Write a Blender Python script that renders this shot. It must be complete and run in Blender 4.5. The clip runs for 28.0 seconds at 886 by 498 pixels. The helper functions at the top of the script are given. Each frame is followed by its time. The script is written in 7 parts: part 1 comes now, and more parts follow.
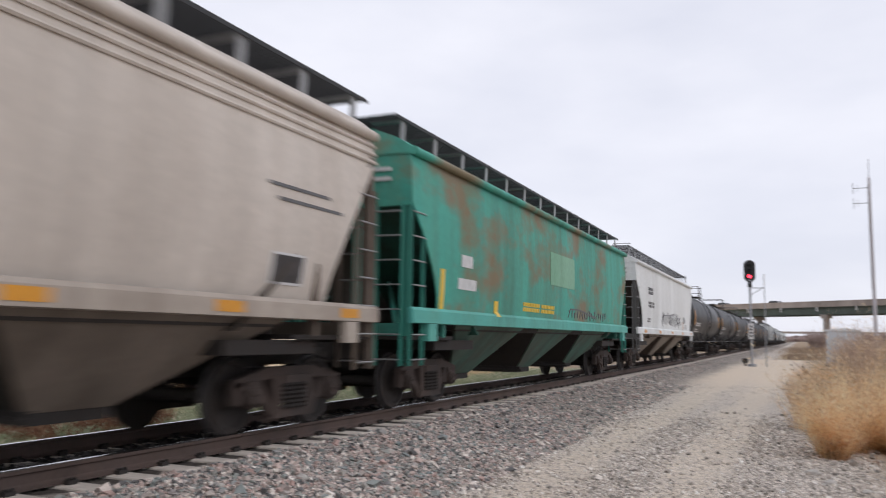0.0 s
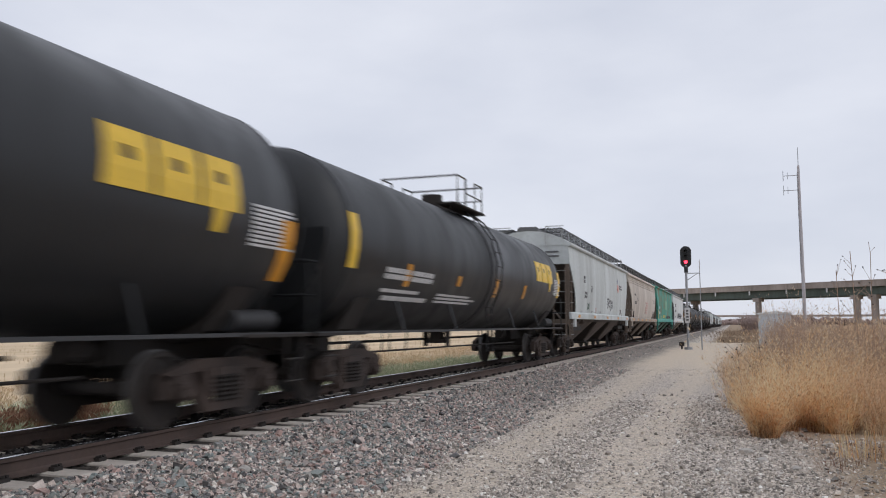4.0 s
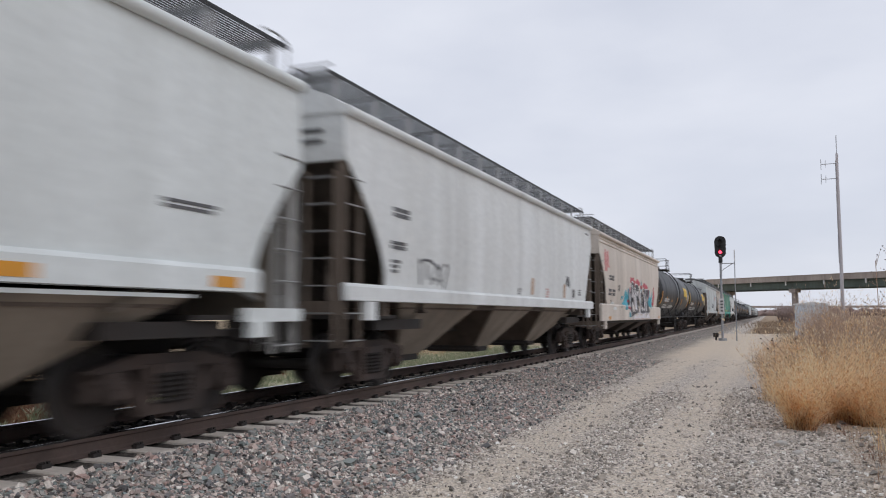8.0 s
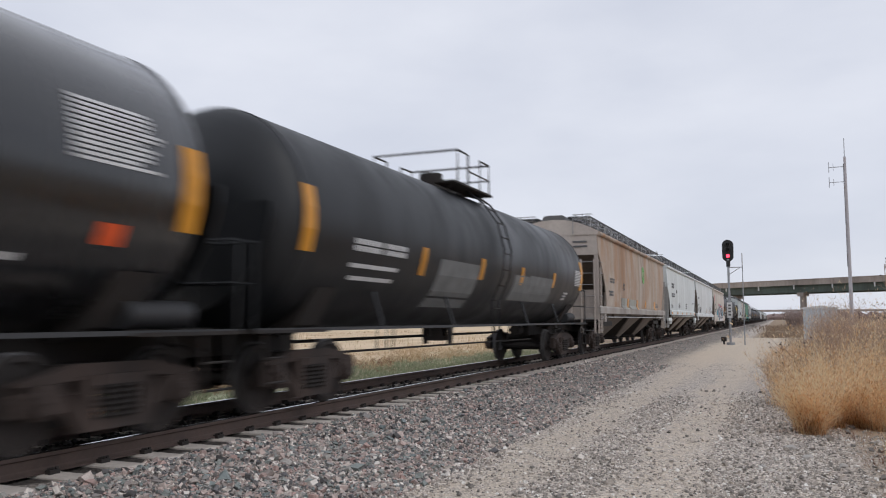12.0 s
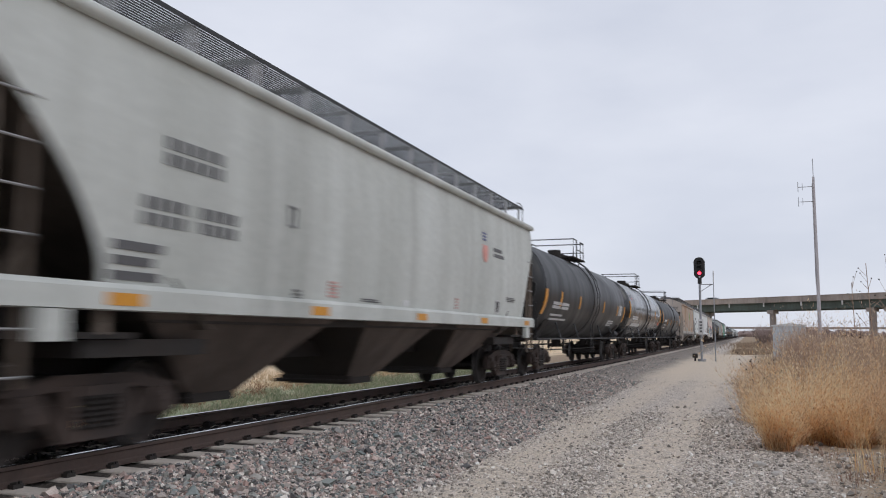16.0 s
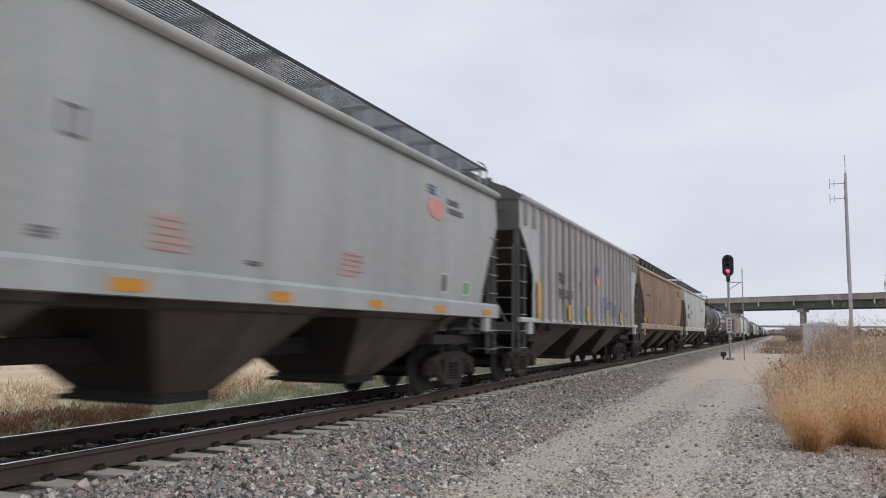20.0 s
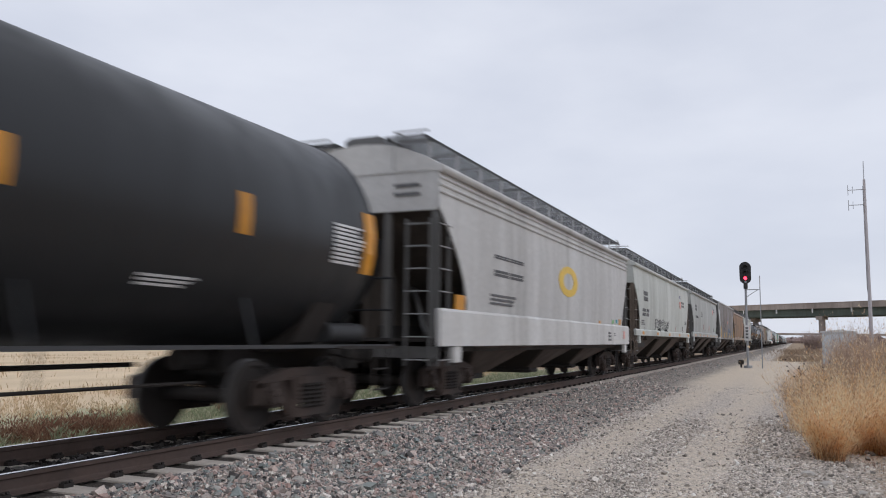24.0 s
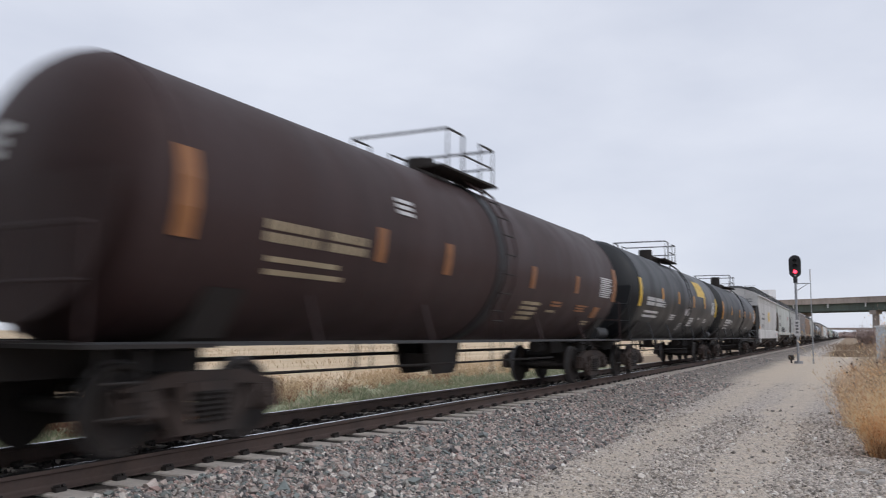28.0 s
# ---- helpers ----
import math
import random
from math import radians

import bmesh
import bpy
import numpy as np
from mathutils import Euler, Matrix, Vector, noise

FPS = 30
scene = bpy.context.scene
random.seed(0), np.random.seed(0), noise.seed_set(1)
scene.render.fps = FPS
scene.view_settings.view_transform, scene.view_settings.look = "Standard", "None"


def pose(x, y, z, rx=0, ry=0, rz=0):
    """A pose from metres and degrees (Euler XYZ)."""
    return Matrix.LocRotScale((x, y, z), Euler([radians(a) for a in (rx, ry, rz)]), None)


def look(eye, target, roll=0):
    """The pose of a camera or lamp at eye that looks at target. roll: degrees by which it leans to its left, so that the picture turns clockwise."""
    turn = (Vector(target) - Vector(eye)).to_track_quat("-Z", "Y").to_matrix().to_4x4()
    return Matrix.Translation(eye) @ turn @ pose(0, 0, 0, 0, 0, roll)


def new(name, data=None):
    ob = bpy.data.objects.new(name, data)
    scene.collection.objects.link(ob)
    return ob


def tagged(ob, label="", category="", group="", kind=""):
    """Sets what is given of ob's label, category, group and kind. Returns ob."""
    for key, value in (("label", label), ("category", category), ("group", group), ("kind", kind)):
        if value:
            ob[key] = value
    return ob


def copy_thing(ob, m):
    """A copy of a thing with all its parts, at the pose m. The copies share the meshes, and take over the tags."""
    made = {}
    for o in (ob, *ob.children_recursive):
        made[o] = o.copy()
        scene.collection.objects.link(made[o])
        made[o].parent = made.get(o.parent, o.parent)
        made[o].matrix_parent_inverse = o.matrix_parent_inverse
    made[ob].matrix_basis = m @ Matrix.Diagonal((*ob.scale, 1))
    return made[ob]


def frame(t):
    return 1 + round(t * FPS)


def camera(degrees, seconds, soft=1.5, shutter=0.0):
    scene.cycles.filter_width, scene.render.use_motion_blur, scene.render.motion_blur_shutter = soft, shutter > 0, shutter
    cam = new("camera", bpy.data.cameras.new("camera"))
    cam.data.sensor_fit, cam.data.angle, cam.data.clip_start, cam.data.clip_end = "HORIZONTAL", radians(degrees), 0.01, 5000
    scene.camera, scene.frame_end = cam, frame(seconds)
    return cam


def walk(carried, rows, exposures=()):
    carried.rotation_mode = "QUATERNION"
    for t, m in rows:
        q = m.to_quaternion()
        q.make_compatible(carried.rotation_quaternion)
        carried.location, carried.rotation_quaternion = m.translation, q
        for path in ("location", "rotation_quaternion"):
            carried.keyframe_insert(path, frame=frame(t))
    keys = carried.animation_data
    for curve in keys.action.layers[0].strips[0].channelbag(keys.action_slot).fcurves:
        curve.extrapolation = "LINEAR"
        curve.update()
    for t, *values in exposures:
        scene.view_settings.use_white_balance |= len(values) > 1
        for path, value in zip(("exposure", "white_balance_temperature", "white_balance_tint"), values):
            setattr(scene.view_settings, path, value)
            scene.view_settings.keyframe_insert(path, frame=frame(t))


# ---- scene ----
# The track runs along +y; z = 0 is the top of the rails. The camera stands beside it and only turns.
EYE = 1.22
TRACK = -7.118          # x of the track's centre line
cam = camera(58.33, 28.0, soft=1.05, shutter=0.6)
ROWS = [
    (0.0, pose(0, 0, EYE, 96.28, -0.74, 23.93)),
    (0.5, pose(0, 0, EYE, 95.64, -0.47, 19.76)),
    (1.0, pose(0, 0, EYE, 95.54, -0.76, 18.31)),
    (1.5, pose(0, 0, EYE, 95.35, -0.29, 18.19)),
    (2.0, pose(0, 0, EYE, 95.29, -0.05, 19.21)),
    (2.5, pose(0, 0, EYE, 95.50, 0.03, 19.97)),
    (4.5, pose(0, 0, EYE, 95.35, 0.11, 19.86)),
    (5.0, pose(0, 0, EYE, 94.99, 0.26, 19.95)),
    (5.5, pose(0, 0, EYE, 94.69, 0.35, 20.44)),
    (6.0, pose(0, 0, EYE, 94.49, 0.38, 21.21)),
    (6.5, pose(0, 0, EYE, 94.87, 0.30, 21.82)),
    (7.0, pose(0, 0, EYE, 95.11, 0.04, 21.89)),
    (7.5, pose(0, 0, EYE, 94.92, -0.10, 21.77)),
    (8.0, pose(0, 0, EYE, 94.75, -0.02, 22.13)),
    (8.5, pose(0, 0, EYE, 94.99, 0.07, 23.16)),
    (9.0, pose(0, 0, EYE, 95.36, 0.12, 24.11)),
    (9.5, pose(0, 0, EYE, 95.45, 0.33, 24.18)),
    (10.0, pose(0, 0, EYE, 95.49, 0.41, 23.91)),
    (10.5, pose(0, 0, EYE, 95.42, 0.35, 23.58)),
    (11.0, pose(0, 0, EYE, 95.19, 0.16, 23.30)),
    (11.5, pose(0, 0, EYE, 95.00, 0.06, 23.08)),
    (12.0, pose(0, 0, EYE, 95.09, 0.12, 22.63)),
    (12.5, pose(0, 0, EYE, 95.03, 0.45, 22.18)),
    (14.5, pose(0, 0, EYE, 95.23, 0.02, 21.64)),
    (15.0, pose(0, 0, EYE, 95.97, -0.24, 21.30)),
    (15.5, pose(0, 0, EYE, 96.15, -0.31, 20.90)),
    (16.0, pose(0, 0, EYE, 96.13, -0.34, 20.74)),
    (16.5, pose(0, 0, EYE, 96.26, -0.40, 20.89)),
    (17.0, pose(0, 0, EYE, 96.06, -0.63, 20.57)),
    (17.5, pose(0, 0, EYE, 95.36, -0.93, 20.60)),
    (18.0, pose(0, 0, EYE, 95.06, -0.84, 21.58)),
    (18.5, pose(0, 0, EYE, 95.26, -0.82, 22.21)),
    (19.0, pose(0, 0, EYE, 95.75, -0.82, 22.33)),
    (19.5, pose(0, 0, EYE, 96.01, -0.72, 22.36)),
    (20.0, pose(0, 0, EYE, 95.89, -0.66, 22.57)),
    (20.5, pose(0, 0, EYE, 95.86, -0.91, 22.99)),
    (21.0, pose(0, 0, EYE, 96.06, -0.98, 23.17)),
    (21.5, pose(0, 0, EYE, 96.42, -0.94, 23.11)),
    (22.0, pose(0, 0, EYE, 96.55, -0.89, 23.30)),
    (22.5, pose(0, 0, EYE, 96.59, -0.57, 23.64)),
    (24.5, pose(0, 0, EYE, 96.40, -0.72, 23.62)),
    (25.0, pose(0, 0, EYE, 96.56, -0.83, 23.50)),
    (25.5, pose(0, 0, EYE, 96.50, -0.76, 23.67)),
    (26.0, pose(0, 0, EYE, 96.11, -0.74, 23.98)),
    (26.5, pose(0, 0, EYE, 95.89, -0.76, 24.20)),
    (27.0, pose(0, 0, EYE, 95.65, -0.82, 24.51)),
    (27.5, pose(0, 0, EYE, 95.55, -1.00, 25.25)),
    (28.0, pose(0, 0, EYE, 96.09, -0.52, 26.76)),
]

walk(cam, ROWS, exposures=[(0.0, 0.38, 6600, 12), (0.3, 0.13, 6550, 10), (0.6, -0.1, 6450, 9), (1.0, -0.18, 6460, 10), (1.5, -0.02, 6460, 10), (2.0, 0.12, 6450, 10), (5.0, 0.16, 6450, 10), (10.0, 0.16, 6460, 10),
                           (15.0, 0.15, 6450, 10), (17.0, 0.13, 6350, 10), (18.0, 0.14, 6350, 10), (20.0, 0.16, 6460, 10), (22.0, 0.16, 6460, 10), (25.0, 0.15, 6350, 10), (28.0, 0.15, 6350, 10)])

# ---- light: an overcast sky ----
world = bpy.data.worlds.new("overcast_sky")
scene.world = world
world.use_nodes = True
SUN_HEIGHT, SUN_TURN = radians(42), radians(112)


def overcast():
    nt = world.node_tree
    nt.nodes.clear()
    N, lk = nt.nodes.new, nt.links.new
    out, bg = N("ShaderNodeOutputWorld"), N("ShaderNodeBackground")
    sky = N("ShaderNodeTexSky")
    sky.sky_type, sky.sun_disc = "NISHITA", False
    sky.sun_elevation, sky.sun_rotation = SUN_HEIGHT, SUN_TURN
    dim = N("ShaderNodeMixRGB")
    dim.blend_type, dim.inputs[0].default_value = "MULTIPLY", 1.0
    dim.inputs[2].default_value = (0.1, 0.1, 0.1, 1)
    lk(sky.outputs[0], dim.inputs[1])
    co = N("ShaderNodeTexCoord")
    mp = N("ShaderNodeMapping")
    mp.inputs["Scale"].default_value = (1.0, 1.0, 2.6)
    lk(co.outputs["Generated"], mp.inputs[0])
    n1 = N("ShaderNodeTexNoise")
    n1.inputs["Scale"].default_value, n1.inputs["Detail"].default_value, n1.inputs["Roughness"].default_value = 2.6, 5, 0.5
    lk(mp.outputs[0], n1.inputs["Vector"])
    ramp = N("ShaderNodeValToRGB")
    ramp.color_ramp.elements[0].position, ramp.color_ramp.elements[1].position = 0.3, 0.72
    ramp.color_ramp.elements[0].color = (0.581, 0.610, 0.698, 1)
    ramp.color_ramp.elements[1].color = (0.734, 0.754, 0.824, 1)
    lk(n1.outputs[0], ramp.inputs[0])
    mx = N("ShaderNodeMixRGB")
    mx.inputs[0].default_value = 0.93
    lk(dim.outputs[0], mx.inputs[1])
    lk(ramp.outputs[0], mx.inputs[2])
    lk(mx.outputs[0], bg.inputs[0])
    bg.inputs[1].default_value = 1.0
    lk(bg.outputs[0], out.inputs[0])


overcast()
sun_data = bpy.data.lights.new("sun", "SUN")
sun_data.energy, sun_data.angle, sun_data.color = 0.5, radians(40), (1.0, 0.97, 0.93)
sun = new("sun", sun_data)
sun.matrix_world = look((math.sin(SUN_TURN) * 50, math.cos(SUN_TURN) * 50, 50 * math.tan(SUN_HEIGHT)), (0, 0, 0))

# ---- materials ----
MATS = {}


def nodes_of(name):
    m = bpy.data.materials.new(name)
    m.use_nodes = True
    nt = m.node_tree
    return m, nt, nt.nodes.new, nt.links.new, nt.nodes["Principled BSDF"]


def noise_node(nt, vec, scale, detail=4, rough=0.6):
    n = nt.nodes.new("ShaderNodeTexNoise")
    n.inputs["Scale"].default_value, n.inputs["Detail"].default_value, n.inputs["Roughness"].default_value = scale, detail, rough
    nt.links.new(vec, n.inputs["Vector"])
    return n


def ramp_node(nt, fac, stops):
    r = nt.nodes.new("ShaderNodeValToRGB")
    el = r.color_ramp.elements
    while len(el) < len(stops):
        el.new(0.5)
    for e, (p, c) in zip(el, stops):
        e.position = p
        e.color = (*c, 1) if len(c) == 3 else c
    nt.links.new(fac, r.inputs[0])
    return r


def mix_node(nt, fac, a, b, mode="MIX"):
    m = nt.nodes.new("ShaderNodeMixRGB")
    m.blend_type = mode
    for sock, v in zip(m.inputs, (fac, a, b)):
        if isinstance(v, (int, float)):
            sock.default_value = v
        elif isinstance(v, tuple):
            sock.default_value = (*v, 1)
        else:
            nt.links.new(v, sock)
    return m


def bump_node(nt, height, strength, dist, bsdf):
    b = nt.nodes.new("ShaderNodeBump")
    b.inputs["Strength"].default_value, b.inputs["Distance"].default_value = strength, dist
    nt.links.new(height, b.inputs["Height"])
    nt.links.new(b.outputs[0], bsdf.inputs["Normal"])


def coords(nt, scale=(1, 1, 1), kind="Object"):
    c, m = nt.nodes.new("ShaderNodeTexCoord"), nt.nodes.new("ShaderNodeMapping")
    m.inputs["Scale"].default_value = scale
    nt.links.new(c.outputs[kind], m.inputs[0])
    return m.outputs[0]


def painted(name, col, dirt=(0.16, 0.12, 0.09), amount=0.35, rough=0.55, metal=0.0, streak=1.0, grain=9.0, coat=0.0, rust=None):
    """Weathered paint: base colour, run-down streaks of dirt or rust, fine speckle."""
    if name in MATS:
        return MATS[name]
    m, nt, N, lk, b = nodes_of(name)
    flow = coords(nt, (1.5, 1.5, 0.10))
    n1 = noise_node(nt, flow, streak * 1.1, 5, 0.62)
    n2 = noise_node(nt, coords(nt, (1, 1, 0.45)), 0.6, 5, 0.6)
    n3 = noise_node(nt, coords(nt), grain, 3, 0.6)
    lo = 0.62 - 0.3 * amount
    r1 = ramp_node(nt, n1.outputs[0], [(lo - 0.06, (0, 0, 0)), (min(0.97, lo + 0.16), (1, 1, 1))])
    r2 = ramp_node(nt, n2.outputs[0], [(0.40, (0, 0, 0)), (0.66, (1, 1, 1))])
    both = mix_node(nt, 0.5, r1.outputs[0], r2.outputs[0])
    f = nt.nodes.new("ShaderNodeMath")
    f.operation, f.inputs[1].default_value = "MULTIPLY", min(1.0, amount * 1.3)
    lk(both.outputs[0], f.inputs[0])
    c1 = mix_node(nt, f.outputs[0], col, dirt)
    tone = ramp_node(nt, n3.outputs[0], [(0.25, (0.86, 0.86, 0.86)), (0.75, (1.06, 1.06, 1.06))])
    c2 = mix_node(nt, 1.0, c1.outputs[0], tone.outputs[0], "MULTIPLY")
    n4 = noise_node(nt, coords(nt, (0.2, 1.3, 0.06)), 1.0, 3, 0.5)
    sheet = ramp_node(nt, n4.outputs[0], [(0.34, (1 - 0.46 * amount, 1 - 0.47 * amount, 1 - 0.48 * amount)), (0.46, (1 - 0.12 * amount, 1 - 0.12 * amount, 1 - 0.125 * amount)), (0.56, (1.0, 1.0, 1.0)), (0.68, (1.05, 1.05, 1.055))])
    c2 = mix_node(nt, 1.0, c2.outputs[0], sheet.outputs[0], "MULTIPLY")
    for tint, spread, grow, at in rust or ():      # stains with a shape of their own
        n5 = noise_node(nt, coords(nt, grow), 1.0, 5, 0.62)
        r5 = ramp_node(nt, n5.outputs[0], [(at, (0, 0, 0)), (min(1.0, at + spread), (0.9, 0.9, 0.9))])
        c2 = mix_node(nt, r5.outputs[0], c2.outputs[0], tint)
    lk(c2.outputs[0], b.inputs["Base Color"])
    rr = ramp_node(nt, both.outputs[0], [(0.0, (rough,) * 3), (1.0, (min(1, rough + 0.25),) * 3)])
    lk(rr.outputs[0], b.inputs["Roughness"])
    b.inputs["Metallic"].default_value = metal
    b.inputs["Coat Weight"].default_value, b.inputs["Coat Roughness"].default_value = coat, 0.16
    bump_node(nt, n2.outputs[0], 0.25, 0.03, b)
    MATS[name] = m
    return m


def plain(name, col, rough=0.6, metal=0.0, spread=0.15, scale=14.0, emit=None):
    if name in MATS:
        return MATS[name]
    m, nt, N, lk, b = nodes_of(name)
    n = noise_node(nt, coords(nt), scale, 4, 0.6)
    t = ramp_node(nt, n.outputs[0], [(0.3, (1 - spread,) * 3), (0.7, (1 + spread * 0.6,) * 3)])
    c = mix_node(nt, 1.0, col, t.outputs[0], "MULTIPLY")
    lk(c.outputs[0], b.inputs["Base Color"])
    b.inputs["Roughness"].default_value, b.inputs["Metallic"].default_value = rough, metal
    if emit:
        b.inputs["Emission Color"].default_value, b.inputs["Emission Strength"].default_value = (*emit[0], 1), emit[1]
    MATS[name] = m
    return m


def islands(name, stops, rough=0.9, grain=30.0, kind="island", gloss=0.3, thin=0.0):
    """Stones, leaves and stalks: the tint changes from piece to piece."""
    m, nt, N, lk, b = nodes_of(name)
    if kind == "island":
        rnd = N("ShaderNodeNewGeometry").outputs["Random Per Island"]
    else:
        rnd = N("ShaderNodeObjectInfo").outputs["Random"]
    r = ramp_node(nt, rnd, stops)
    n = noise_node(nt, coords(nt), grain, 3, 0.6)
    t = ramp_node(nt, n.outputs[0], [(0.25, (0.75,) * 3), (0.75, (1.12,) * 3)])
    c = mix_node(nt, 1.0, r.outputs[0], t.outputs[0], "MULTIPLY")
    lk(c.outputs[0], b.inputs["Base Color"])
    b.inputs["Roughness"].default_value = rough
    b.inputs["Specular IOR Level"].default_value = gloss
    if thin:                # dry blades let some light through
        tr, mixed = N("ShaderNodeBsdfTranslucent"), N("ShaderNodeMixShader")
        mixed.inputs[0].default_value = thin
        lk(c.outputs[0], tr.inputs["Color"])
        lk(b.outputs[0], mixed.inputs[1])
        lk(tr.outputs[0], mixed.inputs[2])
        lk(mixed.outputs[0], nt.nodes["Material Output"].inputs["Surface"])
    MATS[name] = m
    return m


STEEL_DARK = painted("grimy_underframe_steel", (0.019, 0.0165, 0.0155), (0.044, 0.033, 0.028), 0.5, 0.75)
TRUCK_STEEL = painted("brown_truck_steel", (0.042, 0.032, 0.029), (0.078, 0.055, 0.046), 0.6, 0.75)
WHEEL_STEEL = painted("wheel_steel", (0.030, 0.026, 0.025), (0.058, 0.045, 0.039), 0.5, 0.65, 0.1)
TREAD = plain("polished_tread_steel", (0.12, 0.115, 0.115), 0.5, 0.7, 0.1)
GRATING = plain("galvanised_grating", (0.04, 0.041, 0.043), 0.6, 0.3, 0.15)
RUNG = plain("ladder_rung_steel", (0.30, 0.30, 0.30), 0.5, 0.4, 0.1)
ORANGE = plain("amber_reflective_sheeting", (0.62, 0.27, 0.02), 0.4, 0, 0.12, 6)
YELLOW = plain("yellow_decal", (0.75, 0.49, 0.045), 0.45, 0, 0.12, 6)
INK = plain("black_stencil_paint", (0.11, 0.11, 0.115), 0.6, 0, 0.2, 6)
CHALK = plain("white_stencil_paint", (0.62, 0.62, 0.62), 0.6, 0, 0.2, 6)
GREYPATCH = plain("grey_paint_patch", (0.16, 0.165, 0.165), 0.6, 0, 0.25, 3)
RED = plain("red_decal", (0.68, 0.30, 0.25), 0.5, 0, 0.2, 6)
BLUE = plain("dark_blue_decal", (0.10, 0.11, 0.24), 0.5, 0, 0.2, 6)
GREEN = plain("green_decal", (0.12, 0.42, 0.08), 0.5, 0, 0.2, 6)
CYAN = plain("turquoise_spray_paint", (0.03, 0.32, 0.42), 0.5, 0, 0.25, 3)
ROSE = plain("red_spray_paint", (0.5, 0.05, 0.08), 0.5, 0, 0.25, 3)
SPRAYBLUE = plain("blue_spray_paint", (0.10, 0.17, 0.28), 0.5, 0, 0.25, 3)
SPRAYWHITE = plain("white_spray_paint", (0.7, 0.68, 0.7), 0.5, 0, 0.2, 3)
SPRAYGREY = plain("charcoal_spray_paint", (0.06, 0.06, 0.07), 0.5, 0, 0.3, 3)
SPRAYBLACK = plain("black_spray_paint", (0.028, 0.028, 0.032), 0.45, 0, 0.3, 3)
HANDRAIL = plain("grey_handrail_steel", (0.12, 0.12, 0.125), 0.5, 0.4, 0.15)
CONCRETE = painted("weathered_concrete", (0.43, 0.37, 0.33), (0.2, 0.18, 0.16), 0.45, 0.9)
GIRDER = painted("green_girder_paint", (0.10, 0.135, 0.115), (0.08, 0.07, 0.06), 0.4, 0.6)
TIE = painted("concrete_tie", (0.70, 0.632, 0.57), (0.48, 0.42, 0.365), 0.4, 0.9, 0, 2.0, 25)


def oil_stain(m):
    """Drip oil has blackened the sleepers between the rails, with a ragged edge."""
    nt = m.node_tree
    b = nt.nodes["Principled BSDF"]
    sep, ab, add = nt.nodes.new("ShaderNodeSeparateXYZ"), nt.nodes.new("ShaderNodeMath"), nt.nodes.new("ShaderNodeMath")
    nt.links.new(coords(nt), sep.inputs[0])
    ab.operation = "ABSOLUTE"
    nt.links.new(sep.outputs[0], ab.inputs[0])
    nt.links.new(ab.outputs[0], add.inputs[0])
    nt.links.new(noise_node(nt, coords(nt), 9.0, 4, 0.7).outputs[0], add.inputs[1])
    rng = nt.nodes.new("ShaderNodeMapRange")
    rng.inputs[1].default_value, rng.inputs[2].default_value, rng.inputs[3].default_value, rng.inputs[4].default_value = 0.95, 1.15, 0.93, 0.0
    nt.links.new(add.outputs[0], rng.inputs[0])
    old = b.inputs["Base Color"].links[0].from_socket
    nt.links.new(mix_node(nt, rng.outputs[0], old, (0.022, 0.019, 0.018)).outputs[0], b.inputs["Base Color"])


oil_stain(TIE)
RAIL = painted("rusty_rail_web", (0.075, 0.052, 0.045), (0.115, 0.078, 0.064), 0.6, 0.8, 0, 1.0, 20)
RAILHEAD = plain("polished_rail_head", (0.62, 0.62, 0.63), 0.22, 1.0, 0.08, 4)
GALV = plain("galvanised_mast", (0.34, 0.35, 0.37), 0.5, 0.4, 0.12)
BLACK = plain("matt_black_signal_paint", (0.015, 0.015, 0.016), 0.6, 0, 0.1)
LAMP_RED = plain("red_signal_lens", (0.5, 0.01, 0.02), 0.3, 0, 0.0, 4, ((1.0, 0.03, 0.06), 5.0))
SHED = painted("pale_shed_aluminium", (0.62, 0.70, 0.76), (0.42, 0.45, 0.47), 0.3, 0.5, 0.3)
POLE = painted("weathered_pole", (0.38, 0.35, 0.36), (0.25, 0.23, 0.23), 0.4, 0.8)


# ---- mesh helpers ----
def box(bm, x0, x1, y0, y1, z0, z1):
    v = [bm.verts.new((x, y, z)) for z in (z0, z1) for y in (y0, y1) for x in (x0, x1)]
    for f in ((0, 2, 3, 1), (4, 5, 7, 6), (0, 1, 5, 4), (2, 6, 7, 3), (0, 4, 6, 2), (1, 3, 7, 5)):
        bm.faces.new([v[i] for i in f])


def rod(bm, a, b, r, n=6, r2=None):
    a, b = Vector(a), Vector(b)
    q = (b - a).to_track_quat("Z", "Y")
    r2 = r if r2 is None else r2
    rings = []
    for p, rad in ((a, r), (b, r2)):
        rings.append([bm.verts.new(p + q @ Vector((rad * math.cos(2 * math.pi * i / n), rad * math.sin(2 * math.pi * i / n), 0))) for i in range(n)])
    for i in range(n):
        j = (i + 1) % n
        bm.faces.new((rings[0][i], rings[0][j], rings[1][j], rings[1][i]))
    bm.faces.new(rings[0][::-1])
    bm.faces.new(rings[1])


def tube(bm, pts, r, n=6):
    """One bent tube through the points."""
    pts = [Vector(p) for p in pts]
    rings = []
    for k, p in enumerate(pts):
        d = (pts[min(k + 1, len(pts) - 1)] - pts[max(k - 1, 0)]).normalized()
        q = d.to_track_quat("Z", "Y")
        rings.append([p + q @ Vector((r * math.cos(2 * math.pi * i / n), r * math.sin(2 * math.pi * i / n), 0)) for i in range(n)])
    loft(bm, rings)


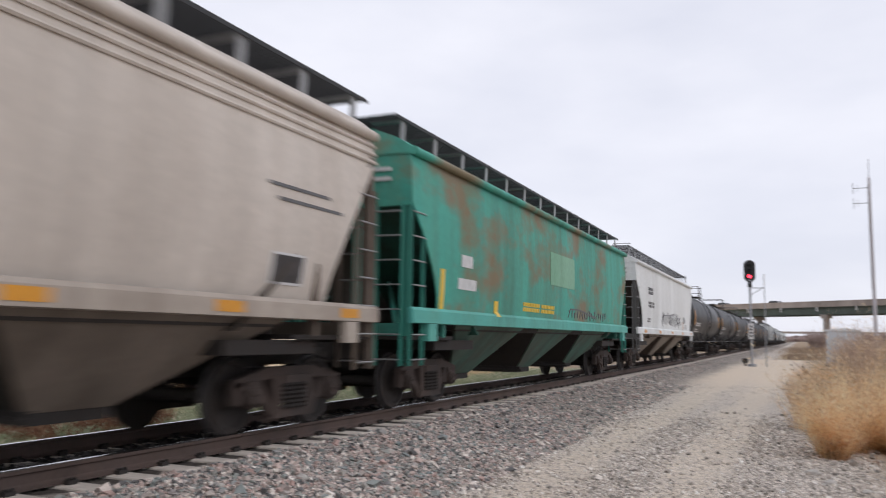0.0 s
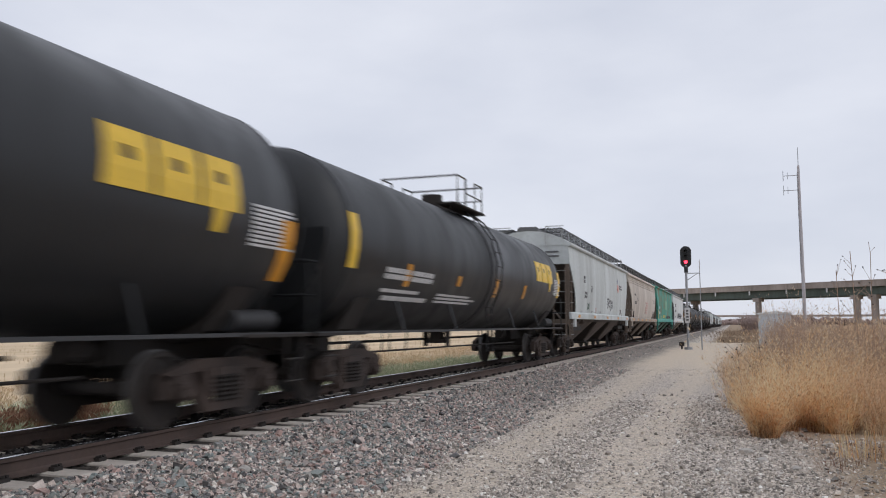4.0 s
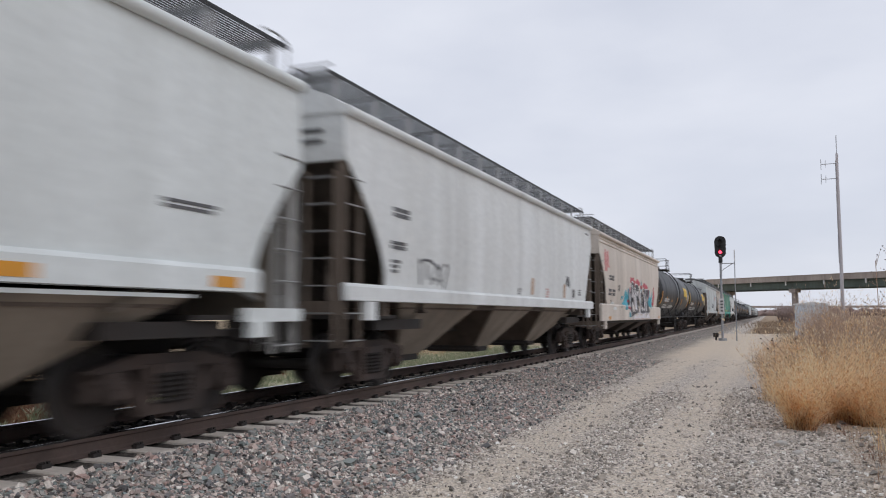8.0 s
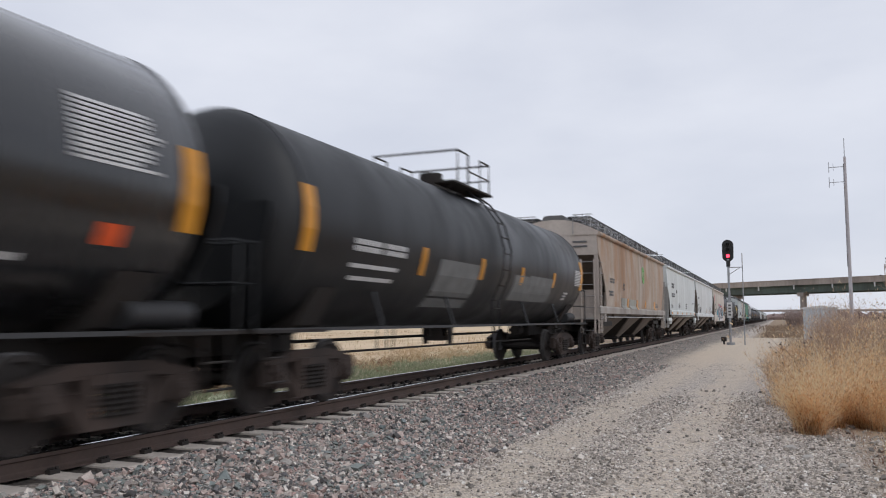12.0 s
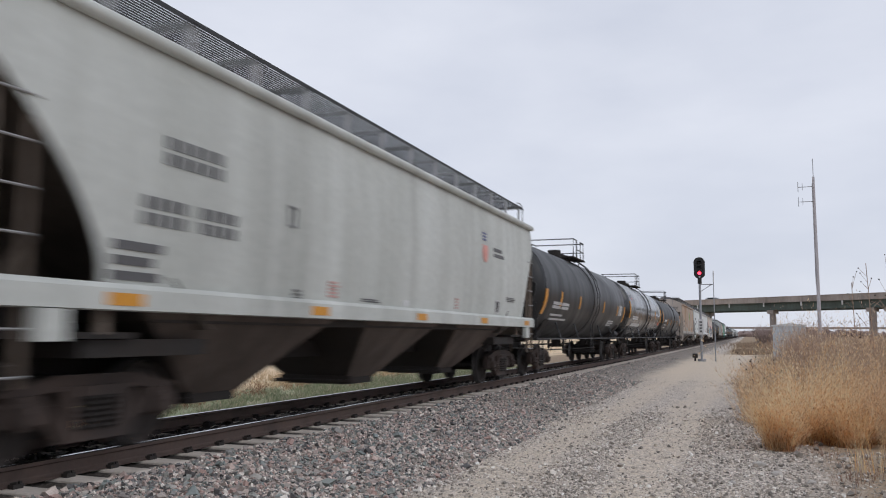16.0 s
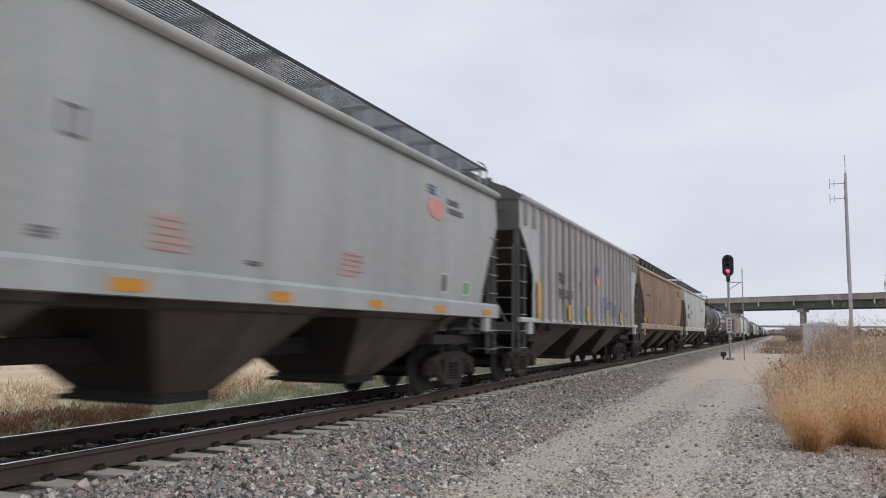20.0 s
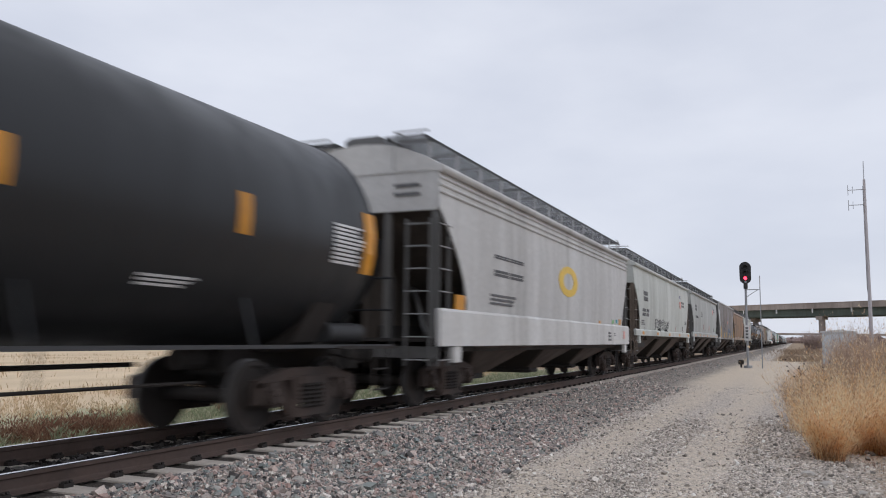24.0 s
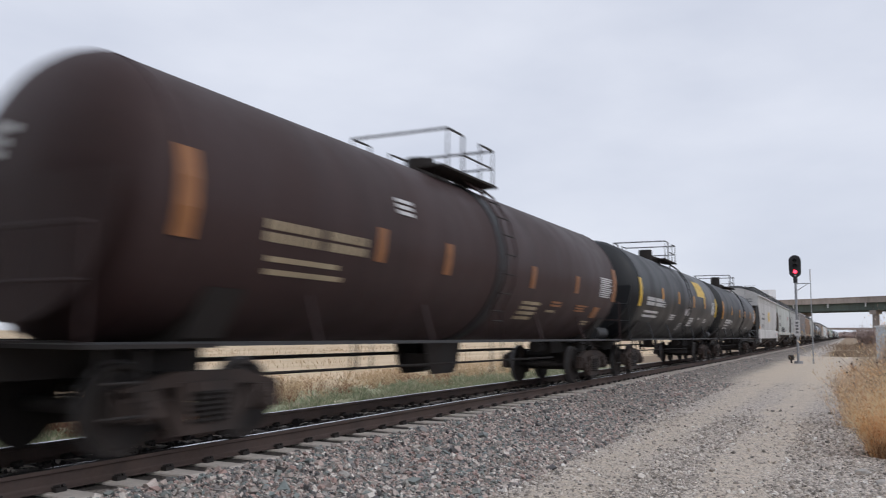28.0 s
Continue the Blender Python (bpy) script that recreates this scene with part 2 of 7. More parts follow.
def loft(bm, rings, closed=True, caps=True):
    vs = [[bm.verts.new(p) for p in r] for r in rings]
    n = len(vs[0])
    for a, b in zip(vs, vs[1:]):
        for i in range(n if closed else n - 1):
            j = (i + 1) % n
            bm.faces.new((a[i], a[j], b[j], b[i]))
    if caps:
        bm.faces.new(vs[0][::-1])
        bm.faces.new(vs[-1])


def prism(bm, outline, y0, y1):
    """An outline of (x, z) drawn out along y."""
    loft(bm, [[(x, y0, z) for x, z in outline], [(x, y1, z) for x, z in outline]])


def disc_x(bm, x0, x1, y, z, r0, r1, n=24):
    loft(bm, [[(x, y + r * math.cos(2 * math.pi * i / n), z + r * math.sin(2 * math.pi * i / n)) for i in range(n)] for x, r in ((x0, r0), (x1, r1))])


def mesh_of(name, bm, *materials, smooth=False):
    bmesh.ops.recalc_face_normals(bm, faces=bm.faces)
    me = bpy.data.meshes.new(name)
    if smooth:
        for f in bm.faces:
            f.smooth = True
        for e in bm.edges:
            if len(e.link_faces) == 2 and e.calc_face_angle() > 0.6:
                e.smooth = False
    bm.to_mesh(me)
    bm.free()
    for m in materials:
        me.materials.append(m)
    return me


def part(name, bm, material, parent, label="", smooth=False):
    ob = new(name, bm if isinstance(bm, bpy.types.Mesh) else mesh_of(name, bm, material, smooth=smooth))
    ob.parent = parent
    if label:
        ob["label"] = label
    return ob


def placed(name, mesh, parent, m, label=""):
    ob = part(name, mesh, None, parent, label)
    ob.matrix_basis = m
    return ob


def thing(name, label, category, group="", kind="", at=None):
    ob = new(name)
    ob.empty_display_size = 0.3
    if at is not None:
        ob.matrix_basis = at
    return tagged(ob, label, category, group, kind)


def solo(name, bm, material, label, category, group="", kind="", at=None, smooth=False):
    ob = new(name, mesh_of(name, bm, material, smooth=smooth))
    if at is not None:
        ob.matrix_basis = at
    return tagged(ob, label, category, group, kind)


# ---- ground ----
def ground_height(x, y):
    pts = ((-3000, -0.62), (-60, -0.62), (-14, -0.6), (-11.2, -0.55), (-10.2, -0.5), (-8.65, -0.23), (-8.3, -0.225), (-6.3, -0.225), (-5.75, -0.222), (-5.4, -0.235), (-4.5, -0.36), (-3.5, -0.45),
           (0.4, -0.45), (3, -0.42), (12, -0.3), (60, -0.4), (3000, -0.6))
    for (xa, za), (xb, zb) in zip(pts, pts[1:]):
        if x <= xb:
            z = za + (zb - za) * (x - xa) / (xb - xa)
            break
    if abs(x) < 40 and not -9 < x < -5.5:
        z += 0.035 * noise.noise((x * 0.45, y * 0.45, 0)) + 0.012 * noise.noise((x * 2.1, y * 2.1, 3))
    return z


def ground_material():
    m, nt, N, lk, b = nodes_of("trackside_ground")
    pos = N("ShaderNodeTexCoord").outputs["Object"]
    sep = N("ShaderNodeSeparateXYZ")
    lk(pos, sep.inputs[0])
    wob = noise_node(nt, coords(nt), 0.35, 4, 0.6)
    fine = noise_node(nt, coords(nt), 7.0, 6, 0.7)
    wa = N("ShaderNodeMath")
    wa.operation, wa.inputs[1].default_value, wa.inputs[2].default_value = "MULTIPLY_ADD", 1.2, -0.6
    lk(wob.outputs[0], wa.inputs[0])
    wf = N("ShaderNodeMath")
    wf.operation, wf.inputs[1].default_value, wf.inputs[2].default_value = "MULTIPLY_ADD", 0.9, -0.45
    lk(fine.outputs[0], wf.inputs[0])
    xs = N("ShaderNodeMath")
    lk(sep.outputs[0], xs.inputs[0])
    lk(wa.outputs[0], xs.inputs[1])
    xf = N("ShaderNodeMath")
    lk(xs.outputs[0], xf.inputs[0])
    lk(wf.outputs[0], xf.inputs[1])

    def band(edge0, edge1, src=xf):
        r = N("ShaderNodeMapRange")
        r.interpolation_type = "SMOOTHSTEP"
        r.inputs[1].default_value, r.inputs[2].default_value = edge0, edge1
        lk(src.outputs[0], r.inputs[0])
        return r.outputs[0]

    vor = N("ShaderNodeTexVoronoi")
    vor.inputs["Scale"].default_value = 46
    lk(coords(nt), vor.inputs["Vector"])
    stones = ramp_node(nt, vor.outputs["Color"], [(0.1, (0.17, 0.15, 0.135)), (0.5, (0.485, 0.428, 0.375)), (0.9, (0.895, 0.79, 0.69))])
    sandn = noise_node(nt, coords(nt), 18, 5, 0.7)
    sand = ramp_node(nt, sandn.outputs[0], [(0.3, (0.57, 0.478, 0.375)), (0.7, (0.765, 0.645, 0.508))])
    earth = ramp_node(nt, sandn.outputs[0], [(0.3, (0.26, 0.195, 0.135)), (0.7, (0.44, 0.34, 0.24))])
    gn = noise_node(nt, coords(nt, (1, 0.35, 1)), 1.3, 5, 0.65)
    green = ramp_node(nt, gn.outputs[0], [(0.32, (0.60, 0.49, 0.35)), (0.5, (0.45, 0.45, 0.30)), (0.75, (0.33, 0.39, 0.23))])
    fn = noise_node(nt, coords(nt, (0.5, 0.12, 1)), 0.5, 5, 0.6)
    field = ramp_node(nt, fn.outputs[0], [(0.3, (0.58, 0.44, 0.28)), (0.7, (0.78, 0.62, 0.43))])
    # wheel tracks of pale dirt in the gravel road
    mul = mix_node(nt, 1.0, band(-3.35, -2.9), band(-2.1, -2.55), "MULTIPLY")
    mur = mix_node(nt, 1.0, band(-1.8, -1.4), band(-0.55, -1.0), "MULTIPLY")
    ruts = mix_node(nt, 1.0, mul.outputs[0], mur.outputs[0], "ADD")
    rr = mix_node(nt, 1.0, ruts.outputs[0], ramp_node(nt, fine.outputs[0], [(0.36, (0.1,) * 3), (0.62, (0.74,) * 3)]).outputs[0], "MULTIPLY")
    road = mix_node(nt, rr.outputs[0], stones.outputs[0], sand.outputs[0])
    right = mix_node(nt, band(0.4, 1.4), road.outputs[0], earth.outputs[0])
    ys = N("ShaderNodeMath")
    lk(sep.outputs[1], ys.inputs[0])
    lk(wa.outputs[0], ys.inputs[1])
    far = band(40.0, 50.0, ys)
    spread = band(19.0, 42.0, ys)
    pale = mix_node(nt, 0.8, road.outputs[0], sand.outputs[0])
    right = mix_node(nt, spread, right.outputs[0], mix_node(nt, band(0.2, 1.2), pale.outputs[0], earth.outputs[0]).outputs[0])
    bank = mix_node(nt, 0.5, earth.outputs[0], (0.33, 0.24, 0.16))
    shoulder = mix_node(nt, band(-2.4, -1.2), stones.outputs[0], bank.outputs[0])
    right = mix_node(nt, band(75.0, 78.0, ys), right.outputs[0], shoulder.outputs[0])
    # ballast bed: fines darkened for the shade between the stones, oil-stained between the rails
    bed = mix_node(nt, band(-4.3, -3.3), mix_node(nt, 0.5, (0.08, 0.07, 0.066), stones.outputs[0]).outputs[0], right.outputs[0])
    oil = mix_node(nt, 1.0, band(-8.5, -8.2), band(-5.9, -6.1), "MULTIPLY")
    right = mix_node(nt, oil.outputs[0], bed.outputs[0], mix_node(nt, 0.12, (0.022, 0.019, 0.018), stones.outputs[0]).outputs[0])
    verge = mix_node(nt, far, green.outputs[0], bank.outputs[0])
    left = mix_node(nt, band(-10.3, -9.7), verge.outputs[0], right.outputs[0])
    xw = N("ShaderNodeMath")
    wb = N("ShaderNodeMath")
    wb.operation, wb.inputs[1].default_value, wb.inputs[2].default_value = "MULTIPLY_ADD", 9.0, -4.5
    lk(wob.outputs[0], wb.inputs[0])
    lk(sep.outputs[0], xw.inputs[0])
    lk(wb.outputs[0], xw.inputs[1])
    al = mix_node(nt, band(-17.5, -15.0, xw), field.outputs[0], left.outputs[0])
    lk(al.outputs[0], b.inputs["Base Color"])
    b.inputs["Roughness"].default_value = 0.95
    b.inputs["Specular IOR Level"].default_value = 0.2
    hn = mix_node(nt, 0.5, vor.outputs["Distance"], fine.outputs[0])
    bump_node(nt, hn.outputs[0], 0.8, 0.03, b)
    return m


def build_ground():
    xs = [-3000, -900, -300, -120, -60, -40, -30, -25, -20, -17, -15, -14] + [-13 + 0.25 * i for i in range(105)] + [14, 16, 19, 24, 32, 45, 60, 120, 300, 900, 3000]
    ys = [-1500, -300, -80, -30, -12, -6] + [-4 + 0.3 * i for i in range(100)] + [27, 28.5, 30.5, 33, 36, 40, 45, 50, 56, 64, 74, 86, 100, 120, 150, 190, 250, 340, 500, 800, 1400, 2400, 4200]
    nx = len(xs)
    verts = [(x, y, ground_height(x, y)) for y in ys for x in xs]
    faces = [(j * nx + i, j * nx + i + 1, (j + 1) * nx + i + 1, (j + 1) * nx + i) for j in range(len(ys) - 1) for i in range(nx - 1)]
    me = bpy.data.meshes.new("ground")
    me.from_pydata(verts, [], faces)
    me.polygons.foreach_set("use_smooth", [True] * len(faces))
    me.materials.append(ground_material())
    return tagged(new("ground", me), "gravel track, dry verge and pale stubble field beside the railway", "ground", kind="structure")


build_ground()


# ---- track ----
def build_track():
    track = thing("railway_track", "single railway track with rusty rails on concrete sleepers", "railway track", kind="structure")
    half = [(0.0, -0.192), (0.076, -0.192), (0.076, -0.18), (0.022, -0.16), (0.0095, -0.142), (0.0095, -0.056), (0.036, -0.042), (0.038, -0.008)]
    outline = half[1:] + [(-x, z) for x, z in half[1:]][::-1]
    for side in (0.754, -0.754):
        bm = bmesh.new()
        prism(bm, [(TRACK + side + x, z) for x, z in outline], -60, 1200)
        rail = part("rail", bm, RAIL, track, "rusty brown rail")
        bm = bmesh.new()
        top = [(0.036, -0.0075), (0.028, -0.001), (0.015, 0.0), (-0.015, 0.0), (-0.028, -0.001), (-0.036, -0.0075)]
        prism(bm, [(TRACK + side + x, z) for x, z in top], -60, 1200)
        part("rail_head", bm, RAILHEAD, rail, "wheel-polished running surface")
    return track


TRACK_THING = build_track()


# ---- rail cars: local +y is the way they run, +x the side towards the road ----
SHARED = {}
AXLE, WHEEL_R = 0.89, 0.457
WHEELSETS = {1: [], -1: []}


def shared(key, make):
    if key not in SHARED:
        SHARED[key] = make()
    return SHARED[key]


def side_frame_mesh():
    """Cast side frame: chords, columns and pedestals round open windows, bearing caps with bolts."""
    bm = bmesh.new()

    def plate(pts, x0=-0.065, x1=0.06):
        loft(bm, [[(x, y, z) for y, z in pts] for x in (x0, x1)])

    plate([(-0.56, 0.66), (0.56, 0.66), (0.5, 0.81), (-0.5, 0.81)])
    plate([(-0.46, 0.17), (0.46, 0.17), (0.40, 0.275), (-0.40, 0.275)], -0.065, 0.085)
    for s in (1, -1):
        plate([(s * 0.5, 0.81), (s * 0.56, 0.66), (s * 1.16, 0.575), (s * 1.16, 0.67)][::s])
        plate([(s * 0.29, 0.2), (s * 0.40, 0.2), (s * 0.45, 0.7), (s * 0.29, 0.7)][::s], -0.06, 0.09)
        plate([(s * 0.44, 0.17), (s * 0.40, 0.29), (s * 0.63, 0.60), (s * 0.76, 0.58)][::s], -0.055, 0.05)
        plate([(s * 0.64, 0.38), (s * 0.74, 0.36), (s * 0.76, 0.62), (s * 0.64, 0.64)][::s])
        plate([(s * 1.06, 0.36), (s * 1.18, 0.38), (s * 1.18, 0.64), (s * 1.04, 0.64)][::s])
        box(bm, -0.05, 0.10, s * AXLE - 0.15, s * AXLE + 0.15, 0.545, 0.64)
        disc_x(bm, -0.04, 0.13, s * AXLE, 0.457, 0.135, 0.13, 18)
        disc_x(bm, 0.13, 0.165, s * AXLE, 0.457, 0.105, 0.09, 18)
        for k in range(3):
            a = k * 2.094 + 0.5
            disc_x(bm, 0.16, 0.185, s * AXLE + 0.06 * math.cos(a), 0.457 + 0.06 * math.sin(a), 0.02, 0.018, 6)
    box(bm, -0.2, 0.11, -0.27, 0.27, 0.60, 0.70)
    return mesh_of("side_frame", bm, TRUCK_STEEL)


def spring_mesh():
    bm = bmesh.new()
    rings = []
    for k in range(13):
        r = 0.072 if k % 2 else 0.05
        rings.append([(0.08 + r * math.cos(a), r * math.sin(a), 0.27 + k * 0.028) for a in [i * math.pi / 3 for i in range(6)]])
    loft(bm, rings)
    return mesh_of("spring", bm, STEEL_DARK)


def wheelset_mesh():
    bm = bmesh.new()
    rod(bm, (-1.02, 0, 0), (1.02, 0, 0), 0.085, 10)
    for s in (-1, 1):
        prof = ((0.68, 0.485), (0.708, 0.482), (0.715, 0.458), (0.80, 0.452), (0.805, 0.40), (0.765, 0.37), (0.75, 0.17), (0.80, 0.13), (0.81, 0.09))
        n = 22
        vs = [[bm.verts.new((s * x, r * math.cos(2 * math.pi * i / n), r * math.sin(2 * math.pi * i / n))) for i in range(n)] for x, r in prof]
        for a, c in zip(vs, vs[1:]):
            for i in range(n):
                j = (i + 1) % n
                bm.faces.new((a[i], a[j], c[j], c[i]))
        bm.faces.new(vs[0])
        bm.faces.new(vs[-1])
    me = mesh_of("wheelset", bm, WHEEL_STEEL, TREAD, smooth=True)
    for p in me.polygons:
        r = math.hypot(p.center[1], p.center[2])
        if 0.44 < r and 0.71 < abs(p.center[0]) < 0.802:
            p.material_index = 1
    return me


def bolster_mesh():
    bm = bmesh.new()
    box(bm, -1.05, 1.05, -0.2, 0.2, 0.52, 0.70)
    box(bm, -0.9, 0.9, -0.26, 0.26, 0.66, 0.78)
    for s in (-1, 1):
        box(bm, -0.7, 0.7, s * 0.38 - 0.05, s * 0.38 + 0.05, 0.3, 0.42)
        for q in (-1, 1):
            box(bm, s * 0.755 - 0.04, s * 0.755 + 0.04, q * 0.43 - 0.04, q * 0.43 + 0.03, 0.3, 0.56)
    rod(bm, (0, 0, 0.7), (0, 0, 0.95), 0.25, 12)
    return mesh_of("bolster", bm, STEEL_DARK)


def truck(parent, y):
    t = placed("truck", shared("bolster", bolster_mesh), parent, pose(0, y, 0), "four-wheel cast steel truck")
    for s in (1, -1):
        placed("side_frame", shared("side_frame", side_frame_mesh), t, pose(s * 1.0, 0, 0, 0, 0, 0 if s > 0 else 180))
        for yy in (-0.17, 0.0, 0.17):
            placed("spring", shared("spring", spring_mesh), t, pose(s * 1.0, yy, 0, 0, 0, 0 if s > 0 else 180))
    for a in (1, -1):
        w = placed("wheelset", shared("wheelset", wheelset_mesh), t, pose(0, a * AXLE, WHEEL_R), "steel wheelset with bright worn treads")
        WHEELSETS[a].append(w)


def coupler_mesh():
    bm = bmesh.new()
    box(bm, -0.09, 0.09, -0.7, 0.0, 0.78, 0.95)
    box(bm, -0.16, 0.14, 0.0, 0.28, 0.70, 1.02)
    rod(bm, (0.3, -0.25, 0.95), (0.95, -0.25, 0.85), 0.018)
    rod(bm, (0.22, -0.3, 0.75), (0.26, 0.1, 0.42), 0.03)
    rod(bm, (0.26, 0.1, 0.42), (0.2, 0.3, 0.5), 0.03)
    return mesh_of("coupler", bm, STEEL_DARK)


def underparts(root, half, truck_y):
    for s, yy in ((1, truck_y[0]), (-1, -truck_y[1])):
        truck(root, yy)
        placed("coupler", shared("coupler", coupler_mesh), root, pose(0, s * (half + 0.25), 0, 0, 0, 0 if s > 0 else 180))


def stile_mesh(height, mat):
    bm = bmesh.new()
    angle = [(-0.03, -0.035), (-0.03, 0.035), (-0.018, 0.035), (-0.018, 0.006), (0.03, 0.006), (0.03, -0.006), (-0.018, -0.006), (-0.018, -0.035)]
    loft(bm, [[(x, y, z) for x, y in angle] for z in (0, height)])
    return mesh_of("stile", bm, mat)


def ladder(name, parent, m, height, width, steps, mat):
    """A ladder: one stile carries the other stile and the rungs."""
    mesh = shared(("stile", height, mat.name), lambda: stile_mesh(height, mat))
    first = placed(name, mesh, parent, m @ pose(0, -width / 2, 0))
    placed("stile", mesh, first, pose(0, width, 0))
    for i in range(steps):
        placed("rung", shared(("rung", width), lambda: rung_mesh(width)), first, pose(0, width / 2, 0.1 + i * (height - 0.2) / (steps - 1)))


def rung_mesh(width):
    bm = bmesh.new()
    rod(bm, (0.045, -width / 2, 0), (0.045, width / 2, 0), 0.013, 6)
    return mesh_of("rung", bm, RUNG)


def bracket_mesh():
    """Bent sheet leg from the board's outer edge in to the roof, with a foot and a cross bearer."""
    bm = bmesh.new()
    for pts in ([(0.262, -0.03), (0.278, -0.03), (0.262, -0.40), (0.246, -0.40)], [(0.15, -0.355), (0.262, -0.40), (0.262, -0.385), (0.15, -0.34)], [(-0.31, -0.045), (0.31, -0.045), (0.31, -0.032), (-0.31, -0.032)]):
        loft(bm, [[(x, y, z) for x, z in pts] for y in (-0.075, 0.075)])
    return mesh_of("board_bracket", bm, MATS["bracket_grey"])


def running_board_mesh(half, pitch=0.0525):
    """Grating: bearing bars along the car, cross bars, and edge angles that stand deeper."""
    bm = bmesh.new()
    for i in range(int(0.735 / pitch) + 1):
        x = -0.44 + i * pitch
        box(bm, x - 0.004, x + 0.004, -half, half, -0.019, 0.0)
    for x in (-0.455, 0.305):
        box(bm, x - 0.005, x + 0.005, -half, half, -0.055, 0.004)
    y = -half
    while y <= half + 0.01:
        box(bm, -0.45, 0.30, y - 0.006, y + 0.006, -0.019, -0.004)
        y += 0.3
    return mesh_of("running_board", bm, GRATING)


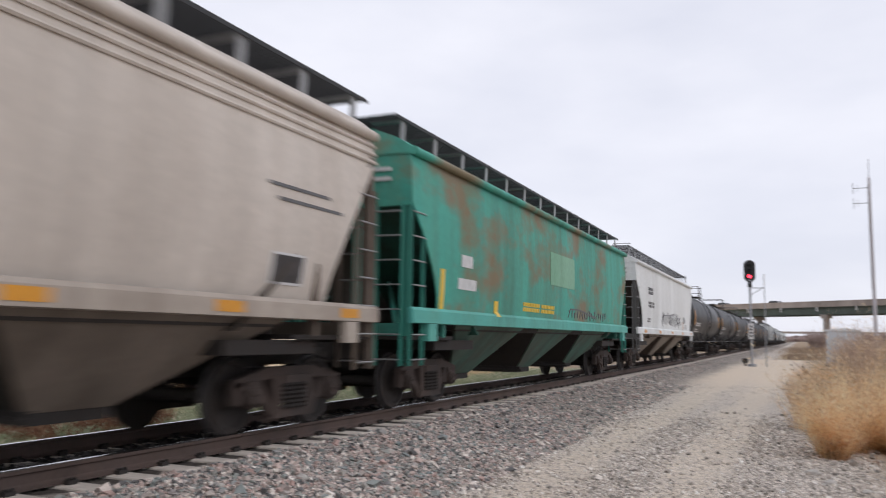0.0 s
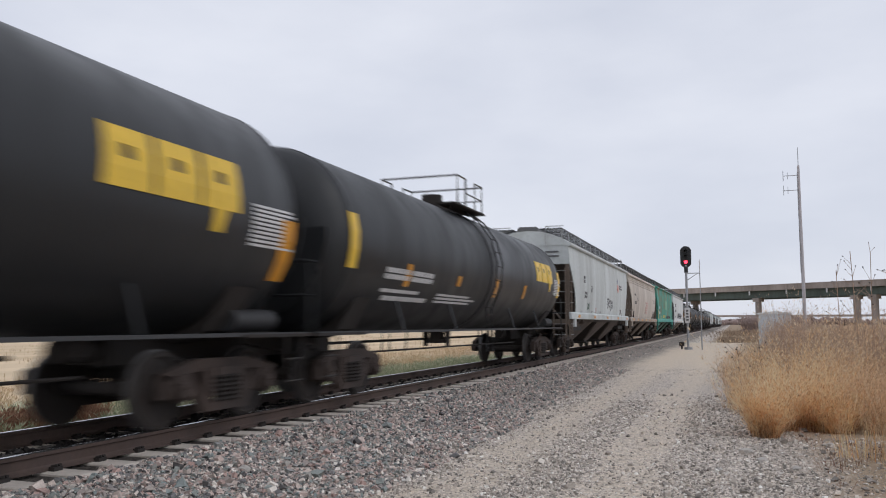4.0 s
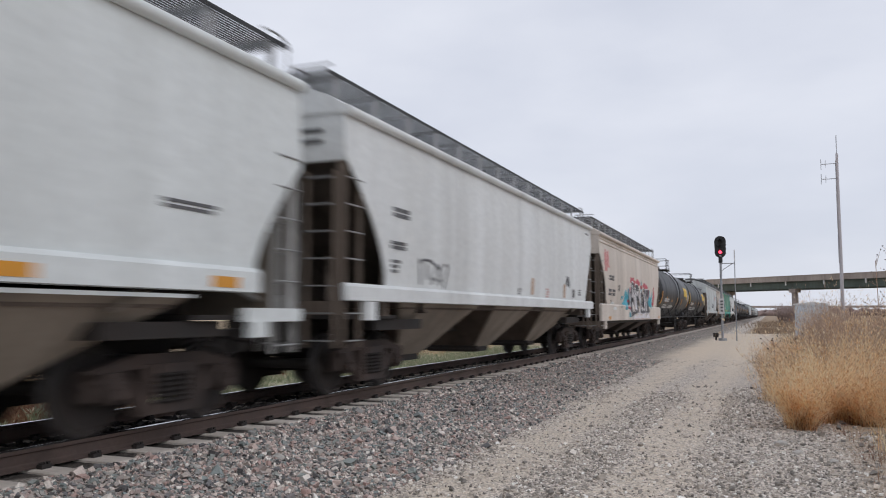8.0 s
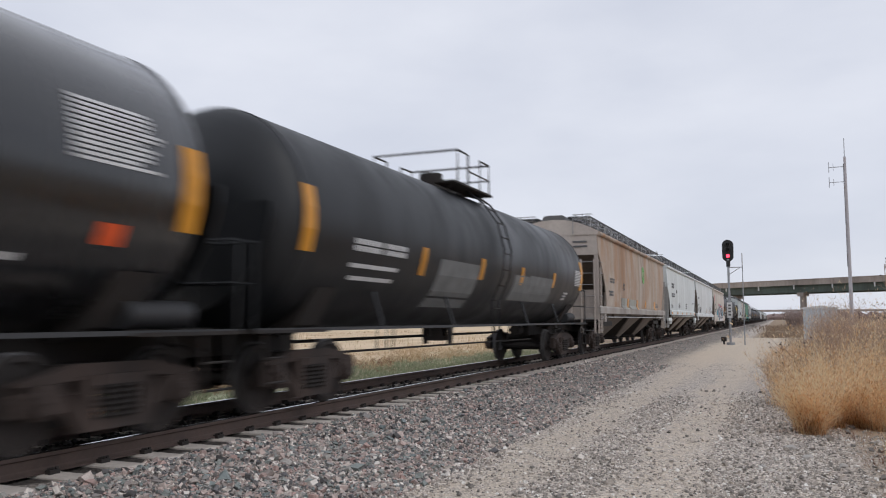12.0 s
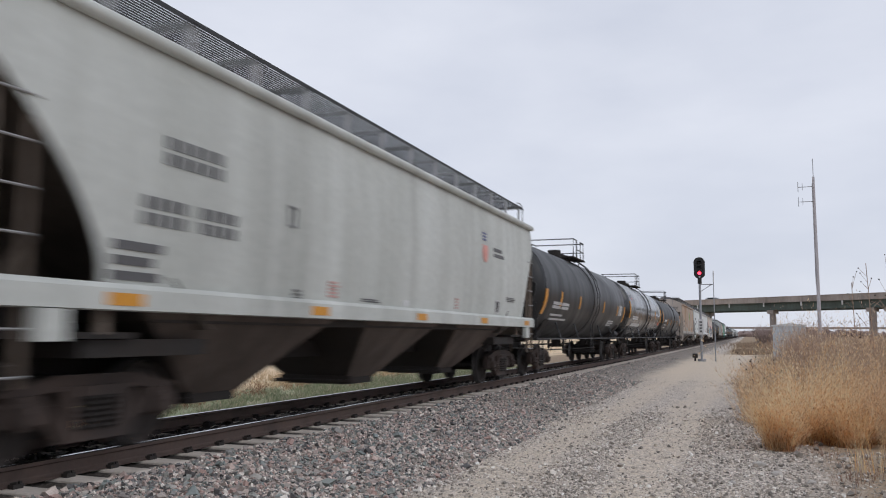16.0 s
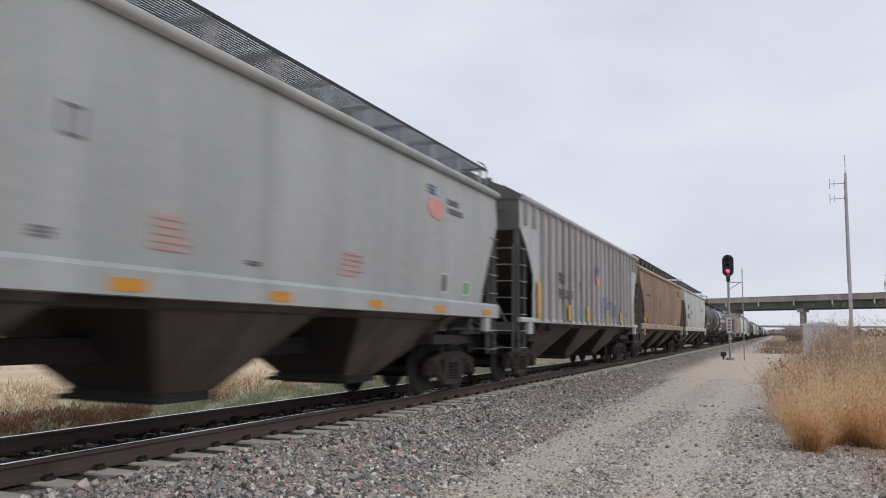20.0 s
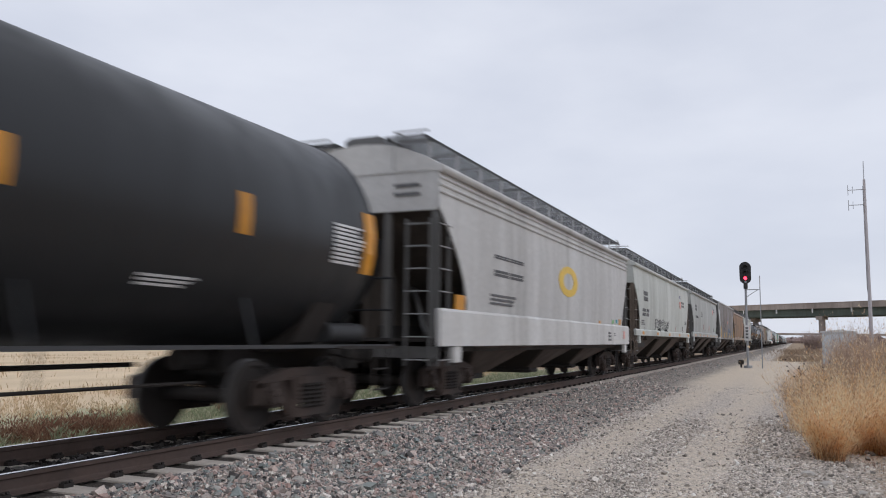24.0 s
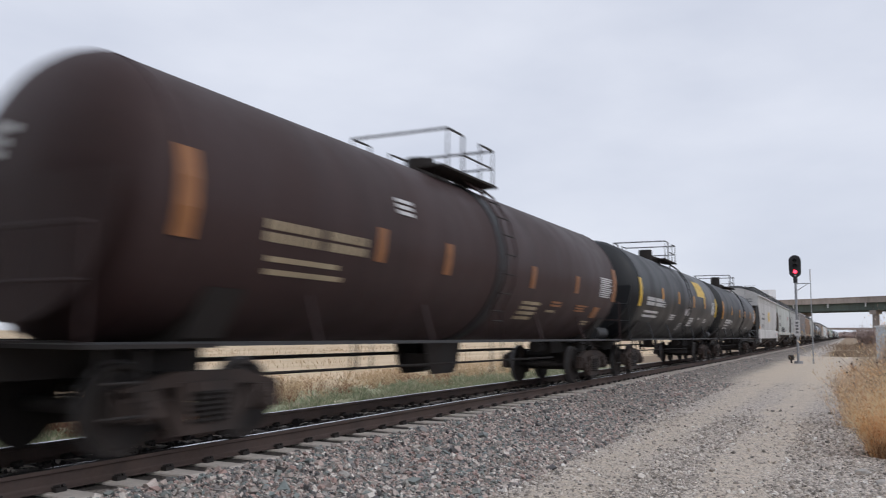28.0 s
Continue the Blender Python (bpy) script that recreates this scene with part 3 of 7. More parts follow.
def decal(parent, name, y0, y1, z0, z1, mat, lines, shape, width):
    """Paint or lettering on the side towards the road, laid on its curve. width(z): half width of the car there.
    shape: F plain, T a row of blocks for lettering that cannot be read, O a ring, L three blocks."""
    bm = bmesh.new()
    rng = random.Random(int(1000 * abs(y0 + z0 * 7)))

    def sheet(quad):
        (ya, za), (yb, zb), (yc, zc), (yd, zd) = quad      # lower left, lower right, upper right, upper left
        rings = []
        for k in range(4):
            u = k / 3
            yl, zl, yr, zr = ya + (yd - ya) * u, za + (zd - za) * u, yb + (yc - yb) * u, zb + (zc - zb) * u
            rings.append([(width(zl) + 0.012, yl, zl), (width(zr) + 0.012, yr, zr), (width(zr) - 0.004, yr, zr), (width(zl) - 0.004, yl, zl)])
        loft(bm, rings)

    if name == "placard" and lines > 1:
        lines *= 2
    step = (z1 - z0) / lines
    if shape == "O":
        cy, cz, ry, rz = (y0 + y1) / 2, (z0 + z1) / 2, (y1 - y0) / 2, (z1 - z0) / 2
        for i in range(20):
            a, b = 2 * math.pi * i / 20, 2 * math.pi * (i + 1) / 20
            sheet([(cy + ry * math.cos(a), cz + rz * math.sin(a)), (cy + 0.55 * ry * math.cos(a), cz + 0.55 * rz * math.sin(a)),
                   (cy + 0.55 * ry * math.cos(b), cz + 0.55 * rz * math.sin(b)), (cy + ry * math.cos(b), cz + rz * math.sin(b))])
    elif name == "shield":      # straight top, rounded foot
        rows = [(z1 - (z1 - z0 + 0.06) * k / 6, 1.0 if k < 3 else math.sqrt(max(0.0, 1 - ((k - 2.6) / 3.6) ** 2))) for k in range(7)]
        cy, hy = (y0 + y1) / 2, (y1 - y0) / 2 * 1.1
        for (zb, wb), (za, wa) in zip(rows, rows[1:]):
            sheet([(cy - hy * wa, za), (cy + hy * wa, za), (cy + hy * wb, zb), (cy - hy * wb, zb)])
    elif name in ("spray_scrawl", "paint_smear"):
        n = max(4, int((y1 - y0) / 0.28))
        for i in range(n):
            c, h = y0 + (y1 - y0) * (i + 0.5) / n, z1 - z0
            w, lean = (y1 - y0) / n * rng.uniform(0.10, 0.2) * (2.6 if name == "paint_smear" else 0.62), rng.uniform(-0.1, 0.1)
            a, b = z0 + h * rng.uniform(0, 0.3), z1 - h * rng.uniform(0, 0.3)
            sheet([(c - w - lean, a), (c + w - lean, a + 0.03), (c + w * 0.8 + lean, b), (c - w + lean, b - 0.04)])
            if rng.random() < 0.7:
                m = z0 + h * rng.uniform(0.1, 0.8)
                sheet([(c - 2.2 * w, m), (c + 2.6 * w, m + 0.02), (c + 2.5 * w, m + 0.07), (c - 2.1 * w, m + 0.06)])
        if name == "spray_scrawl":     # one long sweep above the strokes
            ys = [y0 + (y1 - y0) * (0.05 + 0.16 * k) for k in range(5)]
            arc = [z1 - 0.14 + 0.09 * math.sin(0.9 * k + y0) for k in range(5)]
            for ya, yb, za, zb in zip(ys, ys[1:], arc, arc[1:]):
                sheet([(ya, za), (yb, zb), (yb, zb + 0.045), (ya, za + 0.045)])
    else:
        for k in range(lines):
            za, zb = z0 + step * k, z0 + step * (k + (0.6 if lines > 1 else 1))
            if name == "stencil_box" and lines == 2:      # a thin ruled frame
                za = z0 if k == 0 else z1 - 0.03
                zb = za + 0.03
                if k == 0:
                    sheet([(y0, z0 + 0.03), (y0 + 0.03, z0 + 0.03), (y0 + 0.03, z1 - 0.03), (y0, z1 - 0.03)])
                    sheet([(y1 - 0.03, z0 + 0.03), (y1, z0 + 0.03), (y1, z1 - 0.03), (y1 - 0.03, z1 - 0.03)])
            if shape == "T":
                n = max(4, round((y1 - y0) / ((zb - za) * 0.62)))
            else:
                n = 3 if shape == "L" else 1
            for i in range(n):
                w = (y1 - y0) / n
                ya, yb = y0 + w * (i + (0.08 if n > 1 else 0)), y0 + w * (i + (0.99 if shape == "L" else 0.84 if n > 1 else 1))
                if n > 1 and shape == "T" and lines == 1 and i == (n // 2 if n > 7 else -1):
                    continue
                if shape == "L":            # solid block with a small hole, the last with a tail
                    zm = za + (zb - za) * 0.3
                    sheet([(ya, zm), (ya + w * 0.3, zm), (ya + w * 0.34, zb), (ya + w * 0.06, zb)])
                    sheet([(ya + w * 0.56, zm), (yb, zm), (yb, zb), (ya + w * 0.56, zb)])
                    sheet([(ya + w * 0.3, zb - 0.2 * (zb - za)), (ya + w * 0.56, zb - 0.2 * (zb - za)), (ya + w * 0.56, zb), (ya + w * 0.3, zb)])
                    sheet([(ya + w * 0.3, zm), (ya + w * 0.56, zm), (ya + w * 0.56, zm + 0.3), (ya + w * 0.3, zm + 0.3)])
                    if i == 2:
                        sheet([(ya + w * 0.3, za), (ya + w * 0.5, za), (ya + w * 0.6, zm), (ya + w * 0.3, zm)])
                elif shape == "T":
                    h = zb - za
                    sheet([(ya, za), (yb - 0.1 * w, za), (yb - 0.1 * w, za + 0.43 * h), (ya, za + 0.43 * h)])
                    sheet([(ya, zb - 0.43 * h), (yb - 0.1 * w, zb - 0.43 * h), (yb - 0.1 * w, zb), (ya, zb)])
                else:
                    if lines > 1 and name != "stencil_box":
                        yb -= (yb - ya) * rng.uniform(0, 0.3)
                    sheet([(ya, za), (yb, za), (yb, zb), (ya, zb)])
    bmesh.ops.remove_doubles(bm, verts=bm.verts, dist=0.0005)
    many = len(bm.verts) > 40 and shape != "O"
    ob = part(name, bm, mat, parent)
    if many:                # strokes too small to pick apart
        ob["kind"] = "stuff"
    if name == "small_plate" and mat in (INK, GREEN):        # pale frame of a card holder
        bm = bmesh.new()
        for ya, yb, za, zb in ((y0 - 0.04, y1 + 0.04, z1, z1 + 0.03), (y0 - 0.04, y1 + 0.04, z0 - 0.03, z0), (y0 - 0.04, y0, z0, z1), (y1, y1 + 0.04, z0, z1)):
            sheet([(ya, za), (yb, za), (yb, zb), (ya, zb)])
        part("plate_frame", bm, CHALK, ob, "pale card holder frame")
        ob.data.materials[0] = mat if mat is GREEN else MATS["dark_card"]
    return ob


def hopper_width(z, bulge):
    return 1.60 - bulge * ((z - 2.9) / 1.3) ** 2


def hopper(y, colour, label, style="std", sill_col=None, end_col=None, under=None, bays=3, sill=(1.42, 1.66), bulge=0.05, half=8.62, eave=4.15, bands=0, ribs=0,
           board=True, reflectors=5, marks=(), roof_col=None, cut=1.38, neck=3.5, cavity=None, spray=(), hoops=True, pipe=False, wall_col=None, knee=0.95, apron=None, bogies=(7.38, 6.72), low_deck=False):
    root = thing("covered_hopper", label, "freight car", group="freight train", at=pose(TRACK, y, 0))
    sill_col, end_col, under, roof_col = sill_col or colour, end_col or colour, under or colour, roof_col or colour

    def reach(z, lead):
        """Where the side sheet ends at height z, at the leading end (lead 1) or the trailing end (-1)."""
        if z >= neck:
            return half
        u = (neck - z) / (neck - sill[1])
        return half - (0.66 if lead > 0 else 1.0) * cut * (1 - (1 - min(1, u / knee)) ** 1.45)

    # side sheets, with thickness
    for s in (1, -1):
        bm = bmesh.new()
        rows = [sill[1] + (neck - sill[1]) * i / 12 for i in range(13)] + [neck + (eave - neck) * i / 4 for i in range(1, 5)]
        cols = 20
        for layer in (0, 1):
            grid = []
            for z in rows:
                ra, rb, w = reach(z, -1), reach(z, 1), hopper_width(z, bulge) - 0.03 * layer
                grid.append([bm.verts.new((s * (w + 0.006 * (1 - layer) * math.sin(13 * c / cols * math.pi) * math.sin(5 * z)), -ra + (ra + rb) * c / cols, z)) for c in range(cols + 1)])
            for a, b in zip(grid, grid[1:]):
                for c in range(cols):
                    bm.faces.new((a[c], a[c + 1], b[c + 1], b[c]))
            if layer == 0:
                first = grid
        for a, b, a2, b2 in zip(first, first[1:], grid, grid[1:]):
            bm.faces.new((a[0], b[0], b2[0], a2[0]))
            bm.faces.new((a[-1], b[-1], b2[-1], a2[-1]))
        part("side_sheet", bm, colour, root, smooth=True)
    # roof
    bm = bmesh.new()
    w = hopper_width(eave, bulge)
    arch = [(w - 0.02, eave - 0.005), (w + 0.03, eave + 0.02), (w + 0.03, eave + 0.09), (1.3, eave + 0.27), (0.9, eave + 0.43), (0.5, eave + 0.53), (0, eave + 0.57)]
    outline = arch + [(-x, z) for x, z in arch[:-1]][::-1]
    prism(bm, outline, -half, half)
    roof = part("roof", bm, roof_col, root)
    for s in (1, -1):       # round top chord along the eave
        bm = bmesh.new()
        rod(bm, (s * (w + 0.045), -half, eave + 0.035), (s * (w + 0.045), half, eave + 0.035), 0.072, 12)
        part("top_chord", bm, roof_col, roof, smooth=True)
    for k in range(bands):
        bm = bmesh.new()
        for s in (1, -1):
            z = eave - 0.12 - 0.13 * k
            rod(bm, (s * (hopper_width(z, bulge) + 0.01), -half, z), (s * (hopper_width(z, bulge) + 0.01), half, z), 0.028, 6)
        part("roof_band", bm, colour, root)
    for s in (1, -1):
        for k in range(ribs):
            bm = bmesh.new()
            yy = -half + 0.35 + k * (2 * half - 0.7) / (ribs - 1)
            z0 = sill[0] + 0.04
            if abs(yy) > half - 1.3:
                z0 = neck + 0.1
            loft(bm, [[(s * (1.60 - bulge * 0.3), yy - 0.13, z), (s * 1.675, yy - 0.09, z), (s * 1.675, yy + 0.09, z), (s * (1.60 - bulge * 0.3), yy + 0.13, z)] for z in (z0, eave - 0.02)])
            part("side_rib", bm, MATS["grey_rib_paint"], root)
    # hatch cover and running boards
    bm = bmesh.new()
    prism(bm, [(0.42, eave + 0.5), (0.4, eave + 0.68), (0.3, eave + 0.74), (-0.3, eave + 0.74), (-0.4, eave + 0.68), (-0.42, eave + 0.5)], -half + 0.12, half - 0.12)
    for i in range(14):
        yy = -half + 1.2 + i * (2 * half - 2.4) / 13
        box(bm, -0.46, 0.46, yy - 0.03, yy + 0.03, eave + 0.6, eave + 0.78)
    part("hatch_cover", bm, MATS["hatch_grey"], root)
    if board:
        for s in (1, -1):
            rb = placed("running_board", shared(("board", half, hoops), lambda: running_board_mesh(half + 0.1, 0.0525 if hoops else 0.028)), root, pose(s * 1.01, 0, eave + 0.64, 0, 0, 0 if s > 0 else 180), "see-through steel grating walkway")
            for i in range(14):
                yy = -half + 0.25 + i * (2 * half - 0.5) / 13
                placed("board_bracket", shared("bracket", bracket_mesh), rb, pose(0, yy, 0))
            for e in (1, -1) if hoops else ():
                hoop = placed("end_handrail", shared("end_hoop", end_hoop_mesh), rb, pose(0, s * e * half, 0))
                if s * e < 0:
                    hoop.matrix_basis = pose(0, s * e * half, 0, 0, 0, 180)
    # upper end walls and slope sheets
    for s in (1, -1):
        bm = bmesh.new()
        loft(bm, [[(hopper_width(z, bulge) - 0.02, yy, z), (-(hopper_width(z, bulge) - 0.02), yy, z), (-(hopper_width(z, bulge) - 0.02), yy - s * 0.05, z), (hopper_width(z, bulge) - 0.02, yy - s * 0.05, z)]
                  for z, yy in ((neck - 0.05, s * (half - 0.02)), (eave, s * (half - 0.02)))])
        loft(bm, [[(x, s * (half + d), z) for x, z in outline] for d in (-0.01, 0.006)])
        part("end_wall", bm, wall_col or colour, root)
        if s < 0:
            for dz in (0.24, 0.4):
                bm = bmesh.new()
                box(bm, 0.7, 1.2, -half - 0.004, -half + 0.03 - 0.012, eave - dz - 0.03, eave - dz + 0.03)
                part("end_marking", bm, CHALK if colour is TEAL else INK, root)
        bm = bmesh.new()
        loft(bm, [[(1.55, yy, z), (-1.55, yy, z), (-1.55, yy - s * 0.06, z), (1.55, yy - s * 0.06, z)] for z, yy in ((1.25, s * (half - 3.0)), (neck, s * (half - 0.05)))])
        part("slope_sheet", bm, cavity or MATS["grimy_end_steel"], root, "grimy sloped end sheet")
        bm = bmesh.new()
        y0 = s * (half - 3.1)
        loft(bm, [[(x, y0, 1.0), (x, s * (half - 0.3), 1.0), (x, s * (half - 0.3), 1.2 + (neck - 1.25) * 0.91), (x, y0 + s * 0.15, 1.2)] for x in (-0.06, 0.06)])
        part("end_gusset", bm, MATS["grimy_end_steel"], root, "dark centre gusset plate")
        bm = bmesh.new()
        box(bm, -1.42, 1.42, min(y0, s * (half - 1.3)), max(y0, s * (half - 1.3)), 0.98, 1.15)
        box(bm, -0.25, 0.25, min(s * (half - 3.1), s * (half - 0.7)), max(s * (half - 3.1), s * (half - 0.7)), 0.68, 1.45)
        part("body_bolster", bm, STEEL_DARK, root)
        # corner posts and end frame
        bm = bmesh.new()
        for xx in (1.48, 0.55, -0.55, -1.48):
            box(bm, xx - 0.06, xx + 0.06, s * (half - 0.1) - 0.05, s * (half - 0.1) + 0.05, 1.2, neck + 0.05)
        box(bm, -1.5, 1.5, s * (half - 0.1) - 0.06, s * (half - 0.1) + 0.06, sill[0] - 0.2, sill[0])
        for q in () if low_deck else (1, -1):
            box(bm, q * 1.5 - 0.04, q * 1.5 + 0.04, s * (half - 1.45) - 0.04, s * (half - 1.45) + 0.04, 1.2, 2.2)
        rod(bm, (1.3, s * (half - 0.12), 1.3), (0.3, s * (half - 1.7), 2.2), 0.04, 6)
        rod(bm, (-1.3, s * (half - 0.12), 1.3), (-0.3, s * (half - 1.7), 2.2), 0.04, 6)
        part("end_frame", bm, end_col, root)
        if apron:
            bm = bmesh.new()
            box(bm, -1.42, 1.42, s * (half - 0.3) - 0.03, s * (half - 0.3) + 0.03, 1.2, 2.25)
            part("end_apron", bm, apron, root, "pale sheet closing the lower end")
        for q in (1, -1):
            ladder("ladder", root, pose(q * 1.56, s * (half - 0.28), 0.75, 0, 0, 0 if q > 0 else 180), 2.55, 0.46, 7, end_col)
        ladder("end_ladder", root, pose(1.2, s * (half + 0.02), 0.75, 0, 0, 90 * s), 2.55, 0.46, 7, end_col)
    bm = bmesh.new()
    loft(bm, [[(-0.55 + r * math.cos(a), yy, 2.6 + r * math.sin(a)) for a in [i * math.pi / 10 for i in range(20)]] for r, yy in ((0.28, -half - 0.16), (0.28, -half - 0.13))])
    part("brake_wheel", bm, STEEL_DARK, root)
    # side sills
    for s in (1, -1):
        bm = bmesh.new()
        ze = sill[1]
        prism(bm, [(s * 1.56, sill[0]), (s * 1.64, sill[0] + 0.01), (s * 1.64, ze - 0.03), (s * 1.60, ze + 0.02), (s * 1.54, ze)], -half + 1.37 * low_deck, half - 0.9 * low_deck)
        so = part("side_sill", bm, sill_col, root)
        for e in (1, -1):
            base, pad = (1.14, half - 0.9) if low_deck else (sill[0], half - 0.75)
            bm = bmesh.new()
            box(bm, s * 1.60 - 0.05, s * 1.60 + 0.05, e * pad - 0.16, e * pad + 0.16, base - (0.18 if low_deck else 0.28), base)
            part("jacking_pad", bm, sill_col, so)
            if low_deck:        # the end platforms hang lower than the side sill
                ya, yb = sorted((e * (half - (1.6 if e < 0 else 1.15)), e * half))
                bm = bmesh.new()
                box(bm, s * 1.58 - 0.05, s * 1.58 + 0.05, ya, yb, 1.14, 1.30)
                part("end_deck_sill", bm, sill_col, so)
        if low_deck:            # pale flange along the top of the bays, below a dark gap
            bm = bmesh.new()
            box(bm, s * 1.55 - 0.03, s * 1.55 + 0.03, -half + 2.0, half - 2.0, sill[0] - 0.075, sill[0] - 0.035)
            part("bay_flange", bm, sill_col, so)
        for k in range(reflectors):
            yy = -half + (1.75 if low_deck else 1.6) + k * (2 * half - (3.3 if low_deck else 2.4)) / max(1, reflectors - 1)
            bm = bmesh.new()
            box(bm, s * 1.643 - 0.004, s * 1.643 + 0.004, yy - 0.23, yy + 0.23, sill[0] + 0.05, min(ze - 0.05, sill[0] + 0.17))
            part("reflector", bm, ORANGE, so, "amber reflective strip")
    # hopper bays
    span = 2 * (half - 2.2)
    for k in range(bays):
        yc = -span / 2 + span * (k + 0.5) / bays
        h2 = span / bays / 2
        bm = bmesh.new()
        zt = sill[0] - 0.06 if low_deck else sill[0] + 0.02
        lo = yc - 1.6 if k else -half + 2.0          # the end bays slope on towards the trucks
        hi = yc + 1.6 if k < bays - 1 else half - 2.0
        foot = lo + 0.35 if low_deck and not k else yc - 0.52
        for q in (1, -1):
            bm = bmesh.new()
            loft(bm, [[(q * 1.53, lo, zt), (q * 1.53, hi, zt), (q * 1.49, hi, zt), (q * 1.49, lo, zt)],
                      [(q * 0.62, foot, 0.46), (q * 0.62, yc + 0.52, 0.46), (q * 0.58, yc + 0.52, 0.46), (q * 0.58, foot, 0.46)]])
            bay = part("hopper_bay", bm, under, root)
        bm = bmesh.new()
        loft(bm, [[(1.46, lo, zt), (1.46, hi, zt), (-1.46, hi, zt), (-1.46, lo, zt)],
                  [(0.57, yc - 0.51, 0.465), (0.57, yc + 0.51, 0.465), (-0.57, yc + 0.51, 0.465), (-0.57, yc - 0.51, 0.465)]])
        box(bm, -1.45, 1.45, yc - h2, yc + h2, zt - 0.12, zt - 0.02)
        # darker than the side plates: the colour carries the shade between the bays
        part("bay_slope", bm, UNDER_TAN if under is UNDER_LIGHT else MATS["shade_toned_slope_steel"], bay, "slope sheets with the shade between the bays in their colour")
        bm = bmesh.new()
        box(bm, -0.6, 0.6, yc - 0.5, yc + 0.5, 0.34, 0.459)
        box(bm, -0.7, 0.7, yc - 0.58, yc - 0.49, 0.42, 0.49)
        rod(bm, (0.78, yc - 0.64, 0.4), (-0.78, yc - 0.64, 0.4), 0.035)
        part("outlet_gate", bm, STEEL_DARK, bay)
    bm = bmesh.new()
    box(bm, -0.3, 0.3, -half, half, 0.84, 1.1)
    box(bm, -1.5, 1.5, -half, -half + 1.9, 1.16, 1.22)
    box(bm, -1.5, 1.5, half - 1.9, half, 1.16, 1.22)
    part("centre_sill", bm, STEEL_DARK, root)
    for mk in marks:
        decal(root, *mk, lambda z: 1.672 if ribs else hopper_width(max(z, sill[1]), bulge) if z > sill[1] else 1.64)
    for n, (colour_, pts) in enumerate(spray):
        bm = bmesh.new()
        for layer in (0.010 + 0.0006 * n, -0.004):
            vs = [bm.verts.new(((1.645 if z < sill[1] else hopper_width(z, bulge) + 0.004) + layer, yy, z)) for yy, z in pts]
            bm.faces.new(vs)
        a, b = [f.verts[:] for f in bm.faces]
        for k in range(len(a)):
            bm.faces.new((a[k], a[(k + 1) % len(a)], b[(k + 1) % len(a)], b[k]))
        part("spray_paint", bm, colour_, root, "spray-painted letter shape")
    if pipe:
        bm = bmesh.new()
        rod(bm, (1.6, -half + 0.4, sill[0] - 0.12), (1.6, half - 0.4, sill[0] - 0.12), 0.016)
        part("train_pipe", bm, CHALK, root, "thin pale pipe below the sill")
    underparts(root, half, bogies)
    return root


TANK_R, TANK_Z, HEAD = 1.55, 2.60, 0.56


def tank_point(ang, r):
    return r * math.cos(ang), TANK_Z + r * math.sin(ang)


def tank_width(z):
    return math.sqrt(max(0.01, TANK_R ** 2 - (z - TANK_Z) ** 2))


def tank_shell(half, n=48):
    """Straight barrel with two-to-one ellipsoidal heads."""
    bm = bmesh.new()
    head = [(half + HEAD * math.sin(a), max(0.02, TANK_R * math.cos(a))) for a in [math.pi / 2 * k / 9 for k in range(10)]]
    line = [(-y, r) for y, r in head[::-1]] + [(-half / 2, TANK_R), (-0.02, TANK_R), (half / 2, TANK_R)] + head
    loft(bm, [[(r * math.cos(2 * math.pi * i / n), y, TANK_Z + r * math.sin(2 * math.pi * i / n)) for i in range(n)] for y, r in line])
    return bm


def step_mesh():
    bm = bmesh.new()
    for yy in (0.22, -0.22):
        rod(bm, (0, yy, 0.45), (0, yy, 1.08), 0.018)
    for z in (0.46, 0.76):
        rod(bm, (0, 0.22, z), (0, -0.22, z), 0.016)
    return mesh_of("step", bm, STEEL_DARK)


def tank_rung_mesh():
    bm = bmesh.new()
    rod(bm, (0, -0.25, 0), (0, 0.25, 0), 0.014)
    return mesh_of("rung", bm, STEEL_DARK)


def end_hoop_mesh():
    """Bent grab rail from the end of a running board down to the roof's edge."""
    bm = bmesh.new()
    tube(bm, [(0.28, -0.5, 0.0), (0.28, -0.45, 0.07), (0.28, -0.3, 0.1), (0.28, -0.05, 0.09), (0.28, 0.06, 0.04), (0.28, 0.1, -0.08), (0.28, 0.1, -0.62)], 0.015)
    tube(bm, [(0.28, 0.1, 0.06), (-0.4, 0.1, 0.06)], 0.016)
    return mesh_of("end_handrail", bm, MATS["bracket_grey"])


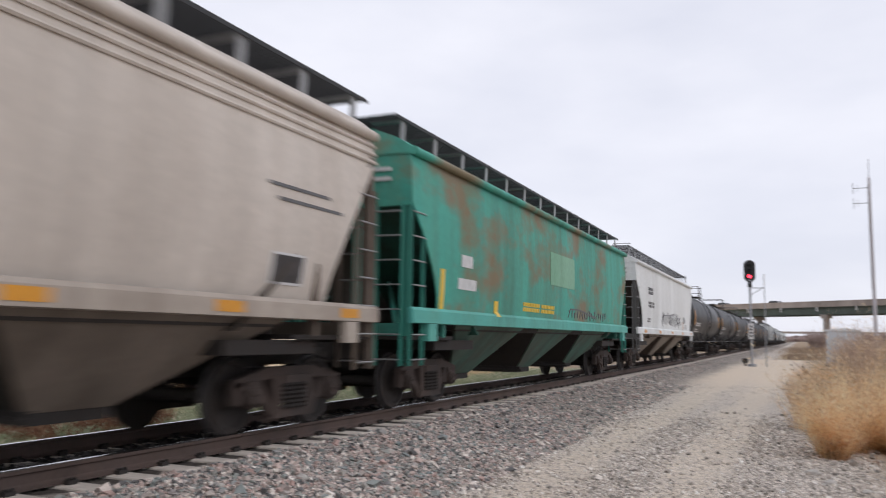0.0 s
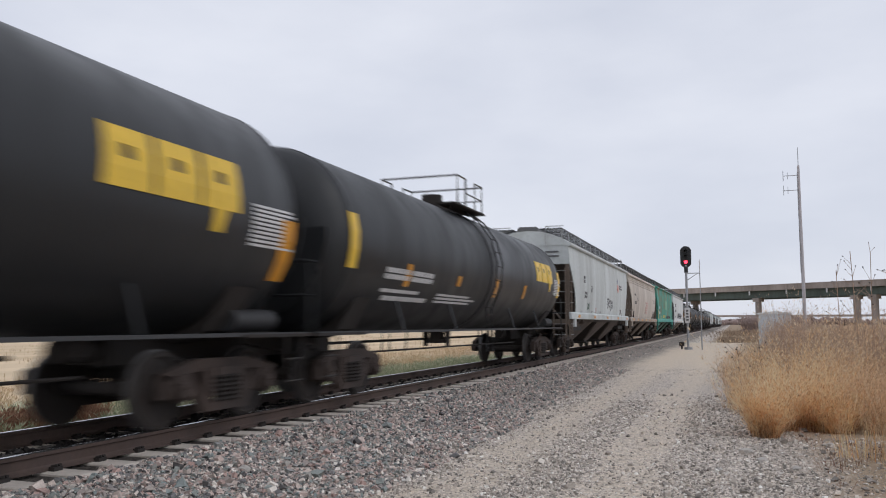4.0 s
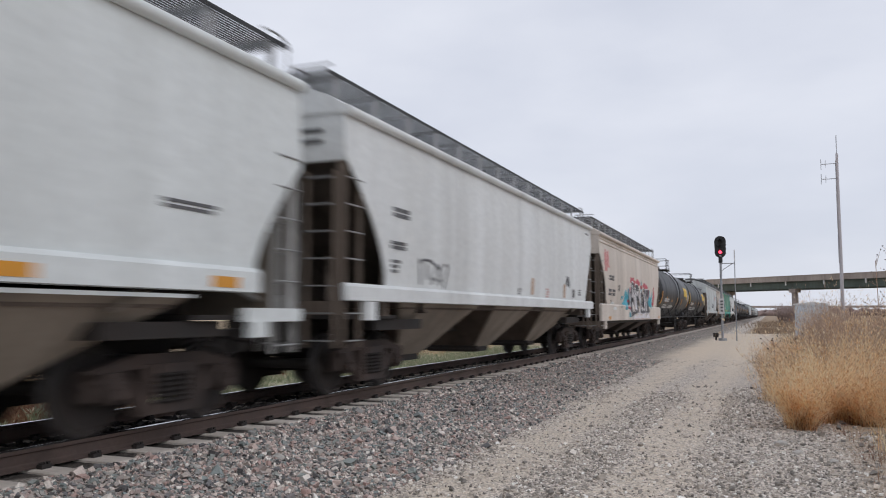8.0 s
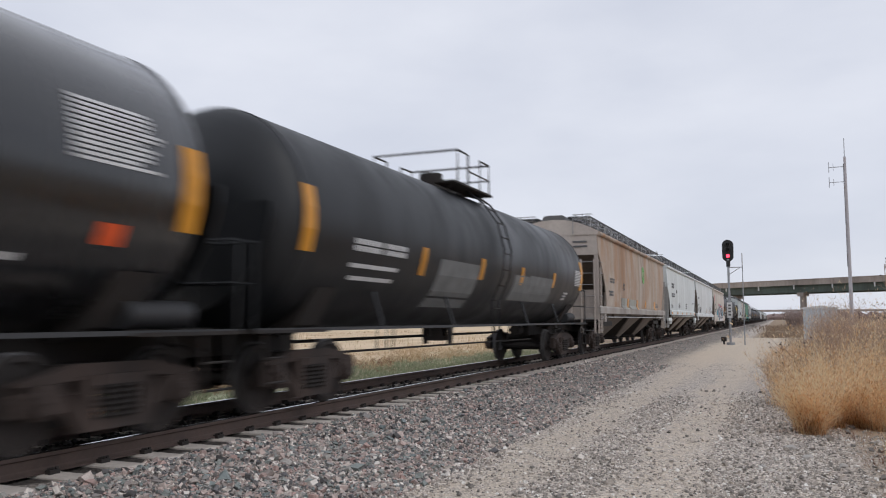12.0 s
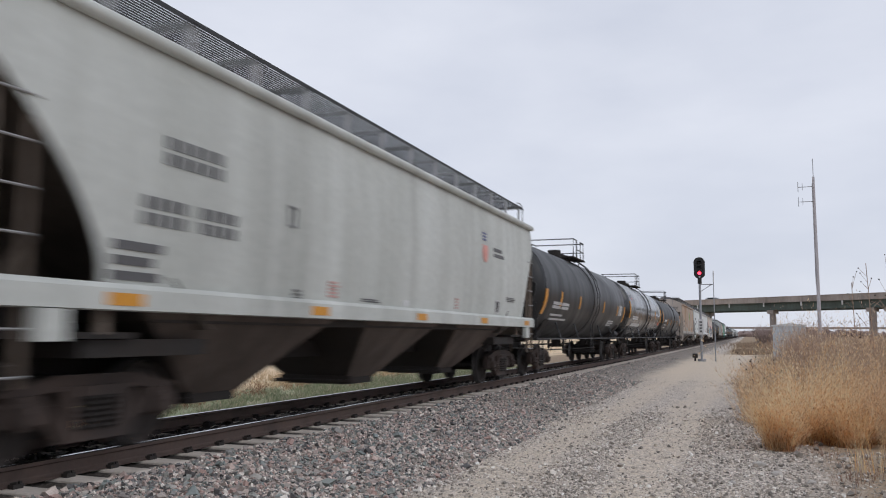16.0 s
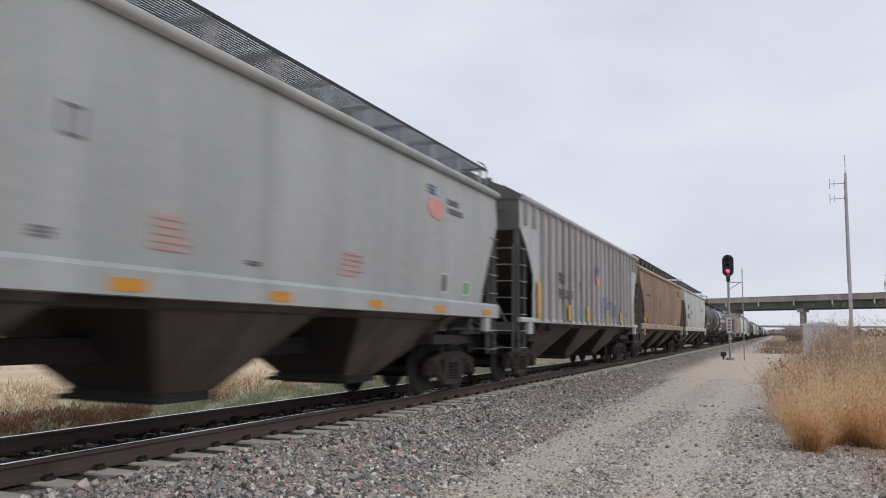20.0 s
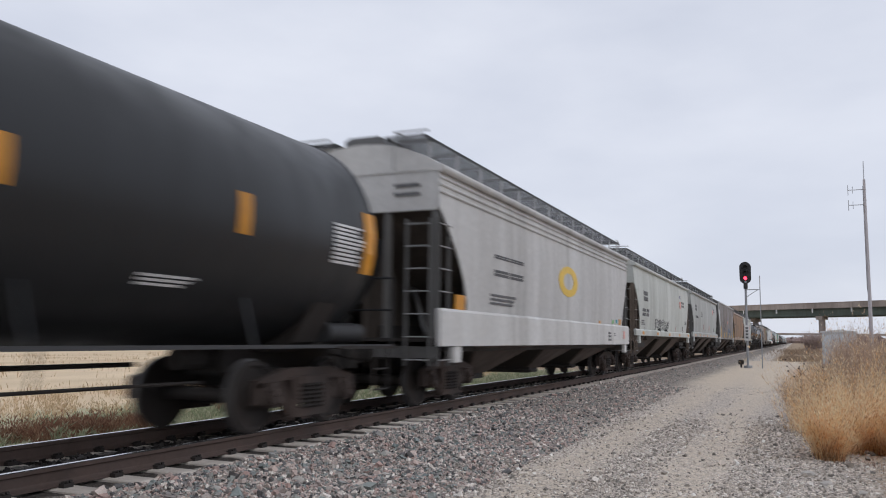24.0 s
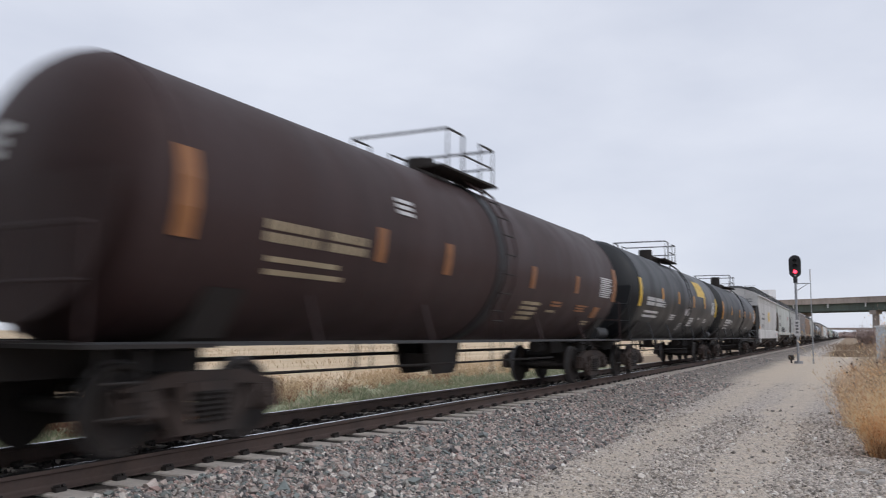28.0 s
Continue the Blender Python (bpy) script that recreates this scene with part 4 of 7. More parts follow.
def tank_car(y, colour, label, half=7.98, marks=(), stripes=YELLOW, frame_col=None, band=True, dome=0, rail=(-1.25, 0.75), bogie=7.2, radius=1.55, stripe=(2.12, 3.0), outlet=(0.0, 0.22), rusty_head=False):
    global TANK_R, TANK_Z
    TANK_R, TANK_Z = radius, 1.05 + radius
    root = thing("tank_car", label, "freight car", group="freight train", at=pose(TRACK, y, 0))
    frame_col = frame_col or colour
    shell = part("tank", tank_shell(half), colour, root, smooth=True)
    if band:
        bm = bmesh.new()
        for yy in (-0.04,):
            loft(bm, [[(r * math.cos(2 * math.pi * i / 48), yy + d, TANK_Z + r * math.sin(2 * math.pi * i / 48)) for i in range(48)] for r, d in ((TANK_R, -0.2), (TANK_R + 0.025, -0.19), (TANK_R + 0.025, 0.19), (TANK_R, 0.2))], caps=False)
        part("belly_band", bm, MATS["band_black"], shell)
    for yy in (-half, half):
        bm = bmesh.new()
        loft(bm, [[(r * math.cos(2 * math.pi * i / 48), yy + d, TANK_Z + r * math.sin(2 * math.pi * i / 48)) for i in range(48)] for r, d in ((TANK_R - 0.01, -0.03), (TANK_R + 0.008, -0.025), (TANK_R + 0.008, 0.025), (TANK_R - 0.01, 0.03))], caps=False)
        part("weld_seam", bm, colour, shell)
    if rusty_head:
        def on_head(x, z):
            return (x, -half - HEAD * math.sqrt(max(0.0, 1 - (x * x + (z - TANK_Z) ** 2) / TANK_R ** 2)) - 0.005, z)
        bm = bmesh.new()
        g = random.Random(77)
        rows = []
        for i in range(15):
            z = TANK_Z - 1.3 + 2.2 * i / 14
            inner = -0.25 - 0.35 * (i / 14) + g.uniform(-0.12, 0.12)
            outer = -0.97 * math.sqrt(max(0.01, (0.985 * TANK_R) ** 2 - (z - TANK_Z) ** 2))
            rows.append([bm.verts.new(on_head(outer + (min(-0.1, max(inner, outer)) - outer) * j / 6, z)) for j in range(7)])
        for a, b in zip(rows, rows[1:]):
            for j in range(6):
                bm.faces.new((a[j], a[j + 1], b[j + 1], b[j]))
        part("rust_patch", bm, MATS["orange_head_rust"], shell, "orange-red rust on the tank's end", smooth=True)
        for z, x0, x1 in ((TANK_Z + 0.33, -0.62, 0.42), (TANK_Z + 0.23, -0.6, 0.25), (TANK_Z + 0.14, -0.5, 0.15), (1.86, -0.35, 0.3)):
            bm = bmesh.new()
            top = [on_head(x0 + (x1 - x0) * j / 8, z + 0.055) for j in range(9)]
            low = [on_head(x0 + (x1 - x0) * j / 8, z) for j in range(9)]
            for j in range(8):
                bm.faces.new([bm.verts.new(v) for v in (low[j], low[j + 1], top[j + 1], top[j])])
            part("end_lettering", bm, CHALK, shell)
    # saddles, stub sills, side rails
    for s in (1, -1):
        bm = bmesh.new()
        yy = bogie + 0.28 if s > 0 else 0.2 - bogie
        arc = [tank_point(a, TANK_R + 0.01) for a in [math.pi * (1.2 + 0.6 * i / 16) for i in range(17)]]
        loft(bm, [[(x, yy + d, z) for x, z in arc] + [(0.95, yy + d, 1.15), (0.5, yy + d, 1.0), (-0.5, yy + d, 1.0), (-0.95, yy + d, 1.15)] for d in (-0.3, 0.3)])
        part("saddle", bm, STEEL_DARK, root)
        bm = bmesh.new()
        box(bm, -0.28, 0.28, s * 6.3 if s > 0 else -9.0, 9.0 if s > 0 else s * 6.3, 0.75, 1.12)
        part("stub_sill", bm, STEEL_DARK, root)
        bm = bmesh.new()
        y0, y1 = (7.3, 8.95) if s > 0 else (-8.95, -7.3)
        box(bm, -1.48, 1.48, y0, y1, 1.06, 1.10)
        part("end_platform", bm, STEEL_DARK, root)
        bm = bmesh.new()
        ye = s * 8.9
        for xx in (1.42, 0.5, -0.5, -1.42):
            rod(bm, (xx, ye, 1.1), (xx, ye, 2.15), 0.02)
        rod(bm, (-1.42, ye, 2.15), (1.42, ye, 2.15), 0.022)
        rod(bm, (-1.42, ye, 1.65), (1.42, ye, 1.65), 0.018)
        part("end_railing", bm, frame_col, root)
        for q in (1, -1):
            placed("step", shared("step", step_mesh), root, pose(q * 1.46, s * 8.5, 0))
    for q in (1, -1):
        bm = bmesh.new()
        box(bm, q * 1.40 - 0.05, q * 1.40 + 0.05, -8.9, 8.9, 1.075, 1.12)
        part("side_rail", bm, MATS["tank_rail_grey"], root, "thin steel side rail")
        for yy in (-5.5, -2.5, 2.5, 5.5):
            bm = bmesh.new()
            rod(bm, (q * 1.40, yy, 1.12), (q * 1.2, yy, 1.75), 0.025)
            part("rail_bracket", bm, frame_col, root)
    bm = bmesh.new()
    rod(bm, (1.05, 7.5, 1.28), (1.05, 8.45, 1.28), 0.15, 16)
    part("air_reservoir", bm, MATS["reservoir_grey"], root, "dark grey air reservoir on the end platform", smooth=True)
    # brake rigging
    for x, za, zb, r in ((0.55, 0.70, 0.66, 0.022), (-0.5, 0.85, 0.85, 0.034)):
        bm = bmesh.new()
        rod(bm, (x, -5.6, za), (x, 5.6, zb), r)
        part("brake_rod", bm, STEEL_DARK, root)
    for yy in (-3.6, 3.2):
        bm = bmesh.new()
        tube(bm, [(0.62, yy, 0.66), (0.66, yy, 0.9), (0.66, yy, 1.12)], 0.016)
        part("rod_hanger", bm, STEEL_DARK, root)
    bm = bmesh.new()
    rod(bm, (0.0, 5.75, 0.92), (0.0, 6.3, 0.92), 0.14, 14)
    rod(bm, (0.0, 6.3, 0.92), (0.0, 6.5, 0.92), 0.08, 12)
    box(bm, -0.15, 0.15, 5.9, 6.05, 0.92, 1.3)
    part("brake_cylinder", bm, STEEL_DARK, root)
    bm = bmesh.new()
    oy, os = outlet
    rod(bm, (0, oy, 1.3), (0, oy, 0.75), 0.2, 12)
    for x in (-0.3, 0.3):       # skid plates round the valve
        loft(bm, [[(x + d, oy + y * os, z) for y, z in ((-0.75, 1.1), (0.75, 1.1), (0.6, 0.6 + 0.25 * (1 - os)), (0.45, 0.48 + 0.25 * (1 - os)), (-0.45, 0.48 + 0.25 * (1 - os)), (-0.6, 0.6 + 0.25 * (1 - os)))] for d in (-0.02, 0.02)])
    box(bm, -0.28, 0.28, oy - 0.5 * os, oy + 0.5 * os, 0.6 + 0.2 * (1 - os), 0.85)
    part("bottom_outlet", bm, STEEL_DARK, root)
    # top platform, railing, manway
    zt = TANK_Z + TANK_R
    ra, rb = rail
    zr = zt + 0.68
    bm = bmesh.new()
    for q in (1, -1):
        box(bm, q * 0.82 - 0.24, q * 0.82 + 0.24, ra - 0.35, rb + 0.1, zt - 0.06, zt - 0.02)
    box(bm, -1.0, 1.0, rb - 0.3, rb + 0.1, zt - 0.02, zt + 0.015)
    for q in (1, -1):
        for yy in (ra, rb):
            rod(bm, (q * 0.82, yy, zt - 0.05), (q * 0.75, yy, zt - 0.35), 0.03)
    part("top_platform", bm, STEEL_DARK, root)
    for e, o in ((ra, ra + 0.62), (rb, rb - 0.62)):
        bm = bmesh.new()
        tube(bm, [(1.0, e, zt - 0.06), (1.0, e, zr), (-1.0, e, zr), (-1.0, e, zt - 0.06)], 0.026)
        part("top_railing", bm, HANDRAIL, root, "grey tubular railing")
        for q in (1, -1):
            bm = bmesh.new()
            tube(bm, [(q * 1.0, e, zr), (q * 1.0, o, zr), (q * 1.0, o, zt - 0.06)], 0.026)
            part("side_hoop", bm, HANDRAIL, root)
    bm = bmesh.new()
    tube(bm, [(1.0, ra + 0.62, zr - 0.36), (1.0, rb, zr - 0.36), (-1.0, rb, zr - 0.36), (-1.0, ra + 0.62, zr - 0.36)], 0.02)
    part("mid_rail", bm, HANDRAIL, root)
    mid = (ra + rb) / 2
    for nm, xx, yy, hh, rr in (("manway", 0, mid + 0.25, 0.2, 0.4), ("valve_housing", 0.1, mid - 0.35, 0.32 + dome, 0.26), ("vent", 0.3, rb - 0.15, 0.22, 0.1)):
        bm = bmesh.new()
        rod(bm, (xx, yy, zt - 0.1), (xx, yy, zt + hh), rr, 16)
        part(nm, bm, STEEL_DARK, root)
    # side ladder at the middle
    for q in (1, -1):
        lad = None
        for yy in (-0.25, 0.25):
            bm = bmesh.new()
            pts = [(q * 1.43, 0.55)] + [(q * tank_point(a, TANK_R + 0.16)[0], tank_point(a, TANK_R + 0.16)[1]) for a in [math.radians(d) for d in (-35, -15, 5, 25, 45, 62)]]
            tube(bm, [(xa, yy, za) for xa, za in pts], 0.022)
            stile = part("ladder_stile", bm, frame_col, root)
            lad = lad or stile
        for d in (-58, -46, -34, -22, -10, 2, 14, 26, 38, 50, 60):
            x, z = tank_point(math.radians(d), TANK_R + 0.16)
            if d < -35:
                x, z = 1.43, 1.1 + (d + 58) * 0.03
            placed("rung", shared("tank_rung", tank_rung_mesh), lad, pose(q * x, 0, z))
    for s in (1, -1):
        bm = bmesh.new()
        arc = [(1.42 * math.cos(a), TANK_Z + 0.1 + 1.42 * math.sin(a)) for a in [math.pi * (1 + i / 20) for i in range(21)]]
        loft(bm, [[(x, s * (half + d), max(z, 1.15)) for x, z in arc] for d in (HEAD + 0.02, HEAD + 0.05)])
        part("head_shield", bm, frame_col, root, "half-height steel head shield")
        if s < 0:
            for k, (x0, x1, z, y) in enumerate(((-1.0, -0.2, 3.26, 0.452), (-1.0, -0.35, 3.12, 0.458), (-0.9, -0.4, 3.0, 0.462), (-1.0, -0.45, 2.32, 0.531), (-1.0, -0.55, 2.24, 0.531))):
                bm = bmesh.new()
                h = 0.045 if k < 3 else 0.025
                lo = [(x0 + (x1 - x0) * i / 4, z) for i in range(5)]
                def dome(x, zz):
                    return -half - (HEAD + 0.05 if k > 2 else HEAD * math.sqrt(max(0.0, 1 - (math.hypot(x, zz - TANK_Z) / TANK_R) ** 2)))
                loft(bm, [[(x, dome(x, z) - 0.012, z - h), (x, dome(x, z) - 0.012, z + h), (x, dome(x, z) + 0.02, z + h), (x, dome(x, z) + 0.02, z - h)] for x, _ in lo])
                part("head_lettering", bm, CHALK, root)
    # tall reflective stripes at both ends, then the painted marks
    if stripes:
        for yy in (-half + 0.08, half - 0.08):
            decal(root, "end_stripe", yy - 0.14, yy + 0.14, stripe[0], stripe[1], stripes, 1, "F", lambda z: tank_width(z) + 0.006)
    for mk in marks:
        if mk[0] == "reflective_stripe":
            mid_y, wide = (mk[1] + mk[2]) / 2, min(0.1, (mk[2] - mk[1]) / 2)
            mk = (mk[0], mid_y - wide, mid_y + wide) + mk[3:]
        decal(root, *mk, tank_width)
    underparts(root, 8.95, (bogie + 0.28, bogie - 0.2))
    return root


plain("dark_card", (0.05, 0.045, 0.045), 0.6, 0, 0.4, 8)
painted("orange_head_rust", (0.27, 0.075, 0.035), (0.075, 0.035, 0.026), 0.6, 0.85)
plain("reservoir_grey", (0.028, 0.028, 0.03), 0.6)
plain("hatch_grey", (0.13, 0.13, 0.132), 0.6, 0.1, 0.2)
plain("band_black", (0.014, 0.014, 0.016), 0.5)
plain("bracket_grey", (0.30, 0.305, 0.31), 0.55, 0.2)
plain("tank_rail_grey", (0.04, 0.041, 0.044), 0.55)
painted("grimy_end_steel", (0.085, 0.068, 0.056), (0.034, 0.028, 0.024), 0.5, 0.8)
# near-black slope steel: shade under the car is put into the colour
painted("shade_toned_slope_steel", (0.030, 0.025, 0.022), (0.055, 0.042, 0.034), 0.4, 0.8)
painted("grey_rib_paint", (0.36, 0.35, 0.35), (0.22, 0.17, 0.15), 0.6, 0.65)

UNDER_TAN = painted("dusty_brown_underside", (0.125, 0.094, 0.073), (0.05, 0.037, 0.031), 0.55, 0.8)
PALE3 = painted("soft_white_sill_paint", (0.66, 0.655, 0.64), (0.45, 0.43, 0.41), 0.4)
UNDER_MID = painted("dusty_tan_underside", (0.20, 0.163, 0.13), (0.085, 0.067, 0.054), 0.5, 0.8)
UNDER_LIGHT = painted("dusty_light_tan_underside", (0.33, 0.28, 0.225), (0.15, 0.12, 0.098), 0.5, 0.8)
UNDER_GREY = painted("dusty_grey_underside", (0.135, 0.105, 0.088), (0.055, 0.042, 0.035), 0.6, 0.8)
# darker copy of the teal end paint: shade of the end hollow in the colour
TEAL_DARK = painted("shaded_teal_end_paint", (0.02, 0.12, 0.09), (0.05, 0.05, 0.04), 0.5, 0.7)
TEAL_END = painted("teal_end_paint", (0.035, 0.24, 0.19), (0.10, 0.12, 0.09), 0.4)
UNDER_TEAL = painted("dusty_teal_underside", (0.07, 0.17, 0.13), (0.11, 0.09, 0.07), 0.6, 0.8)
WHITE_END = painted("greyed_white_end_paint", (0.42, 0.42, 0.41), (0.2, 0.17, 0.14), 0.45)
PALE_TAN = painted("pale_tan_end_paint", (0.56, 0.50, 0.45), (0.36, 0.29, 0.24), 0.4)
TAN = painted("tan_hopper_paint", (0.624, 0.564, 0.504), (0.360, 0.300, 0.252), 0.42)
PALE = painted("pale_grey_hopper_paint", (0.610, 0.647, 0.647), (0.403, 0.427, 0.415), 0.45)
PALE2 = painted("warm_grey_hopper_paint", (0.585, 0.605, 0.575), (0.36, 0.375, 0.345), 0.4)
WHITE = painted("white_hopper_paint", (0.739, 0.762, 0.762), (0.560, 0.560, 0.538), 0.3)
WHITE2 = painted("bright_white_hopper_paint", (0.715, 0.752, 0.75), (0.55, 0.565, 0.55), 0.3)
BEIGE = painted("beige_hopper_paint", (0.676, 0.611, 0.546), (0.520, 0.455, 0.390), 0.4)
RUST_TAN = painted("rust_stained_tan_paint", (0.47, 0.405, 0.345), (0.40, 0.27, 0.18), 0.5, 0.7, 0, 0.8, rust=[((0.37, 0.20, 0.105), 0.16, (0.4, 0.7, 0.22), 0.50), ((0.56, 0.51, 0.45), 0.2, (0.5, 0.45, 0.4), 0.56), ((0.20, 0.17, 0.15), 0.16, (0.3, 0.9, 0.12), 0.60)])
BROWN = painted("faded_brown_orange_paint", (0.385, 0.222, 0.13), (0.22, 0.165, 0.125), 0.6, 0.65, 0, 0.7, rust=[((0.17, 0.135, 0.105), 0.22, (0.3, 0.35, 0.35), 0.52)])
TEAL = painted("green_hopper_paint", (0.04, 0.37, 0.29), (0.12, 0.23, 0.16), 0.5, rust=[((0.21, 0.14, 0.075), 0.16, (0.5, 0.5, 0.8), 0.475)])
RIBGREY = painted("light_grey_ribbed_paint", (0.56, 0.575, 0.58), (0.40, 0.37, 0.355), 0.45, rust=[((0.30, 0.22, 0.19), 0.25, (0.3, 1.2, 0.12), 0.60)])
UPGREY = painted("mid_grey_hopper_paint", (0.460, 0.471, 0.460), (0.333, 0.345, 0.333), 0.4)
STEELGREY = painted("cool_grey_hopper_paint", (0.585, 0.58, 0.57), (0.44, 0.43, 0.42), 0.45)
TANK_BLACK = painted("black_tank_paint", (0.0085, 0.0098, 0.012), (0.0145, 0.0155, 0.0175), 0.35, 0.36)
TANK_DARK = painted("charcoal_tank_paint", (0.0125, 0.0138, 0.016), (0.021, 0.0215, 0.0225), 0.4, 0.36)
TANK_BROWN = painted("brown_black_tank_paint", (0.039, 0.0165, 0.016), (0.048, 0.027, 0.0245), 0.45, 0.62, coat=0.08)
TANK_GREY = painted("satin_charcoal_tank_paint", (0.010, 0.011, 0.013), (0.02, 0.0195, 0.0195), 0.35, 0.18, coat=0.6)


PANEL = painted("faded_green_panel", (0.2, 0.42, 0.28), (0.15, 0.3, 0.2), 0.3)
DULLAMBER = plain("dull_amber_sheeting", (0.32, 0.135, 0.05), 0.5, 0, 0.15, 6)
FADED_RED = plain("faded_red_stencil", (0.55, 0.34, 0.31), 0.6, 0, 0.2, 6)
AMBER = plain("amber_yellow_sheeting", (0.68, 0.40, 0.05), 0.45, 0, 0.12, 6)
FADED_ROSE = plain("faded_rose_spray", (0.62, 0.27, 0.26), 0.6, 0, 0.2, 3)
CREAM = painted("cream_panel_paint", (0.50, 0.42, 0.28), (0.35, 0.26, 0.17), 0.5)
CHALKY = painted("chalky_overpaint", (0.40, 0.42, 0.40), (0.30, 0.27, 0.22), 0.5)
RUSTP = painted("rusty_overpaint", (0.50, 0.33, 0.22), (0.55, 0.50, 0.45), 0.4)
SPRAYDULL = painted("dull_green_spray", (0.2, 0.28, 0.25), (0.12, 0.19, 0.17), 0.4)
REDORANGE = plain("red_orange_placard", (0.75, 0.10, 0.02), 0.5, 0, 0.1)
BROWN_END = painted("brown_grimed_end_paint", (0.196, 0.157, 0.128), (0.085, 0.064, 0.051), 0.5, 0.75)
DARK_END = painted("dark_grimed_end_paint", (0.14, 0.14, 0.14), (0.08, 0.065, 0.055), 0.5, 0.75)

# painted marks: name, from y to y, from z to z, colour, rows, shape
MARKS_A = [
    ("reporting_mark", -5.95, -5.28, 3.00, 3.11, INK, 1, "T"), ("car_number", -5.85, -4.91, 2.48, 2.64, INK, 1, "T"),
    ("data_panel", -6.02, -5.37, 1.87, 2.04, INK, 3, "F"), ("stencil_box", -4.36, -4.14, 2.69, 2.88, INK, 2, "F"),
    ("data_panel", 0.69, 2.14, 1.97, 2.79, FADED_RED, 5, "F"), ("small_plate", 6.21, 6.81, 1.84, 2.16, INK, 1, "F"),
    ("stencil_line", 6.0, 7.3, 2.96, 3.0, INK, 1, "F"), ("stencil_line", 6.2, 7.6, 2.8, 2.84, INK, 1, "F"),
]
MARKS_GREEN = [
    ("reporting_mark", -6.57, -6.05, 2.48, 2.70, CHALK, 1, "F"), ("car_number", -6.69, -5.83, 2.07, 2.27, CHALK, 1, "F"),
    ("emblem_panel", -0.87, 1.42, 2.52, 3.34, PANEL, 1, "F"), ("reflective_stripe", -7.47, -7.31, 1.67, 2.37, YELLOW, 1, "F"),
    ("reflective_stripe", -4.79, -4.58, 1.62, 1.94, YELLOW, 1, "F"), ("lettering", -2.94, -0.45, 1.80, 2.00, YELLOW, 1, "T"),
    ("spray_scrawl", 0.85, 5.44, 1.72, 2.03, INK, 1, "T"),
]
MARKS_B = [
    ("stencil_box", -3.88, -3.66, 2.58, 2.84, INK, 2, "F"), ("shield_top", 4.30, 4.74, 3.34, 3.56, BLUE, 3, "F"),
    ("shield", 4.31, 4.75, 2.91, 3.24, RED, 1, "F"), ("emblem_lettering", 5.03, 6.03, 3.03, 3.31, INK, 2, "F"),
    ("spray_scrawl", 0.67, 2.58, 1.85, 2.47, SPRAYGREY, 1, "T"), ("spray_scrawl", -4.77, -4.25, 1.75, 2.11, SPRAYDULL, 1, "T"),
    ("data_panel", -2.69, -2.39, 1.73, 1.96, FADED_RED, 3, "F"), ("data_panel", -3.61, -3.38, 1.71, 1.80, INK, 3, "F"),
    ("data_panel", -1.61, -0.99, 1.72, 1.80, INK, 2, "F"), ("small_plate", 5.32, 5.72, 1.74, 2.00, INK, 1, "F"),
    ("car_number", -5.45, -4.89, 2.29, 2.54, INK, 1, "T"), ("reporting_mark", -5.64, -5.33, 2.90, 3.17, INK, 1, "T"),
]
MARKS_C = [
    ("reporting_mark", -6.52, -4.19, 2.03, 2.23, CHALK, 1, "T"), ("lettering_line", -6.47, -4.71, 1.80, 1.86, CHALK, 1, "F"),
    ("lettering_line", -6.26, -4.11, 1.66, 1.74, CHALK, 1, "F"), ("data_panel", -3.62, -0.92, 1.68, 1.89, CHALK, 3, "F"),
    ("reflective_stripe", -5.63, -5.34, 1.93, 2.34, ORANGE, 1, "F"), ("reflective_stripe", -2.78, -2.36, 2.06, 2.28, ORANGE, 1, "F"),
    ("reflective_stripe", 0.27, 0.52, 1.91, 2.36, ORANGE, 1, "F"), ("emblem", 4.63, 6.92, 2.29, 3.17, YELLOW, 1, "L"),
    ("placard", 7.23, 8.25, 2.20, 2.74, CHALK, 5, "F"), ("reflective_stripe", 3.15, 3.48, 1.96, 2.34, ORANGE, 1, "F"),
]
MARKS_D = [
    ("stencil_box", -4.59, -4.36, 2.18, 2.43, INK, 2, "F"), ("data_panel", -4.34, -4.10, 1.52, 1.59, INK, 2, "F"),
    ("paint_smear", -7.6, -6.7, 2.82, 3.75, FADED_ROSE, 1, "T"), ("reporting_mark", -6.70, -5.69, 2.56, 2.75, INK, 1, "T"),
    ("car_number", -6.71, -5.33, 1.97, 2.22, INK, 1, "T"), ("small_plate", -6.11, -5.53, 1.42, 1.73, WHITE, 1, "F"),
]
MARKS_E = [
    ("data_panel", -0.02, 0.21, 1.72, 1.89, INK, 3, "F"), ("overpaint_patch", 1.11, 1.33, 1.74, 2.16, RUSTP, 1, "F"),
    ("data_panel", 2.61, 2.91, 1.70, 1.96, FADED_RED, 4, "F"), ("spray_scrawl", 4.84, 5.34, 2.03, 2.38, SPRAYGREY, 1, "T"),
    ("overpaint_patch", 4.58, 4.80, 1.71, 2.12, RUSTP, 1, "F"), ("small_plate", 5.74, 5.99, 1.76, 2.00, INK, 1, "F"),
    ("data_panel", 6.62, 6.94, 1.84, 2.05, INK, 3, "F"), ("data_panel", 7.73, 8.35, 3.90, 3.96, INK, 2, "F"),
    ("reporting_mark", -7.07, -6.42, 2.80, 2.96, INK, 1, "T"), ("car_number", -7.10, -6.55, 2.28, 2.41, INK, 1, "T"),
    ("spray_scrawl", -6.07, -4.58, 1.69, 2.22, SPRAYGREY, 1, "T"), ("data_panel", -7.06, -6.75, 1.90, 2.14, INK, 3, "F"),
]
